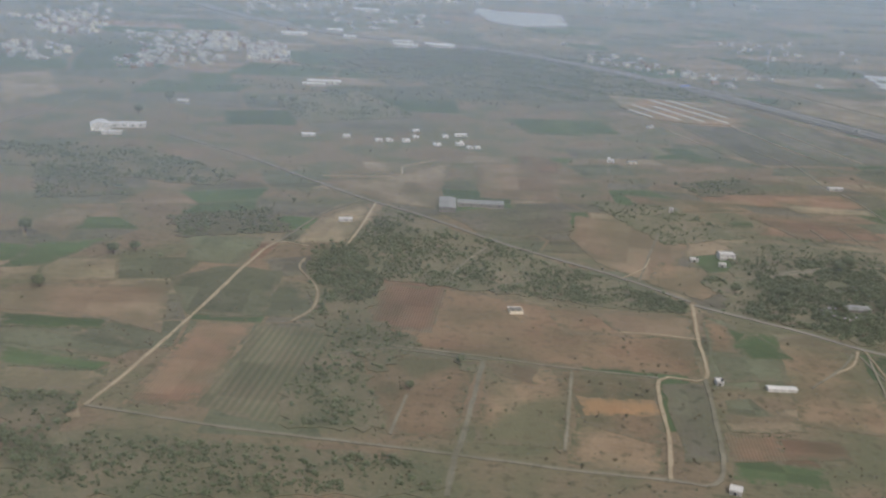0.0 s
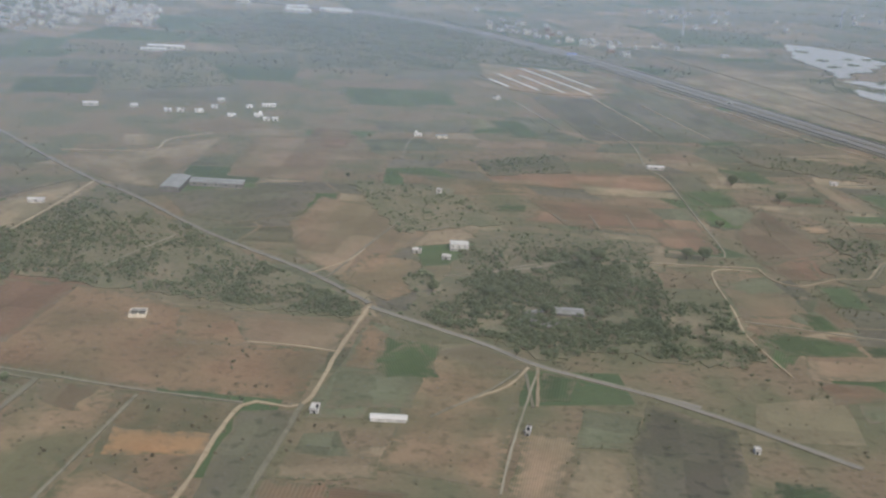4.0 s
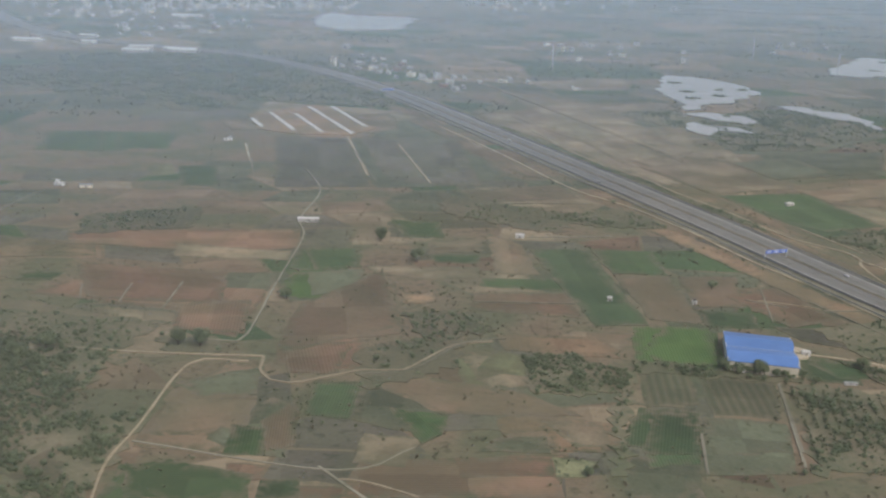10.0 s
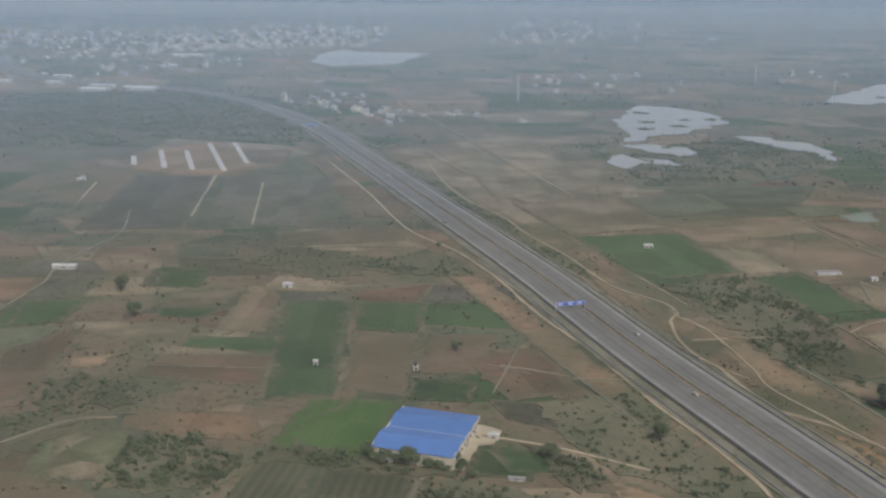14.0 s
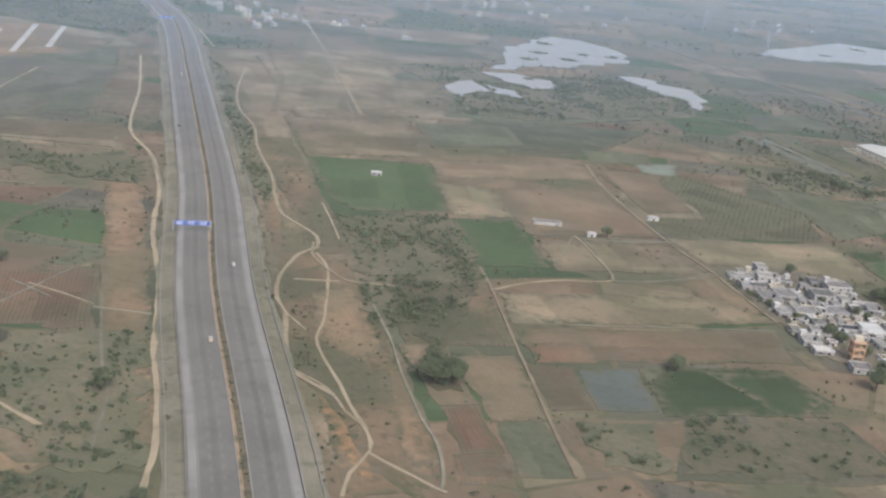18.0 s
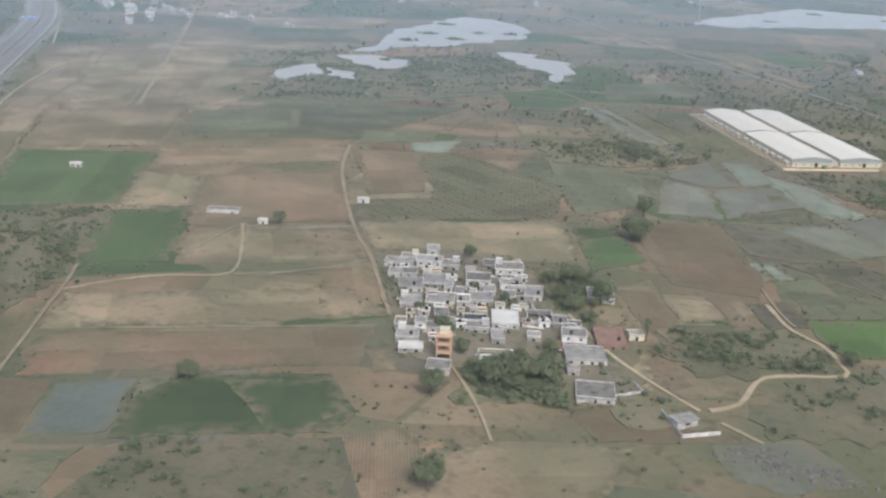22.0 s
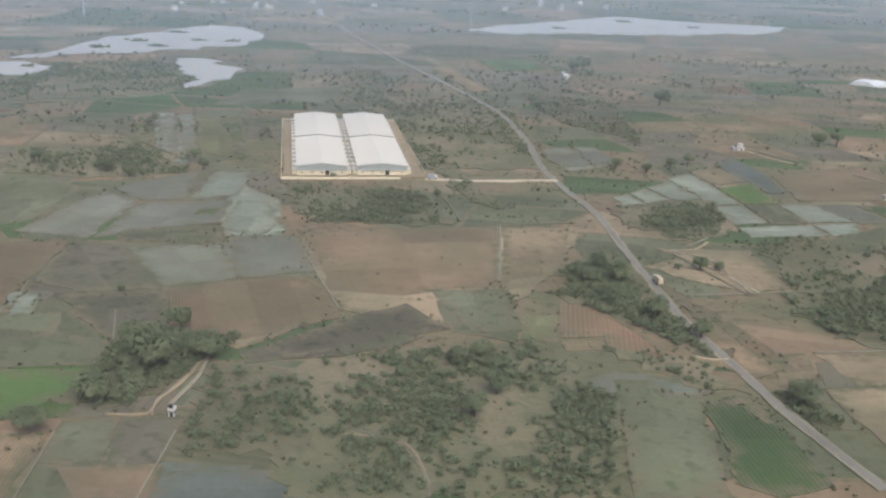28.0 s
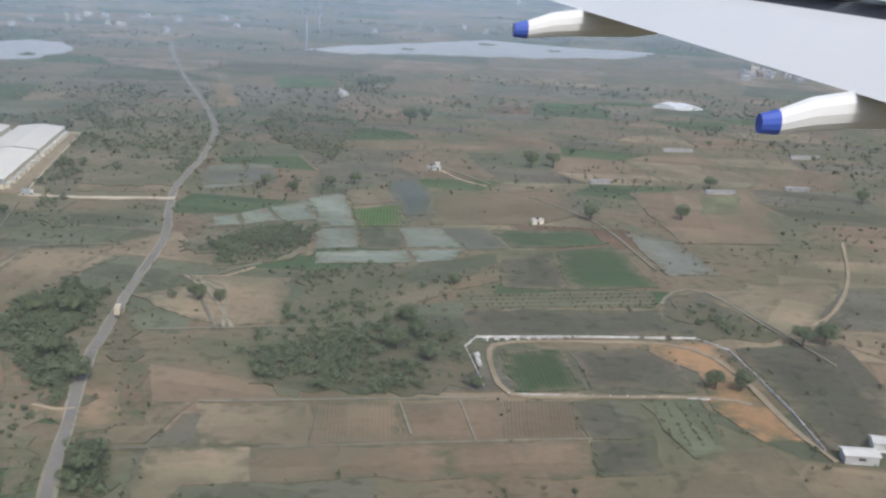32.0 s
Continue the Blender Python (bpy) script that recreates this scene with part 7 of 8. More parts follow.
shed((145.3, 379.2), (151, 383.5), 1.5, 0.7, 0.2, "grey_wall", "zinc_roof", "low grey pen beside the poultry shed", group="poultry pens")
shed((147, 385.6), (154.7, 389.6), 1.5, 0.7, 0.2, "grey_wall", "zinc_roof", "low grey pen beside the poultry shed", group="poultry pens")
shed((153.7, 375.6), (160, 379.2), 2, 0.7, 0.2, "grey_wall", "zinc_roof", "low grey pen beside the poultry shed", group="poultry pens")


# ---- plots laid out with concrete lanes ----
for a, b in (((157.4, 906.9), (186.5, 842)), ((176, 907.5), (206.2, 839.1)), ((179.4, 943.8), (227.1, 838.7)), ((196.6, 949.3), (232.3, 868.6)), ((149.5, 879.2), (163.7, 848.5))):
    tagged(strip("plot_lane", [Vector(a).lerp(Vector(b), k / 6) for k in range(7)], 1.7, -1.7, "slab", 0.9, 0.2), "pale concrete lane of an empty housing plot", "lane", "plot lanes", "structure")
tagged(sheet("plot_ground", [(143.2, 894.7), (183.7, 956.6), (241.9, 864.7), (228.2, 832.7), (191.6, 828.6), (161.8, 841.4)], "A", 10, 2, 0.6), "levelled orange earth of the housing plots", "bare ground", kind="structure")

# ---- far town ----
FAR = []


def town(n, poly, low, high, seed):
    """Distant houses and blocks of flats: each a box with a parapet, a stair head and rows of dark windows."""
    g = random.Random(seed)
    p = [Vector(q) for q in poly]
    for _ in range(n):
        u, v = g.random(), g.random()
        q = p[0].lerp(p[1], u).lerp(p[3].lerp(p[2], u), v)
        FAR.append((q, g.uniform(3.5, 8), g.uniform(3.5, 7), g.uniform(low, high) * (1.0 if g.random() < 0.8 else 1.5), g.uniform(-0.5, 0.6), g.random()))


town(130, [(-317.7, 926.8), (-233.3, 1020.1), (-274.1, 1288.2), (-396.2, 1246.9)], 1.6, 3.2, 3)
town(40, [(-214, 1038.4), (-185.1, 1076), (-214.5, 1224.4), (-234.1, 1183.1)], 2, 4, 4)
town(40, [(-464.1, 1171.1), (-407.1, 1174), (-487.8, 1476.4), (-574.2, 1408.7)], 2, 5, 5)
town(30, [(-423.1, 957.9), (-371.4, 962), (-416.8, 1108.9), (-472.1, 1050.6)], 2, 4.5, 6)
town(30, [(-206.1, 1063.7), (-179.6, 1129.4), (-217.4, 1221.9), (-305.9, 1194.2)], 2, 5, 7)
town(200, [(-236.4, 1882.6), (69.2, 2065.9), (9.9, 2722.5), (-381.9, 2257.6)], 2.5, 6, 8)
town(120, [(-576.5, 1923), (-292.6, 1970.3), (-452.7, 2571.6), (-768.3, 2327)], 2.5, 6, 9)
town(5, [(-124.5, 1614), (46.7, 1518.3), (-28.9, 1851.5), (-172.9, 1758.3)], 2, 4, 10)
town(6, [(267.2, 1146.7), (395, 1014), (402, 1115.7), (286.2, 1245.7)], 2, 3, 11)
town(4, [(267.6, 1051.3), (299.5, 1166.9), (204, 1347), (145.3, 1218.5)], 3, 6, 12)
town(18, [(1040.2, 1324.4), (1099.4, 1345.6), (1112, 1467.5), (1058.9, 1453)], 2, 4, 13)
town(10, [(384.1, 1398.5), (583.2, 1362.8), (606.7, 1643.1), (393.7, 1583.5)], 3, 6, 14)
town(24, [(448.2, 2312.1), (735.4, 2464.5), (625.6, 3298.2), (379.3, 2776.1)], 4, 8, 15)
town(150, [(-235.2, 1806), (-78.8, 1912.5), (-177.6, 2788.9), (-449.8, 2571.7)], 3, 7, 40)
town(60, [(-87.3, 2099), (16.3, 2176.5), (-21.4, 2754.9), (-169.4, 2733.2)], 3, 7, 41)
town(80, [(256.9, 2243.6), (430.4, 2193.2), (512.1, 3194.6), (278.5, 3591.4)], 3, 7, 42)
town(60, [(-520.6, 1636.5), (-453.3, 1794.8), (-476.1, 2177.7), (-722.2, 2063.1)], 2.5, 5, 43)
town(30, [(-287.5, 1143.3), (-223.1, 1144.8), (-262.8, 1256.8), (-328.8, 1244.4)], 2, 4, 44)
town(34, [(-192.4, 1038.1), (-167.6, 1070), (-212.1, 1177), (-236.9, 1149.4)], 2, 4.5, 45)
town(60, [(-309.4, 1538.3), (-163.4, 1871.7), (-228.7, 2070.2), (-435.1, 1864.7)], 2.5, 5, 46)
town(24, [(-222.6, 1321.2), (-4.1, 1345.5), (-11.6, 1732.9), (-246.8, 1726.1)], 2, 5, 47)
town(26, [(300.3, 1035.2), (304.2, 1121.8), (124.7, 1457.6), (186.5, 1189.8)], 2, 4, 48)
town(40, [(-459.2, 1175.2), (-412.6, 1190.9), (-534.9, 1547.1), (-581.3, 1314.5)], 2.5, 5, 49)

tints = ("white_wall", "cream_wall", "grey_wall", "brick_wall")
built = {m: [] for m in (*tints, "pane_glass", "concrete")}
for q, w, d, h, ang, tint in FAR:
    m = at(q, ang)
    mat = tints[0 if tint < 0.42 else 1 if tint < 0.6 else 2 if tint < 0.88 else 3]

    def add_box(lo, hi, key):
        c = [m @ Vector((x, y, z)) for z in (lo[2], hi[2]) for x, y in ((lo[0], lo[1]), (hi[0], lo[1]), (hi[0], hi[1]), (lo[0], hi[1]))]
        for f in ((0, 1, 5, 4), (1, 2, 6, 5), (2, 3, 7, 6), (3, 0, 4, 7), (4, 5, 6, 7)):
            built[key] += [c[i] for i in f]
    add_box((-w / 2, -d / 2, 0), (w / 2, d / 2, h), mat)
    add_box((-w / 2 + 0.3, -d / 2 + 0.3, h), (w / 2 - 0.3, d / 2 - 0.3, h + 0.05), "concrete")
    add_box((-w / 2, d / 2 - 2.2, h), (-w / 2 + 1.6, d / 2, h + 0.9), mat)
    for f in range(max(1, int(h / 2.2))):
        for k in range(3):
            x = -w / 2 + w * (k + 0.5) / 3
            add_box((x - 0.5, -d / 2 - 0.05, f * 2.2 + 0.8), (x + 0.5, -d / 2, f * 2.2 + 1.7), "pane_glass")
for key, co in built.items():
    if co:
        tagged(new("town_buildings", quads_mesh("town_buildings", np.array([tuple(c) for c in co]), key)), "distant town of pale houses and low apartment blocks", "town", kind="stuff")


def far_block(p, floors):
    b = flat_house(p, 0.3, 4.6, 4.6, floors, "white_wall", "concrete", floors + int(p[0]), "distant apartment blocks")
    tagged(b, "pale apartment block standing far off", "apartment block")


far_block((396.0, 1424.4), 3)
far_block((422.3, 1463.5), 4)
far_block((466.8, 1439.4), 3)
far_block((796.2, 1651.1), 3)
far_block((751.2, 1598.9), 4)
far_block((696.8, 1554.9), 3)
far_block((724.3, 1634.3), 5)
far_block((763.3, 1700.4), 3)
far_block((422.6, 1354.4), 4)
far_block((194.9, 1269.0), 3)

for p in ((705, 1319.2), (656.2, 1500.6), (386.4, 1261.6)):
    ms = empty("mast", at(p, 0.2), "thin steel lattice mast standing far off", "mast", "distant masts")
    for x, y in ((-0.5, -0.5), (0.5, -0.5), (0.5, 0.5), (-0.5, 0.5)):
        part("leg", mesh_of("leg", [(x * (1 if z == 0 else 0.3) + a, y * (1 if z == 0 else 0.3) + b, z) for z in (0, 26) for a, b in ((-0.1, -0.1), (0.1, -0.1), (0.1, 0.1), (-0.1, 0.1))],
                            [(0, 1, 5, 4), (1, 2, 6, 5), (2, 3, 7, 6), (3, 0, 4, 7), (4, 5, 6, 7)], "steel"), ms)
    for k in range(8):
        r, z = 0.5 - 0.35 * k / 8, 3.2 * k + 1
        part("brace", box_mesh("brace", [((-r, -r, z), (r, r, z + 0.12))], "steel"), ms)


# ---- aircraft wing, aloft where the flight ends ----
ROOT, SPAN, FORE = Vector((973.59, 533.71, 77.52)), Vector((-1.74, 4.79, 0.13)), Vector((0.873, 0.488, 0.0))
plain("wing_paint", (0.62, 0.62, 0.595), 0.35, vary=0.04, scale=0.5)
plain("wing_shade", (0.1, 0.105, 0.115), 0.6, vary=0.05)
plain("fairing_blue", (0.05, 0.09, 0.36), 0.4, vary=0.05)
wing = tagged(new("aircraft_wing"), "white aircraft wing aloft with flap lowered and blue-tipped fairings", "aircraft wing")
wing.location = ROOT
FREE = SPAN / SPAN.length


def wing_part(name, profile, s0, s1, mat, taper=0.16, label=""):
    """A piece of the wing between two stations of the span, with its profile given ahead of and above the trailing edge."""
    n, verts = len(profile), []
    for s in (s0, s1):
        k = 1 - taper * s
        verts += [SPAN * s + FORE * (a * k) + Vector((0, 0, h * k)) for a, h in profile]
    faces = [tuple(range(n)), tuple(range(2 * n - 1, n - 1, -1))] + [((i + 1) % n, i, n + i, n + (i + 1) % n) for i in range(n)]
    return part(name, mesh_of(name, verts, faces, mat), wing, label)


wing_part("flap", [(0, 0), (0.3, 0.09), (0.7, 0.2), (0.95, 0.24), (1.02, 0.2), (1.0, 0.12), (0.5, 0.05)], -0.35, 1.12, "wing_paint")
wing_part("aileron", [(0.05, 0.12), (0.5, 0.24), (0.95, 0.3), (0.95, 0.16), (0.5, 0.14)], 1.14, 2.5, "wing_paint")
# solid filler whose dark colour stands in for shade inside the flap gap
wing_part("slot", [(0.96, 0.18), (1.16, 0.3), (1.3, 0.3), (1.3, 0.12), (1.05, 0.1)], -0.35, 1.12, "wing_shade", label="dark piece coloured as the shaded gap behind the wing box")
wing_part("wing_box", [(1.3, 0.12), (1.3, 0.36), (2.2, 0.5), (3.2, 0.5), (3.7, 0.36), (3.6, 0.22), (2.4, 0.02)], -0.35, 2.5, "wing_paint")
for k in range(4):
    wing_part("spoiler", [(1.06, 0.34), (1.1, 0.37), (1.85, 0.47), (1.85, 0.44)], -0.33 + k * 0.37, 0.02 + k * 0.37, "wing_paint")
for s, k in ((0.05, 1.0), (0.89, 1.32), (1.75, 1.3)):
    base, rings = SPAN * s, []
    for da, z, r in ((-0.45, -0.135, 0.042), (-0.36, -0.13, 0.056), (-0.2, -0.095, 0.074), (0.0, -0.078, 0.084), (0.35, -0.08, 0.08), (0.75, -0.06, 0.05)):
        rings.append([base + FORE * (da * k) + FREE * (r * 0.8 * k * math.cos(q * 0.5236)) + Vector((0, 0, (z + r * math.sin(q * 0.5236)) * k)) for q in range(12)])

    def skin(name, lo, hi, mat, label=""):
        verts = [v for ring_ in rings[lo:hi + 1] for v in ring_]
        m_ = hi - lo + 1
        faces = [(12 * i + q, 12 * i + (q + 1) % 12, 12 * i + 12 + (q + 1) % 12, 12 * i + 12 + q) for i in range(m_ - 1) for q in range(12)]
        faces += [tuple(range(11, -1, -1)), tuple(12 * (m_ - 1) + q for q in range(12))]
        return part(name, mesh_of(name, verts, faces, mat), wing, label)
    fairing = skin("flap_fairing", 1, 5, "wing_paint")
    tip = skin("fairing_tip", 0, 1, "fairing_blue", "blue fairing tip")
    tip.parent = fairing

# ---- vegetation ----
rng = np.random.default_rng(7)


def value_noise(x, y, cell, seed):
    g = np.random.default_rng(seed).random((256, 256))
    u, v = x / cell + 128, y / cell + 64
    i, j = np.floor(u).astype(int), np.floor(v).astype(int)
    a, b = u - i, v - j
    a, b = a * a * (3 - 2 * a), b * b * (3 - 2 * b)
    s = lambda p, q: g[p % 256, q % 256]
    return (s(i, j) * (1 - a) + s(i + 1, j) * a) * (1 - b) + (s(i, j + 1) * (1 - a) + s(i + 1, j + 1) * a) * b


def leaf_cloud(n, r, height, leaf, seed, lobes=4):
    """Leaf sprays (loose quads) round a few lobes: an uneven crown with gaps, from the ground or from height's foot upward."""
    g = np.random.default_rng(seed)
    mid = np.c_[g.uniform(-0.5, 0.5, (lobes, 2)) * r, g.uniform(0.35, 0.7, lobes) * height]
    rad = g.uniform(0.4, 0.65, lobes)
    k = g.integers(0, lobes, n)
    d = g.normal(size=(n, 3))
    d /= np.linalg.norm(d, axis=1)[:, None]
    c = mid[k] + d * np.c_[rad[k] * r, rad[k] * r, rad[k] * height * 0.6] * g.uniform(0.7, 1.05, n)[:, None]
    c[:, 2] = np.maximum(c[:, 2], 0.1 * height)
    d = d + np.array((0, 0, 0.8))
    d /= np.linalg.norm(d, axis=1)[:, None]
    u = np.cross(d, g.normal(size=(n, 3)))
    u /= np.linalg.norm(u, axis=1)[:, None]
    v = np.cross(d, u)
    u, v = u * leaf * g.uniform(0.6, 1.2, n)[:, None], v * leaf * g.uniform(0.4, 0.9, n)[:, None]
    return np.stack([c - u, c + u * 0.5 - v * 1.3, c + u * 0.6 + v * 1.3], 1).reshape(-1, 3)


def plant_stuff(name, xs, ys, size, mat, seed, leaves, label, leaf=0.27):
    """Many bushes as one mesh: a few kinds of bush, each turned and sized at every place."""
    g = np.random.default_rng(seed)
    kinds = [leaf_cloud(leaves, 0.62, 0.95, leaf, seed * 10 + q, 4) for q in range(5)]
    pick, out = g.integers(0, 5, len(xs)), []
    for q, base in enumerate(kinds):
        m = pick == q
        if not m.any():
            continue
        a, s = g.uniform(0, 6.28, m.sum()), size[m]
        c, n = np.cos(a) * s, np.sin(a) * s
        x = base[None, :, 0] * c[:, None] - base[None, :, 1] * n[:, None] + xs[m][:, None]
        y = base[None, :, 0] * n[:, None] + base[None, :, 1] * c[:, None] + ys[m][:, None]
        z = base[None, :, 2] * (s * g.uniform(0.7, 1.1, len(s)))[:, None] + 0.1 + 0 * x
        out.append(np.stack([x, y, z], -1).reshape(-1, 3))
    return tagged(new(name, quads_mesh(name, np.concatenate(out), mat, 3)), label, "bushes", kind="stuff")


def cover_at(x, y):
    i, j = np.clip((x - GX).astype(int), 0, GW - 1), np.clip((y - GY).astype(int), 0, GH - 1)
    return COVER[j, i]


# chance of a shrub on each kind of ground, wild land first
CHANCE = np.zeros(64)
CHANCE[0] = 0.7
for kind, c in zip(KINDS, (0.01, 0.02, 0.06, 0.18, 0.0, 0.01, 0.0, 0.08, 0.1, 0.0, 0.03, 0.0, 0.0, 0.01, 0.4, 0.05)):
    CHANCE[KINDS.index(kind) + 1] = c
n = 260000
sx, sy = rng.uniform(-420, 1430, n), rng.uniform(130, 1500, n)
clump = value_noise(sx, sy, 26, 1) * 0.6 + value_noise(sx, sy, 7, 2) * 0.5
near = 1.0 / (1.0 + np.maximum(0, (sy - 0.55 * sx - 380) / 170))
keep = rng.random(n) < CHANCE[cover_at(sx, sy)] * np.clip((clump - 0.4) * 3.0, 0.02, 1) * near
sx, sy = sx[keep], sy[keep]
ss = (0.36 + 0.65 * rng.random(len(sx)) ** 1.6) * (1 + 0.7 * value_noise(sx, sy, 60, 3))
green = value_noise(sx, sy, 45, 5) + rng.uniform(-0.3, 0.3, len(sx)) > 0.52
plant_stuff("scrub", sx[green], sy[green], ss[green], "bush", 11, 10, "scattered dusty green scrub bushes on the dry land", 0.34)
plant_stuff("dry_scrub", sx[~green], sy[~green], ss[~green], "dry_bush", 12, 9, "scattered grey-brown dry scrub bushes", 0.34)
mi = np.repeat([(p.x, p.y) for p in AXIS if p.y < 1100], 7, axis=0)
mi = mi + rng.uniform(-4, 4, (len(mi), 1)) * np.array([(-0.42, 0.91)]) + rng.normal(0, 0.25, mi.shape)
md = plant_stuff("median_shrubs", mi[:, 0], mi[:, 1], rng.uniform(0.45, 0.8, len(mi)), "bush", 29, 10, "low green shrubs planted along the highway median")
md.location.z = 1.2
THICKET = []


def thicket(density, size, *poly):
    spot = mark(poly, None)
    if spot is None:
        return
    xs, ys = spot
    take = (rng.random(len(xs)) < 3.6 * density * np.clip(value_noise(xs, ys, 15, 8) * 2.6 + value_noise(xs, ys, 5, 9) * 1.6 - 1.35, 0.04, 2.0)) & (cover_at(xs, ys) != 30)
    xs, ys = xs[take] + rng.uniform(-0.5, 0.5, take.sum()), ys[take] + rng.uniform(-0.5, 0.5, take.sum())
    tagged(sheet("grove_floor", list(poly), "grove_floor", 3.0, 2.6, 0.25 + 0.0005 * len(THICKET)), "weedy green ground under shrubs", "undergrowth", kind="structure")
    THICKET.append((xs, ys, (0.45 + 1.1 * rng.random(len(xs)) ** 1.8) * size * 1.12))


EDGE = []
for co in OUTLINE:
    if co[0].y - 0.55 * co[0].x <= 850:
        for a, b in zip(co, co[1:] + co[:1]):
            q = rng.random(max(1, int((b - a).length * 0.8)))
            full = value_noise(np.array([a.x]), np.array([a.y]), 18, 31)[0]
            for u in q[: int(len(q) * max(0.0, full * 1.4 - 0.6))]:
                EDGE.append((a.x + (b.x - a.x) * u, a.y + (b.y - a.y) * u))
ex, ey = np.array(EDGE).T + rng.normal(0, 0.5, (2, len(EDGE)))
away = cover_at(ex, ey) != 30
plant_stuff("hedge_bushes", ex[away], ey[away], rng.uniform(0.4, 1.0, away.sum()), "bush", 17, 12, "uneven dusty bushes along the field banks", 0.32)
wide = rng.uniform((-1500, 850), (1900, 3400), (150000, 2))
wide = wide[(cover_at(wide[:, 0], wide[:, 1]) == 0) & (value_noise(wide[:, 0] * 0.45, wide[:, 1], 60, 41) + 0.35 * value_noise(wide[:, 0], wide[:, 1], 25, 42) > 0.76)]
plant_stuff("far_woods", wide[:, 0], wide[:, 1], 1.3 + 2.0 * rng.random(len(wide)) ** 2, "bush", 19, 8, "far belts of dull green woodland and groves", 0.33)
thicket(0.10, 1.3, (-44.6, 512.6), (-26, 494.3), (88.8, 381), (83.6, 373.7), (-8.8, 388.5), (-45.2, 396.6), (-61, 347.5), (-73.1, 406.7), (-55.8, 434.7))
thicket(0.08, 1.6, (100.9, 380), (134.5, 431.1), (148.8, 451.9), (183.3, 458.7), (203.7, 416.6), (221.1, 391), (217.6, 351.4), (168.3, 358.4), (130.6, 364.1))
thicket(0.09, 1.5, (792.3, 645.6), (813, 660.8), (848.4, 665.4), (859.9, 646.9), (861.7, 613.7), (810.8, 599.6))
thicket(0.07, 1.5, (779.4, 641.8), (792.3, 645.6), (811.1, 615), (789.3, 608.8))
thicket(0.12, 1.7, (839.7, 723.5), (850.9, 732), (875.3, 686.3), (871.6, 680.2), (853, 701.4))
thicket(0.07, 1.5, (738.8, 791), (786.5, 791.9), (805.5, 756.1), (762.7, 746.4))
thicket(0.10, 1.6, (850.5, 792), (883.2, 810.9), (880.5, 781.8), (855, 773.1))
thicket(0.05, 1.5, (898.8, 742.7), (931.7, 774.7), (916.6, 692.1), (898.1, 707.7))
thicket(0.10, 1.6, (903.9, 712.6), (922.8, 740.6), (939.9, 731.7), (945.8, 705.7), (928.3, 697.3), (906, 695.4))
thicket(0.07, 1.4, (891.7, 765), (913.3, 778.5), (924, 757.9), (906.2, 734.7))
thicket(0.10, 1.8, (841.5, 723.4), (855.5, 732.8), (868, 717.4), (876.6, 683.1), (860.6, 697.8))
thicket(0.12, 1.8, (887.5, 661.5), (895, 663.8), (901.3, 650.7), (896, 649.1))
thicket(0.09, 1.6, (853, 793.6), (880.7, 812), (879.8, 776.6), (862.2, 769.7))
thicket(0.10, 1.8, (658, 641.3), (673.3, 642.1), (680.3, 620.1), (667.6, 619.6))
thicket(0.12, 2.0, (651.4, 567.6), (659.5, 580.9), (672.4, 574.1), (675.8, 558.4), (658.1, 557.6))
thicket(0.14, 2.2, (760.5, 650.8), (779, 657), (779.5, 645.6), (769, 618.6), (760.4, 628.7))
thicket(0.08, 1.5, (691.2, 593.8), (733.5, 607.3), (732.7, 592.9), (696.1, 589.7))
thicket(0.06, 1.5, (737.3, 594.3), (741.8, 595.7), (754.1, 567.2), (717.1, 556.3), (713.5, 572.1))
thicket(0.10, 1.5, (366.6, 465.6), (398.3, 461.4), (419.8, 459.4), (418.3, 454.1), (367, 454.9))
thicket(0.05, 1.6, (642.2, 888.6), (673.4, 820.5), (704.6, 790.6), (688, 773.9), (659.4, 814.2))
thicket(0.025, 2.2, (33, 1123.1), (66.4, 1262.6), (165, 1222.7), (248.7, 1029), (244, 966.5), (149.3, 965.3), (84.7, 1006.8))
thicket(0.04, 2.0, (-125.6, 1213.3), (66.9, 1286.8), (150.7, 1117.6), (117.8, 915.3), (-27.5, 959.6))
thicket(0.05, 1.8, (-290.7, 612), (-205, 620), (-132.8, 561.5), (-139.7, 532.8), (-267, 554.7))
thicket(0.06, 1.4, (-249.6, 559.4), (-203.4, 557.3), (-175.5, 505.5), (-222.5, 488.6))
thicket(0.05, 1.4, (-149.2, 472.6), (-102.1, 493.8), (-85.1, 456.3), (-134.7, 436.7))
thicket(0.10, 1.8, (-149.7, 270.7), (-125, 270), (-119.3, 234.9), (-130.5, 224.4))
thicket(0.08, 1.6, (-73.7, 431.2), (-56.6, 443.5), (-37.6, 390.6), (-43.5, 344.4), (-61, 347.5))
thicket(0.05, 1.4, (-64, 282), (-50.3, 326.6), (-40.6, 307.7), (-29.9, 259), (-58.3, 255.6))
thicket(0.06, 1.5, (493.1, 617.1), (511.1, 620.8), (531.8, 606.7), (538.2, 566.6), (518, 538.6), (504.8, 569.4))
thicket(0.05, 1.3, (349.4, 639.8), (388.1, 668.7), (405.7, 632.2), (375.2, 629.2))
thicket(0.06, 1.5, (409.8, 447.9), (425.6, 449.4), (451.4, 445.2), (454.4, 428.3), (428.5, 418.2))
thicket(0.06, 1.5, (331.7, 463.5), (352.5, 462.5), (367.7, 456.4), (359, 439.6), (333.6, 435.8))
thicket(0.06, 1.3, (985.6, 780.5), (997.1, 767), (1007.4, 755), (992.3, 748), (982.7, 761.9))
thicket(0.02, 1.3, (613.6, 630.3), (652.2, 643.9), (689.7, 590.5), (692.3, 568), (678.9, 561.6), (637.7, 574))
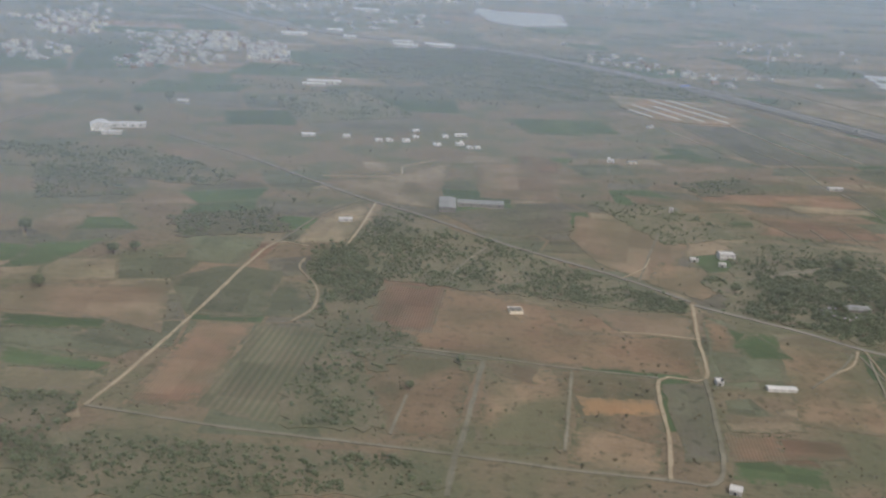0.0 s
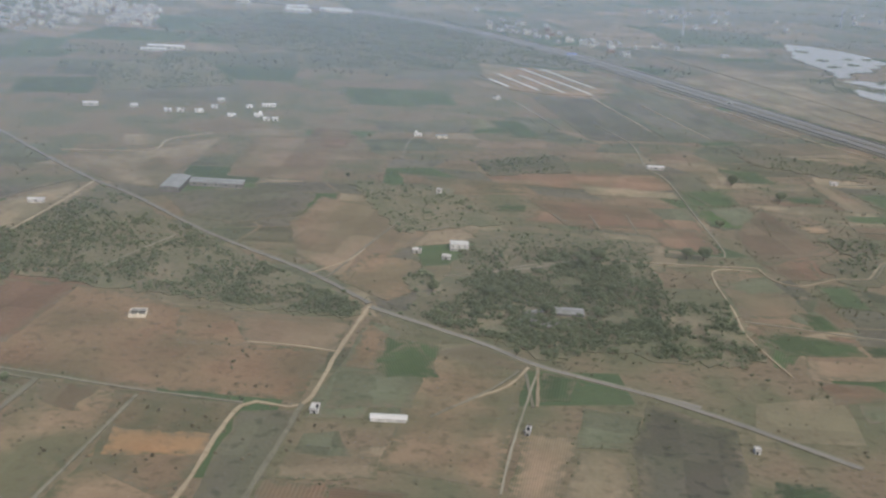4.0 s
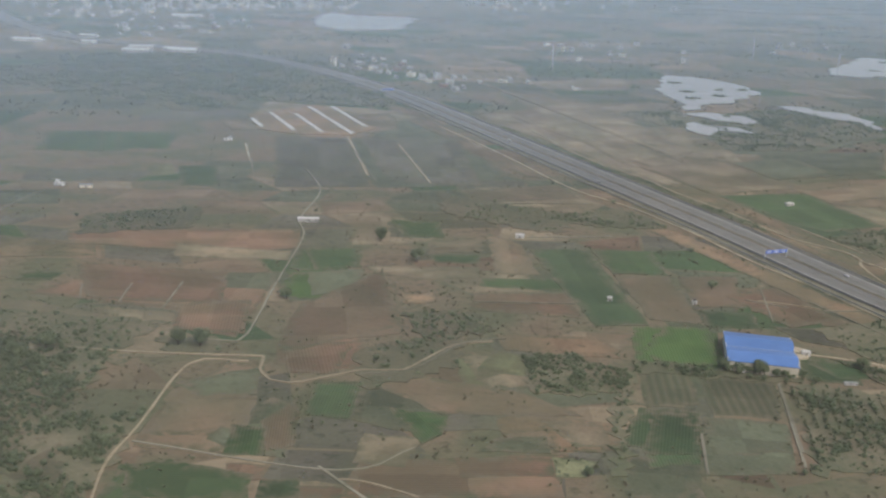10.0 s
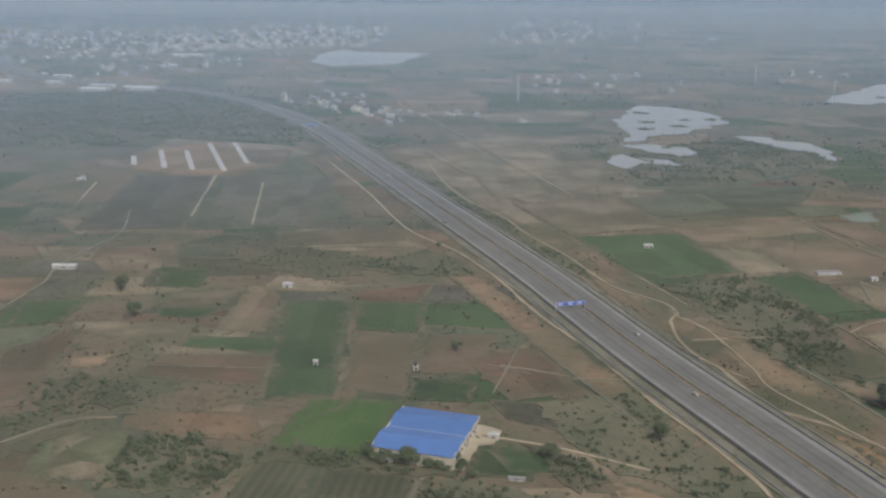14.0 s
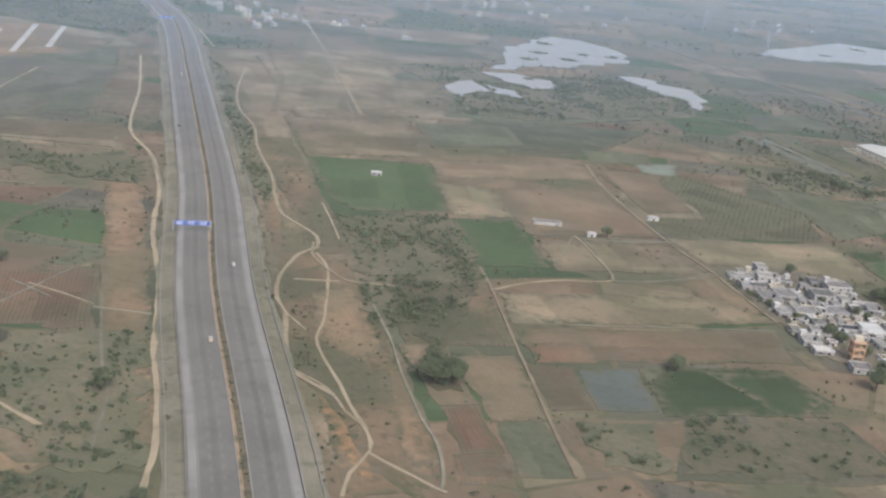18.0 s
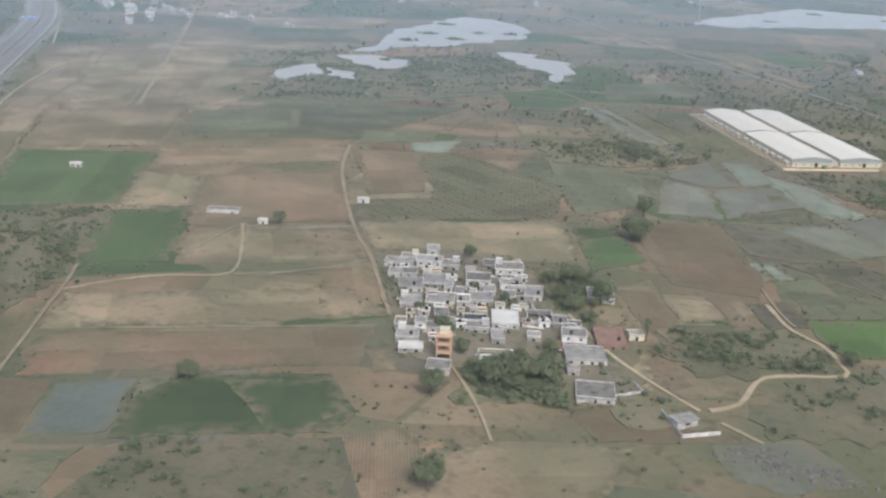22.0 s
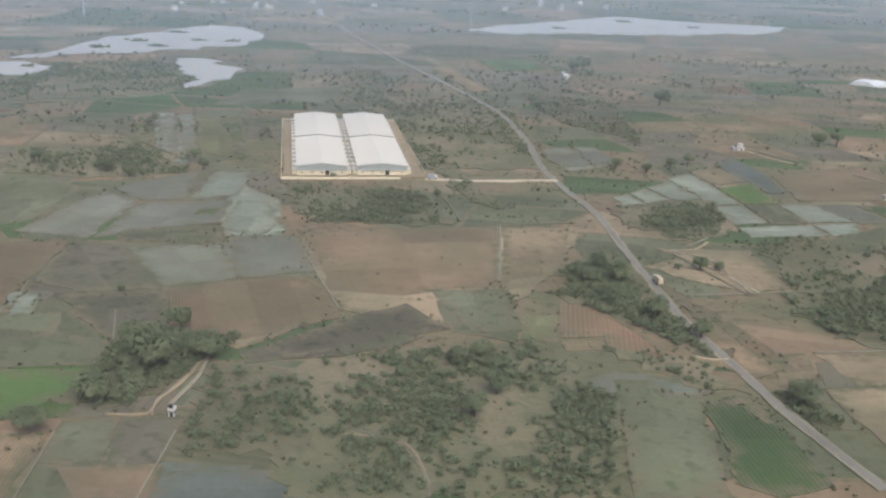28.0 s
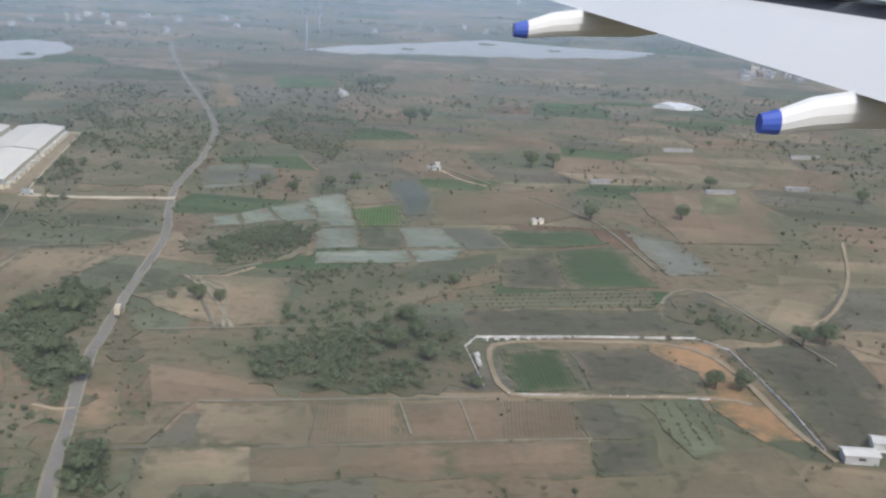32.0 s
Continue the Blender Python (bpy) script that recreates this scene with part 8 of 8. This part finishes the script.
thicket(0.06, 1.2, (733.8, 963.5), (790, 970.5), (822.6, 840.4), (778.8, 823.9))
thicket(0.04, 1.2, (852.3, 675.9), (876.3, 673.7), (885.7, 659.5), (875.9, 659.3))
thicket(0.03, 1.2, (70.2, 545.4), (117.8, 547.2), (144.7, 492.8), (97.7, 468.2))
thicket(0.03, 1.2, (293, 685.4), (367.6, 645.1), (351.7, 612.6), (298, 640.6))
thicket(0.04, 1.3, (133, 481.4), (212.3, 477.8), (174, 384.9), (110.7, 388))
thicket(0.08, 1.3, (-127, 247.3), (-9.6, 240.9), (-12.7, 221.9), (-124.7, 210.3))
thicket(0.04, 1.2, (298.7, 932.6), (388.4, 774.4), (404.9, 691.3), (341.2, 803.1))
thicket(0.05, 1.4, (631.7, 804.1), (691.5, 818.7), (685.1, 775), (646.7, 768.6))
thicket(0.06, 1.2, (489.5, 621.2), (512.6, 649.9), (537.9, 586.5), (535.2, 531.1), (523.9, 550.3))
thicket(0.04, 1.2, (677, 1071.2), (720.2, 1040.9), (729.3, 980.3), (697.1, 985.6))
thicket(0.05, 1.4, (771.5, 1190.2), (812.2, 1182.4), (823.5, 1110.1), (799.9, 1109))
thicket(0.03, 1.3, (44.3, 987.6), (95.5, 976.3), (103.1, 901.7), (56.1, 911.3))
thicket(0.05, 1.4, (351.2, 800.2), (385.8, 776.6), (403.5, 712.3), (380.2, 719.4))
thicket(0.05, 1.3, (683.3, 567.6), (701.2, 568.4), (702.7, 556), (688.7, 553.8))
thicket(0.08, 1.8, (759.7, 650.4), (771.2, 656.5), (778.7, 641), (772.8, 621.4), (757.3, 619.6))
thicket(0.05, 1.4, (655.5, 631.5), (660.6, 642.5), (671.9, 620.3), (669.8, 604.4))
thicket(0.08, 1.4, (21.2, 426.9), (38.2, 430.3), (90.5, 385), (86.7, 374.2), (42.7, 378.2))
thicket(0.07, 1.4, (330.5, 463.7), (350, 468.7), (352.8, 437.9), (334.7, 435.3))
thicket(0.05, 1.5, (418, 979.9), (472.8, 1013), (491.1, 957.2), (460.1, 923.4))
thicket(0.06, 1.4, (696.4, 609.8), (712.3, 613.3), (718.2, 603.5), (716.6, 586.5), (702.5, 582))
thicket(0.05, 1.3, (481.6, 631.7), (517.8, 651.2), (540.4, 587.8), (509, 575.4))
thicket(0.06, 1.4, (698.3, 986.7), (706.6, 1014.2), (817.6, 779.3), (804.5, 788))
thicket(0.05, 1.3, (789.4, 1016.5), (839.8, 1003.5), (857.1, 905), (818.1, 941.2))
thicket(0.04, 1.3, (849.2, 791.8), (872.6, 808.1), (881.7, 785.1), (856.9, 769.7))
thicket(0.05, 1.2, (572.5, 507.9), (590.8, 515.2), (593.6, 494.8), (579.6, 490.3))
thicket(0.06, 1.3, (692.2, 605.9), (729.7, 614.7), (735.9, 599.9), (706, 590.7))
thicket(0.05, 1.2, (721.7, 585.7), (741.3, 596.5), (747.5, 578), (730.8, 571.1))
thicket(0.06, 1.2, (356.6, 804.4), (305.4, 925.7), (342.8, 875.1), (397, 763.9), (450.1, 652.9), (455.1, 632.8), (420.8, 683))
thicket(0.06, 1.4, (132, 448.6), (161, 464.1), (175.3, 438.8), (153.3, 407.7), (133, 414.4))
thicket(0.05, 1.3, (133.2, 605.5), (180.4, 630.8), (186.8, 596.2), (142.1, 573.7))
thicket(0.05, 1.3, (277, 458.9), (310.8, 485.6), (310.8, 454), (284.9, 432.1))
thicket(0.04, 1.4, (-141.7, 1100.6), (-29.1, 1219.8), (43.3, 1064.2), (-62, 938))
thicket(0.04, 1.4, (-158.5, 833.3), (-86, 894.7), (-34.1, 783.4), (-113.6, 731.8))
thicket(0.05, 1.2, (-64.2, 345.7), (-46.3, 358.7), (-19.9, 325.1), (-34.7, 299.3))
thicket(0.09, 1.6, (158.1, 383.4), (190.9, 398.4), (226.5, 410.2), (225.8, 358.1), (202.4, 358.4), (177.9, 365.5), (152.8, 348.8), (127.4, 371.4), (125.3, 395.5))
thicket(0.12, 1.6, (102.5, 413), (111, 424.5), (120.3, 401.5), (108.5, 397.5))
thicket(0.10, 1.5, (153.5, 447.7), (202.5, 449.7), (203.9, 422.4), (162.1, 421.1))
thicket(0.06, 1.5, (173.4, 395.9), (205.4, 392.1), (219.5, 371), (193.4, 371.1))
thicket(0.05, 1.5, (598.4, 518.8), (632.8, 531.1), (643.6, 508.5), (596.1, 493.4))
thicket(0.14, 1.7, (651.8, 572.7), (674.1, 579), (669.5, 559.6), (653.7, 552.7))
thicket(0.14, 1.8, (535.1, 521.7), (540.2, 525), (545.7, 513.5), (540, 511.5))
thicket(0.12, 2.0, (826.5, 660.1), (840.2, 672.8), (849.2, 657.1), (844.5, 639.9), (835.6, 641.4))
thicket(0.10, 1.8, (809.9, 644.7), (826.1, 654.7), (843.7, 633.7), (829, 625.5))
thicket(0.10, 1.6, (839.3, 706.2), (854.1, 719.5), (870.4, 698.5), (870.1, 685.5), (856.7, 693.9))
thicket(0.10, 1.3, (-8.9, 312), (0.4, 309.4), (-1.4, 303.5), (-6.7, 304.7))
thicket(0.05, 1.3, (128.5, 384.2), (145.5, 370.9), (165.9, 361.5), (204.8, 372.4), (209.7, 389), (183.7, 396.1), (165.9, 361.5), (133.2, 431.4))
thicket(0.10, 1.6, (759.1, 647.4), (771.2, 654.3), (779.5, 641.6), (764.6, 637.2))
thicket(0.09, 1.6, (747.8, 777.5), (783.9, 786.7), (799.4, 760.1), (766.5, 745.5))
thicket(0.10, 1.6, (842.1, 728.9), (855.4, 733.2), (870.4, 695.1), (858.7, 695.2))
thicket(0.08, 1.5, (854.2, 789.4), (883.3, 814.5), (883.2, 785.7), (856.7, 773.4))
thicket(0.09, 1.5, (819.9, 662.7), (848.4, 665.1), (859.7, 651.7), (859.7, 632.8), (834.5, 625.6), (817.3, 644.5))
thicket(0.10, 1.5, (855.8, 791.1), (881.8, 808.6), (886.5, 784.7), (882.6, 769.1), (870.4, 761.7))
thicket(0.09, 1.6, (846.3, 729.1), (860.3, 734.2), (869.8, 707.2), (857.3, 702.9))
thicket(0.07, 1.6, (860.9, 704.1), (865.1, 705.5), (883.2, 677.5), (877.8, 675.7))
thicket(0.08, 1.6, (863.7, 719.3), (868.6, 724.9), (881.7, 698.5), (877.7, 697.2))
thicket(0.04, 1.3, (436.2, 502.3), (465.6, 515.9), (491.8, 457.6), (477.7, 452.2), (454, 467.3))
thicket(0.06, 1.4, (433.2, 475.8), (450.7, 468.7), (456.7, 458.1), (449.2, 450.3))
thicket(0.08, 1.5, (450.3, 448.4), (485.2, 448.5), (496.4, 448.6), (496.6, 442.6), (461.8, 430))
thicket(0.05, 1.6, (474.9, 945.3), (615.8, 1014.2), (618.6, 940.4), (535.5, 855.3), (483.6, 839.2))
thicket(0.07, 1.7, (480.4, 989.7), (573, 1039), (603.2, 991.3), (522.8, 942.6))
thicket(0.10, 1.5, (360, 451), (364.5, 451.7), (355.8, 388.9), (351.3, 388.3))
thicket(0.05, 1.4, (418.1, 453.9), (452.9, 447.7), (442.9, 401.1), (403.8, 395.8))
thicket(0.06, 1.3, (289.3, 499.6), (313.2, 503.7), (322.7, 485.2), (298.1, 476.3))
thicket(0.07, 1.4, (212.2, 464.6), (229.3, 467.4), (235, 454.5), (219.4, 452))
thicket(0.06, 1.4, (416.8, 447.2), (448.1, 444.1), (444.8, 412.8), (409.6, 408))

def island(p, r):
    ring = [(p[0] + r * random.uniform(0.6, 1.2) * math.cos(k * 0.628), p[1] + r * random.uniform(0.5, 1.0) * math.sin(k * 0.628)) for k in range(10)]
    tagged(sheet("lake_island", ring, "grove_floor", 3, 0.6, 0.95), "small weedy island in the lake", "island", kind="structure")
    n_ = int(r * 3)
    THICKET.append((p[0] + rng.normal(0, r * 0.4, n_), p[1] + rng.normal(0, r * 0.35, n_), rng.uniform(1.5, 3.0, n_)))



island((503.8, 1193.7), 8)
island((506, 1128.8), 6)
island((531.1, 1108.2), 7)
island((500.7, 1085.2), 6)
island((539.8, 1151.1), 5)
island((614.9, 981.4), 5)
island((511.7, 989.4), 4)
island((562.6, 1158.3), 6)
island((821.5, 1492.8), 9)
island((770, 1390), 6)
island((887.4, 1468.9), 6)

tx, ty, ts = (np.concatenate([q[k] for q in THICKET]) for k in range(3))
plant_stuff("thicket", tx, ty, ts, "tree_leaf", 13, 52, "dense dark green thickets of shrubs and small trees", 0.155)

# ---- planted rows ----
ROWED = []


def orchard(spacing, gap, size, *poly):
    p = [Vector(q) for q in poly]
    a, b = max(zip(p, p[1:] + p[:1]), key=lambda e: (e[1] - e[0]).length)
    d = (b - a).normalized()
    s = Vector((-d.y, d.x))
    spot = mark(poly, None)
    c = Vector((float(spot[0].mean()), float(spot[1].mean())))
    cells = set(zip(spot[0].astype(int).tolist(), spot[1].astype(int).tolist()))
    for i in range(-60, 61):
        for j in range(-120, 121):
            q = c + s * (i * spacing) + d * (j * gap)
            if (int(q.x), int(q.y)) in cells and rng.random() < 0.9:
                ROWED.append((q.x + rng.normal(0, 0.12), q.y + rng.normal(0, 0.12), size * rng.uniform(0.75, 1.25)))


orchard(4.2, 2.2, 0.85, (592.4, 755.5), (604.7, 770.7), (654.8, 732.8), (657.5, 691.7), (598.9, 669.8), (588.7, 688.5), (613.8, 701.7))
orchard(3.2, 1.9, 1.35, (410.9, 449.8), (449.8, 446), (443.5, 412.3), (405.9, 407.2))
orchard(3.0, 1.6, 0.8, (933.1, 761.2), (978.6, 780.3), (980.1, 767.3), (937.7, 750.8))
orchard(2.4, 1.4, 0.7, (979.2, 709.8), (989.2, 713.8), (992.7, 696.1), (984.1, 691.3))
orchard(3.4, 2.0, 1.2, (441.6, 470.7), (450.7, 471.7), (455.1, 454.1), (445.6, 452.7))
orchard(6.0, 1.3, 0.9, (658.3, 838.4), (698.8, 808.9), (695.4, 791.7), (657.1, 813.2))

rx_, ry_, rs_ = np.array(ROWED).T
plant_stuff("orchard_rows", rx_, ry_, rs_, "bush", 23, 12, "young fruit trees planted in straight rows")

# ---- single trees ----
TREE = []
for k in range(5):
    r, h = (1.0, 1.75) if k < 4 else (0.38, 3.0)
    t = empty("tree", Matrix.Translation((0, 0, -200)), "dark green broad tree with a dense uneven crown" if k < 4 else "tall narrow dark green tree", "tree", "single trees")
    crown = leaf_cloud(900, r, h * 0.75, 0.115, 40 + k, 11 if k < 4 else 6) + np.array((0, 0, h * 0.28))
    part("crown", quads_mesh("crown", crown, "tree_leaf", 3), t)
    part("trunk", tube_mesh("trunk", 0.09, h * 0.55, "bark", 7, -0.1, r2=0.05), t, "grey-brown tapered trunk")
    for a in range(4):
        x, y = 0.42 * r * math.cos(a * 1.6 + k), 0.42 * r * math.sin(a * 1.6 + k)
        z0, z1 = h * 0.34, h * 0.62
        part("limb", mesh_of("limb", [(0.05, 0, z0), (-0.03, 0.05, z0), (-0.03, -0.05, z0), (x + 0.02, y, z1), (x - 0.015, y + 0.02, z1), (x - 0.015, y - 0.02, z1)],
                             [(0, 1, 4, 3), (1, 2, 5, 4), (2, 0, 3, 5), (3, 4, 5)], "bark"), t)
    TREE.append(t)
USED = set()


def plant_tree(p, r, kind=0):
    turn = at(p, (p[0] * 3.7 + p[1]) % 6.28) @ Matrix.Diagonal((r, r, r * (0.9 + (p[0] * 0.37) % 0.3), 1))
    if kind not in USED:
        USED.add(kind)
        TREE[kind].matrix_world = turn
        return TREE[kind]
    src = TREE[kind]
    keep_scale = src.scale.copy()
    src.scale = (1, 1, 1)
    ob = copy_thing(src, turn)
    src.scale = keep_scale
    return ob


plant_tree((290.2, 559.7), 3.2, 0)
plant_tree((272.3, 587.7), 3.2, 1)
plant_tree((685.2, 676.8), 5.0, 2)
plant_tree((685.1, 705.2), 3.6, 3)
plant_tree((574.8, 653.2), 2.6, 0)
plant_tree((683.0, 678.6), 4.6, 1)
plant_tree((655.8, 519.5), 3.6, 2)
plant_tree((541.9, 515.7), 4.2, 3)
plant_tree((542.5, 518.7), 3.4, 0)
plant_tree((596.1, 546.5), 2.6, 1)
plant_tree((537.6, 515.0), 4.4, 2)
plant_tree((690.5, 599.3), 1.9, 4)
plant_tree((991.6, 720.6), 2.2, 0)
plant_tree((996.4, 721.1), 2.4, 1)
plant_tree((959.5, 848.7), 3.2, 2)
plant_tree((931.5, 924.7), 3.6, 3)
plant_tree((999.2, 915.0), 3.0, 0)
plant_tree((987.9, 860.5), 2.8, 1)
plant_tree((863.2, 1006.6), 4.5, 2)
plant_tree((814.4, 1118.6), 5.5, 3)
plant_tree((808.5, 1114.7), 5.0, 1)
plant_tree((1011.7, 750.7), 2.8, 0)
plant_tree((1016.9, 753.9), 3.0, 1)
plant_tree((1052.7, 912.2), 3.0, 2)
plant_tree((877.6, 735.7), 2.4, 3)
plant_tree((-171.7, 361.6), 3.0, 1)
plant_tree((-237.4, 727.1), 4.5, 2)
plant_tree((-229.7, 785.6), 4.5, 3)
plant_tree((-166.3, 803.7), 4.0, 0)
plant_tree((-144.0, 806.5), 4.0, 1)
plant_tree((-135.3, 809.7), 4.0, 2)
plant_tree((-156.8, 406.7), 3.0, 3)
plant_tree((-148.7, 412.4), 2.8, 0)
plant_tree((-204.5, 431.4), 3.4, 1)
plant_tree((-23.2, 287.4), 1.8, 2)
plant_tree((-6.3, 311.1), 1.8, 3)
plant_tree((136.1, 400.8), 2.4, 0)
plant_tree((143.9, 406.1), 2.4, 1)
plant_tree((114.3, 400.9), 2.6, 2)
plant_tree((131.1, 380.7), 2.4, 3)
plant_tree((181.3, 448.9), 3.6, 0)
plant_tree((175.2, 441.7), 3.2, 1)
plant_tree((155.2, 389.1), 2.2, 2)
plant_tree((173.6, 387.6), 2.6, 3)
plant_tree((246.1, 506.8), 2.6, 0)
plant_tree((227.5, 458.1), 3.4, 1)
plant_tree((220.3, 458.3), 3.0, 2)
plant_tree((272.4, 587.8), 1.8, 3)
plant_tree((408.3, 543.6), 2.2, 0)
plant_tree((399.9, 461.6), 2.2, 1)
plant_tree((406.1, 459.1), 2.6, 2)
plant_tree((395.2, 462.7), 2.4, 3)
plant_tree((441.5, 468.0), 2.6, 0)
plant_tree((470.1, 483.6), 2.8, 1)
plant_tree((669.0, 632.0), 4.0, 0)
plant_tree((677.7, 619.3), 3.6, 1)
plant_tree((659.9, 562.8), 3.6, 2)
plant_tree((664.0, 566.5), 4.0, 3)
plant_tree((669.2, 568.1), 3.8, 0)
plant_tree((641.7, 590.2), 2.2, 1)
plant_tree((764.5, 640.6), 4.2, 2)
plant_tree((771.0, 635.6), 4.6, 3)
plant_tree((776.8, 644.7), 4.2, 0)
plant_tree((766.6, 620.9), 3.6, 1)
plant_tree((647.6, 555.5), 3.2, 2)
plant_tree((737.9, 600.0), 2.4, 3)
plant_tree((774.4, 644.7), 3.4, 1)
plant_tree((766.2, 643.7), 3.4, 2)
plant_tree((678.3, 781.6), 3.6, 3)
plant_tree((761.8, 607.2), 3.0, 0)
plant_tree((827.4, 656.1), 2.6, 1)
plant_tree((831.3, 660.2), 2.8, 2)
plant_tree((837.3, 645.4), 2.8, 3)
plant_tree((834.8, 634.8), 3.0, 0)
plant_tree((851.3, 727.2), 2.6, 1)
plant_tree((867.0, 1022.8), 4.0, 2)
plant_tree((876.6, 686.6), 2.8, 3)
plant_tree((939.6, 929.4), 3.4, 0)
plant_tree((930.7, 728.5), 2.6, 1)
plant_tree((927.8, 720.7), 2.8, 2)
plant_tree((935.7, 717.0), 2.8, 3)
plant_tree((849.9, 714.7), 3.2, 0)
plant_tree((857.5, 717.4), 3.4, 1)
plant_tree((866.7, 693.8), 3.2, 2)
plant_tree((895.4, 656.3), 3.4, 3)
plant_tree((926.0, 737.8), 2.6, 1)
plant_tree((663.1, 628.9), 2.6, 0)
plant_tree((671.8, 611.7), 2.8, 1)
plant_tree((669.8, 575.8), 2.8, 2)
plant_tree((657.0, 566.2), 2.6, 3)
plant_tree((664.2, 563.2), 2.8, 0)
plant_tree((644.0, 586.2), 2.2, 1)
plant_tree((637.7, 644.1), 2.2, 2)
plant_tree((653.4, 612.3), 1.6, 3)
plant_tree((659.3, 569.6), 2.4, 1)
plant_tree((665.9, 570.3), 2.6, 2)
plant_tree((666.4, 618.4), 2.4, 3)
plant_tree((676.3, 606.6), 2.2, 0)
plant_tree((669.5, 584.5), 2.0, 1)
plant_tree((649.4, 578.0), 2.0, 2)
plant_tree((633.7, 599.5), 1.6, 0)
plant_tree((627.0, 608.8), 1.4, 1)
plant_tree((643.9, 618.8), 1.6, 3)
plant_tree((656.2, 610.2), 1.5, 1)
plant_tree((766.2, 656.9), 2.8, 2)
plant_tree((650.2, 784.7), 3.0, 0)
plant_tree((676.2, 785.3), 3.0, 1)
plant_tree((689.3, 777.0), 2.8, 2)
plant_tree((696.5, 812.2), 2.4, 3)
plant_tree((706.9, 796.9), 2.2, 0)
plant_tree((882.6, 736.5), 1.6, 1)
plant_tree((871.9, 734.8), 1.3, 0)
plant_tree((930.9, 767.6), 2.0, 2)
plant_tree((947.1, 706.7), 1.6, 3)
plant_tree((849.0, 852.4), 2.6, 1)
plant_tree((860.4, 847.9), 2.4, 2)
plant_tree((869.3, 861.2), 2.4, 3)
plant_tree((875.9, 869.0), 2.6, 0)
plant_tree((402.3, 460.4), 1.9, 0)
plant_tree((419.6, 459.6), 1.6, 0)
plant_tree((399.6, 458.8), 1.5, 2)
plant_tree((411.2, 458.4), 1.7, 1)
plant_tree((405.2, 459.2), 1.5, 3)
plant_tree((407.8, 459.8), 1.8, 1)
plant_tree((417.2, 461.5), 2.2, 2)
plant_tree((413.8, 458.6), 1.6, 3)
plant_tree((396.7, 460.9), 1.6, 0)
plant_tree((537.4, 517.3), 4.0, 1)

wx, wy = rng.uniform(-250, 1150, 2600), rng.uniform(230, 1050, 2600)
ok = (cover_at(wx, wy) == 0) & (value_noise(wx, wy, 40, 21) > 0.5) & (wy - 0.55 * wx > 130) & (wy - 0.55 * wx < 620)
for x, y in list(zip(wx[ok], wy[ok]))[:70]:
    plant_tree((round(float(x), 1), round(float(y), 1)), random.uniform(0.9, 1.7), random.randrange(4))
for t in TREE:
    if t.matrix_world.translation.z < -100:
        for c in list(t.children):
            bpy.data.objects.remove(c)
        bpy.data.objects.remove(t)

# ---- tinted sheets standing in for haze ----
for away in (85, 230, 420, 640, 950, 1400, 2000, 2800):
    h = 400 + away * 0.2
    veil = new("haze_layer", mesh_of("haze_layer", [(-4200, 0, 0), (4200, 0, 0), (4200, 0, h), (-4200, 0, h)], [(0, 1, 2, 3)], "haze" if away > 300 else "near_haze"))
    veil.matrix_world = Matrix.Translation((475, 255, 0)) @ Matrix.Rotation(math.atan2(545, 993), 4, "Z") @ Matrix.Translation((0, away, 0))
    tagged(veil, "upright see-through sheet tinted blue-grey to stand in for haze", "haze", kind="structure")
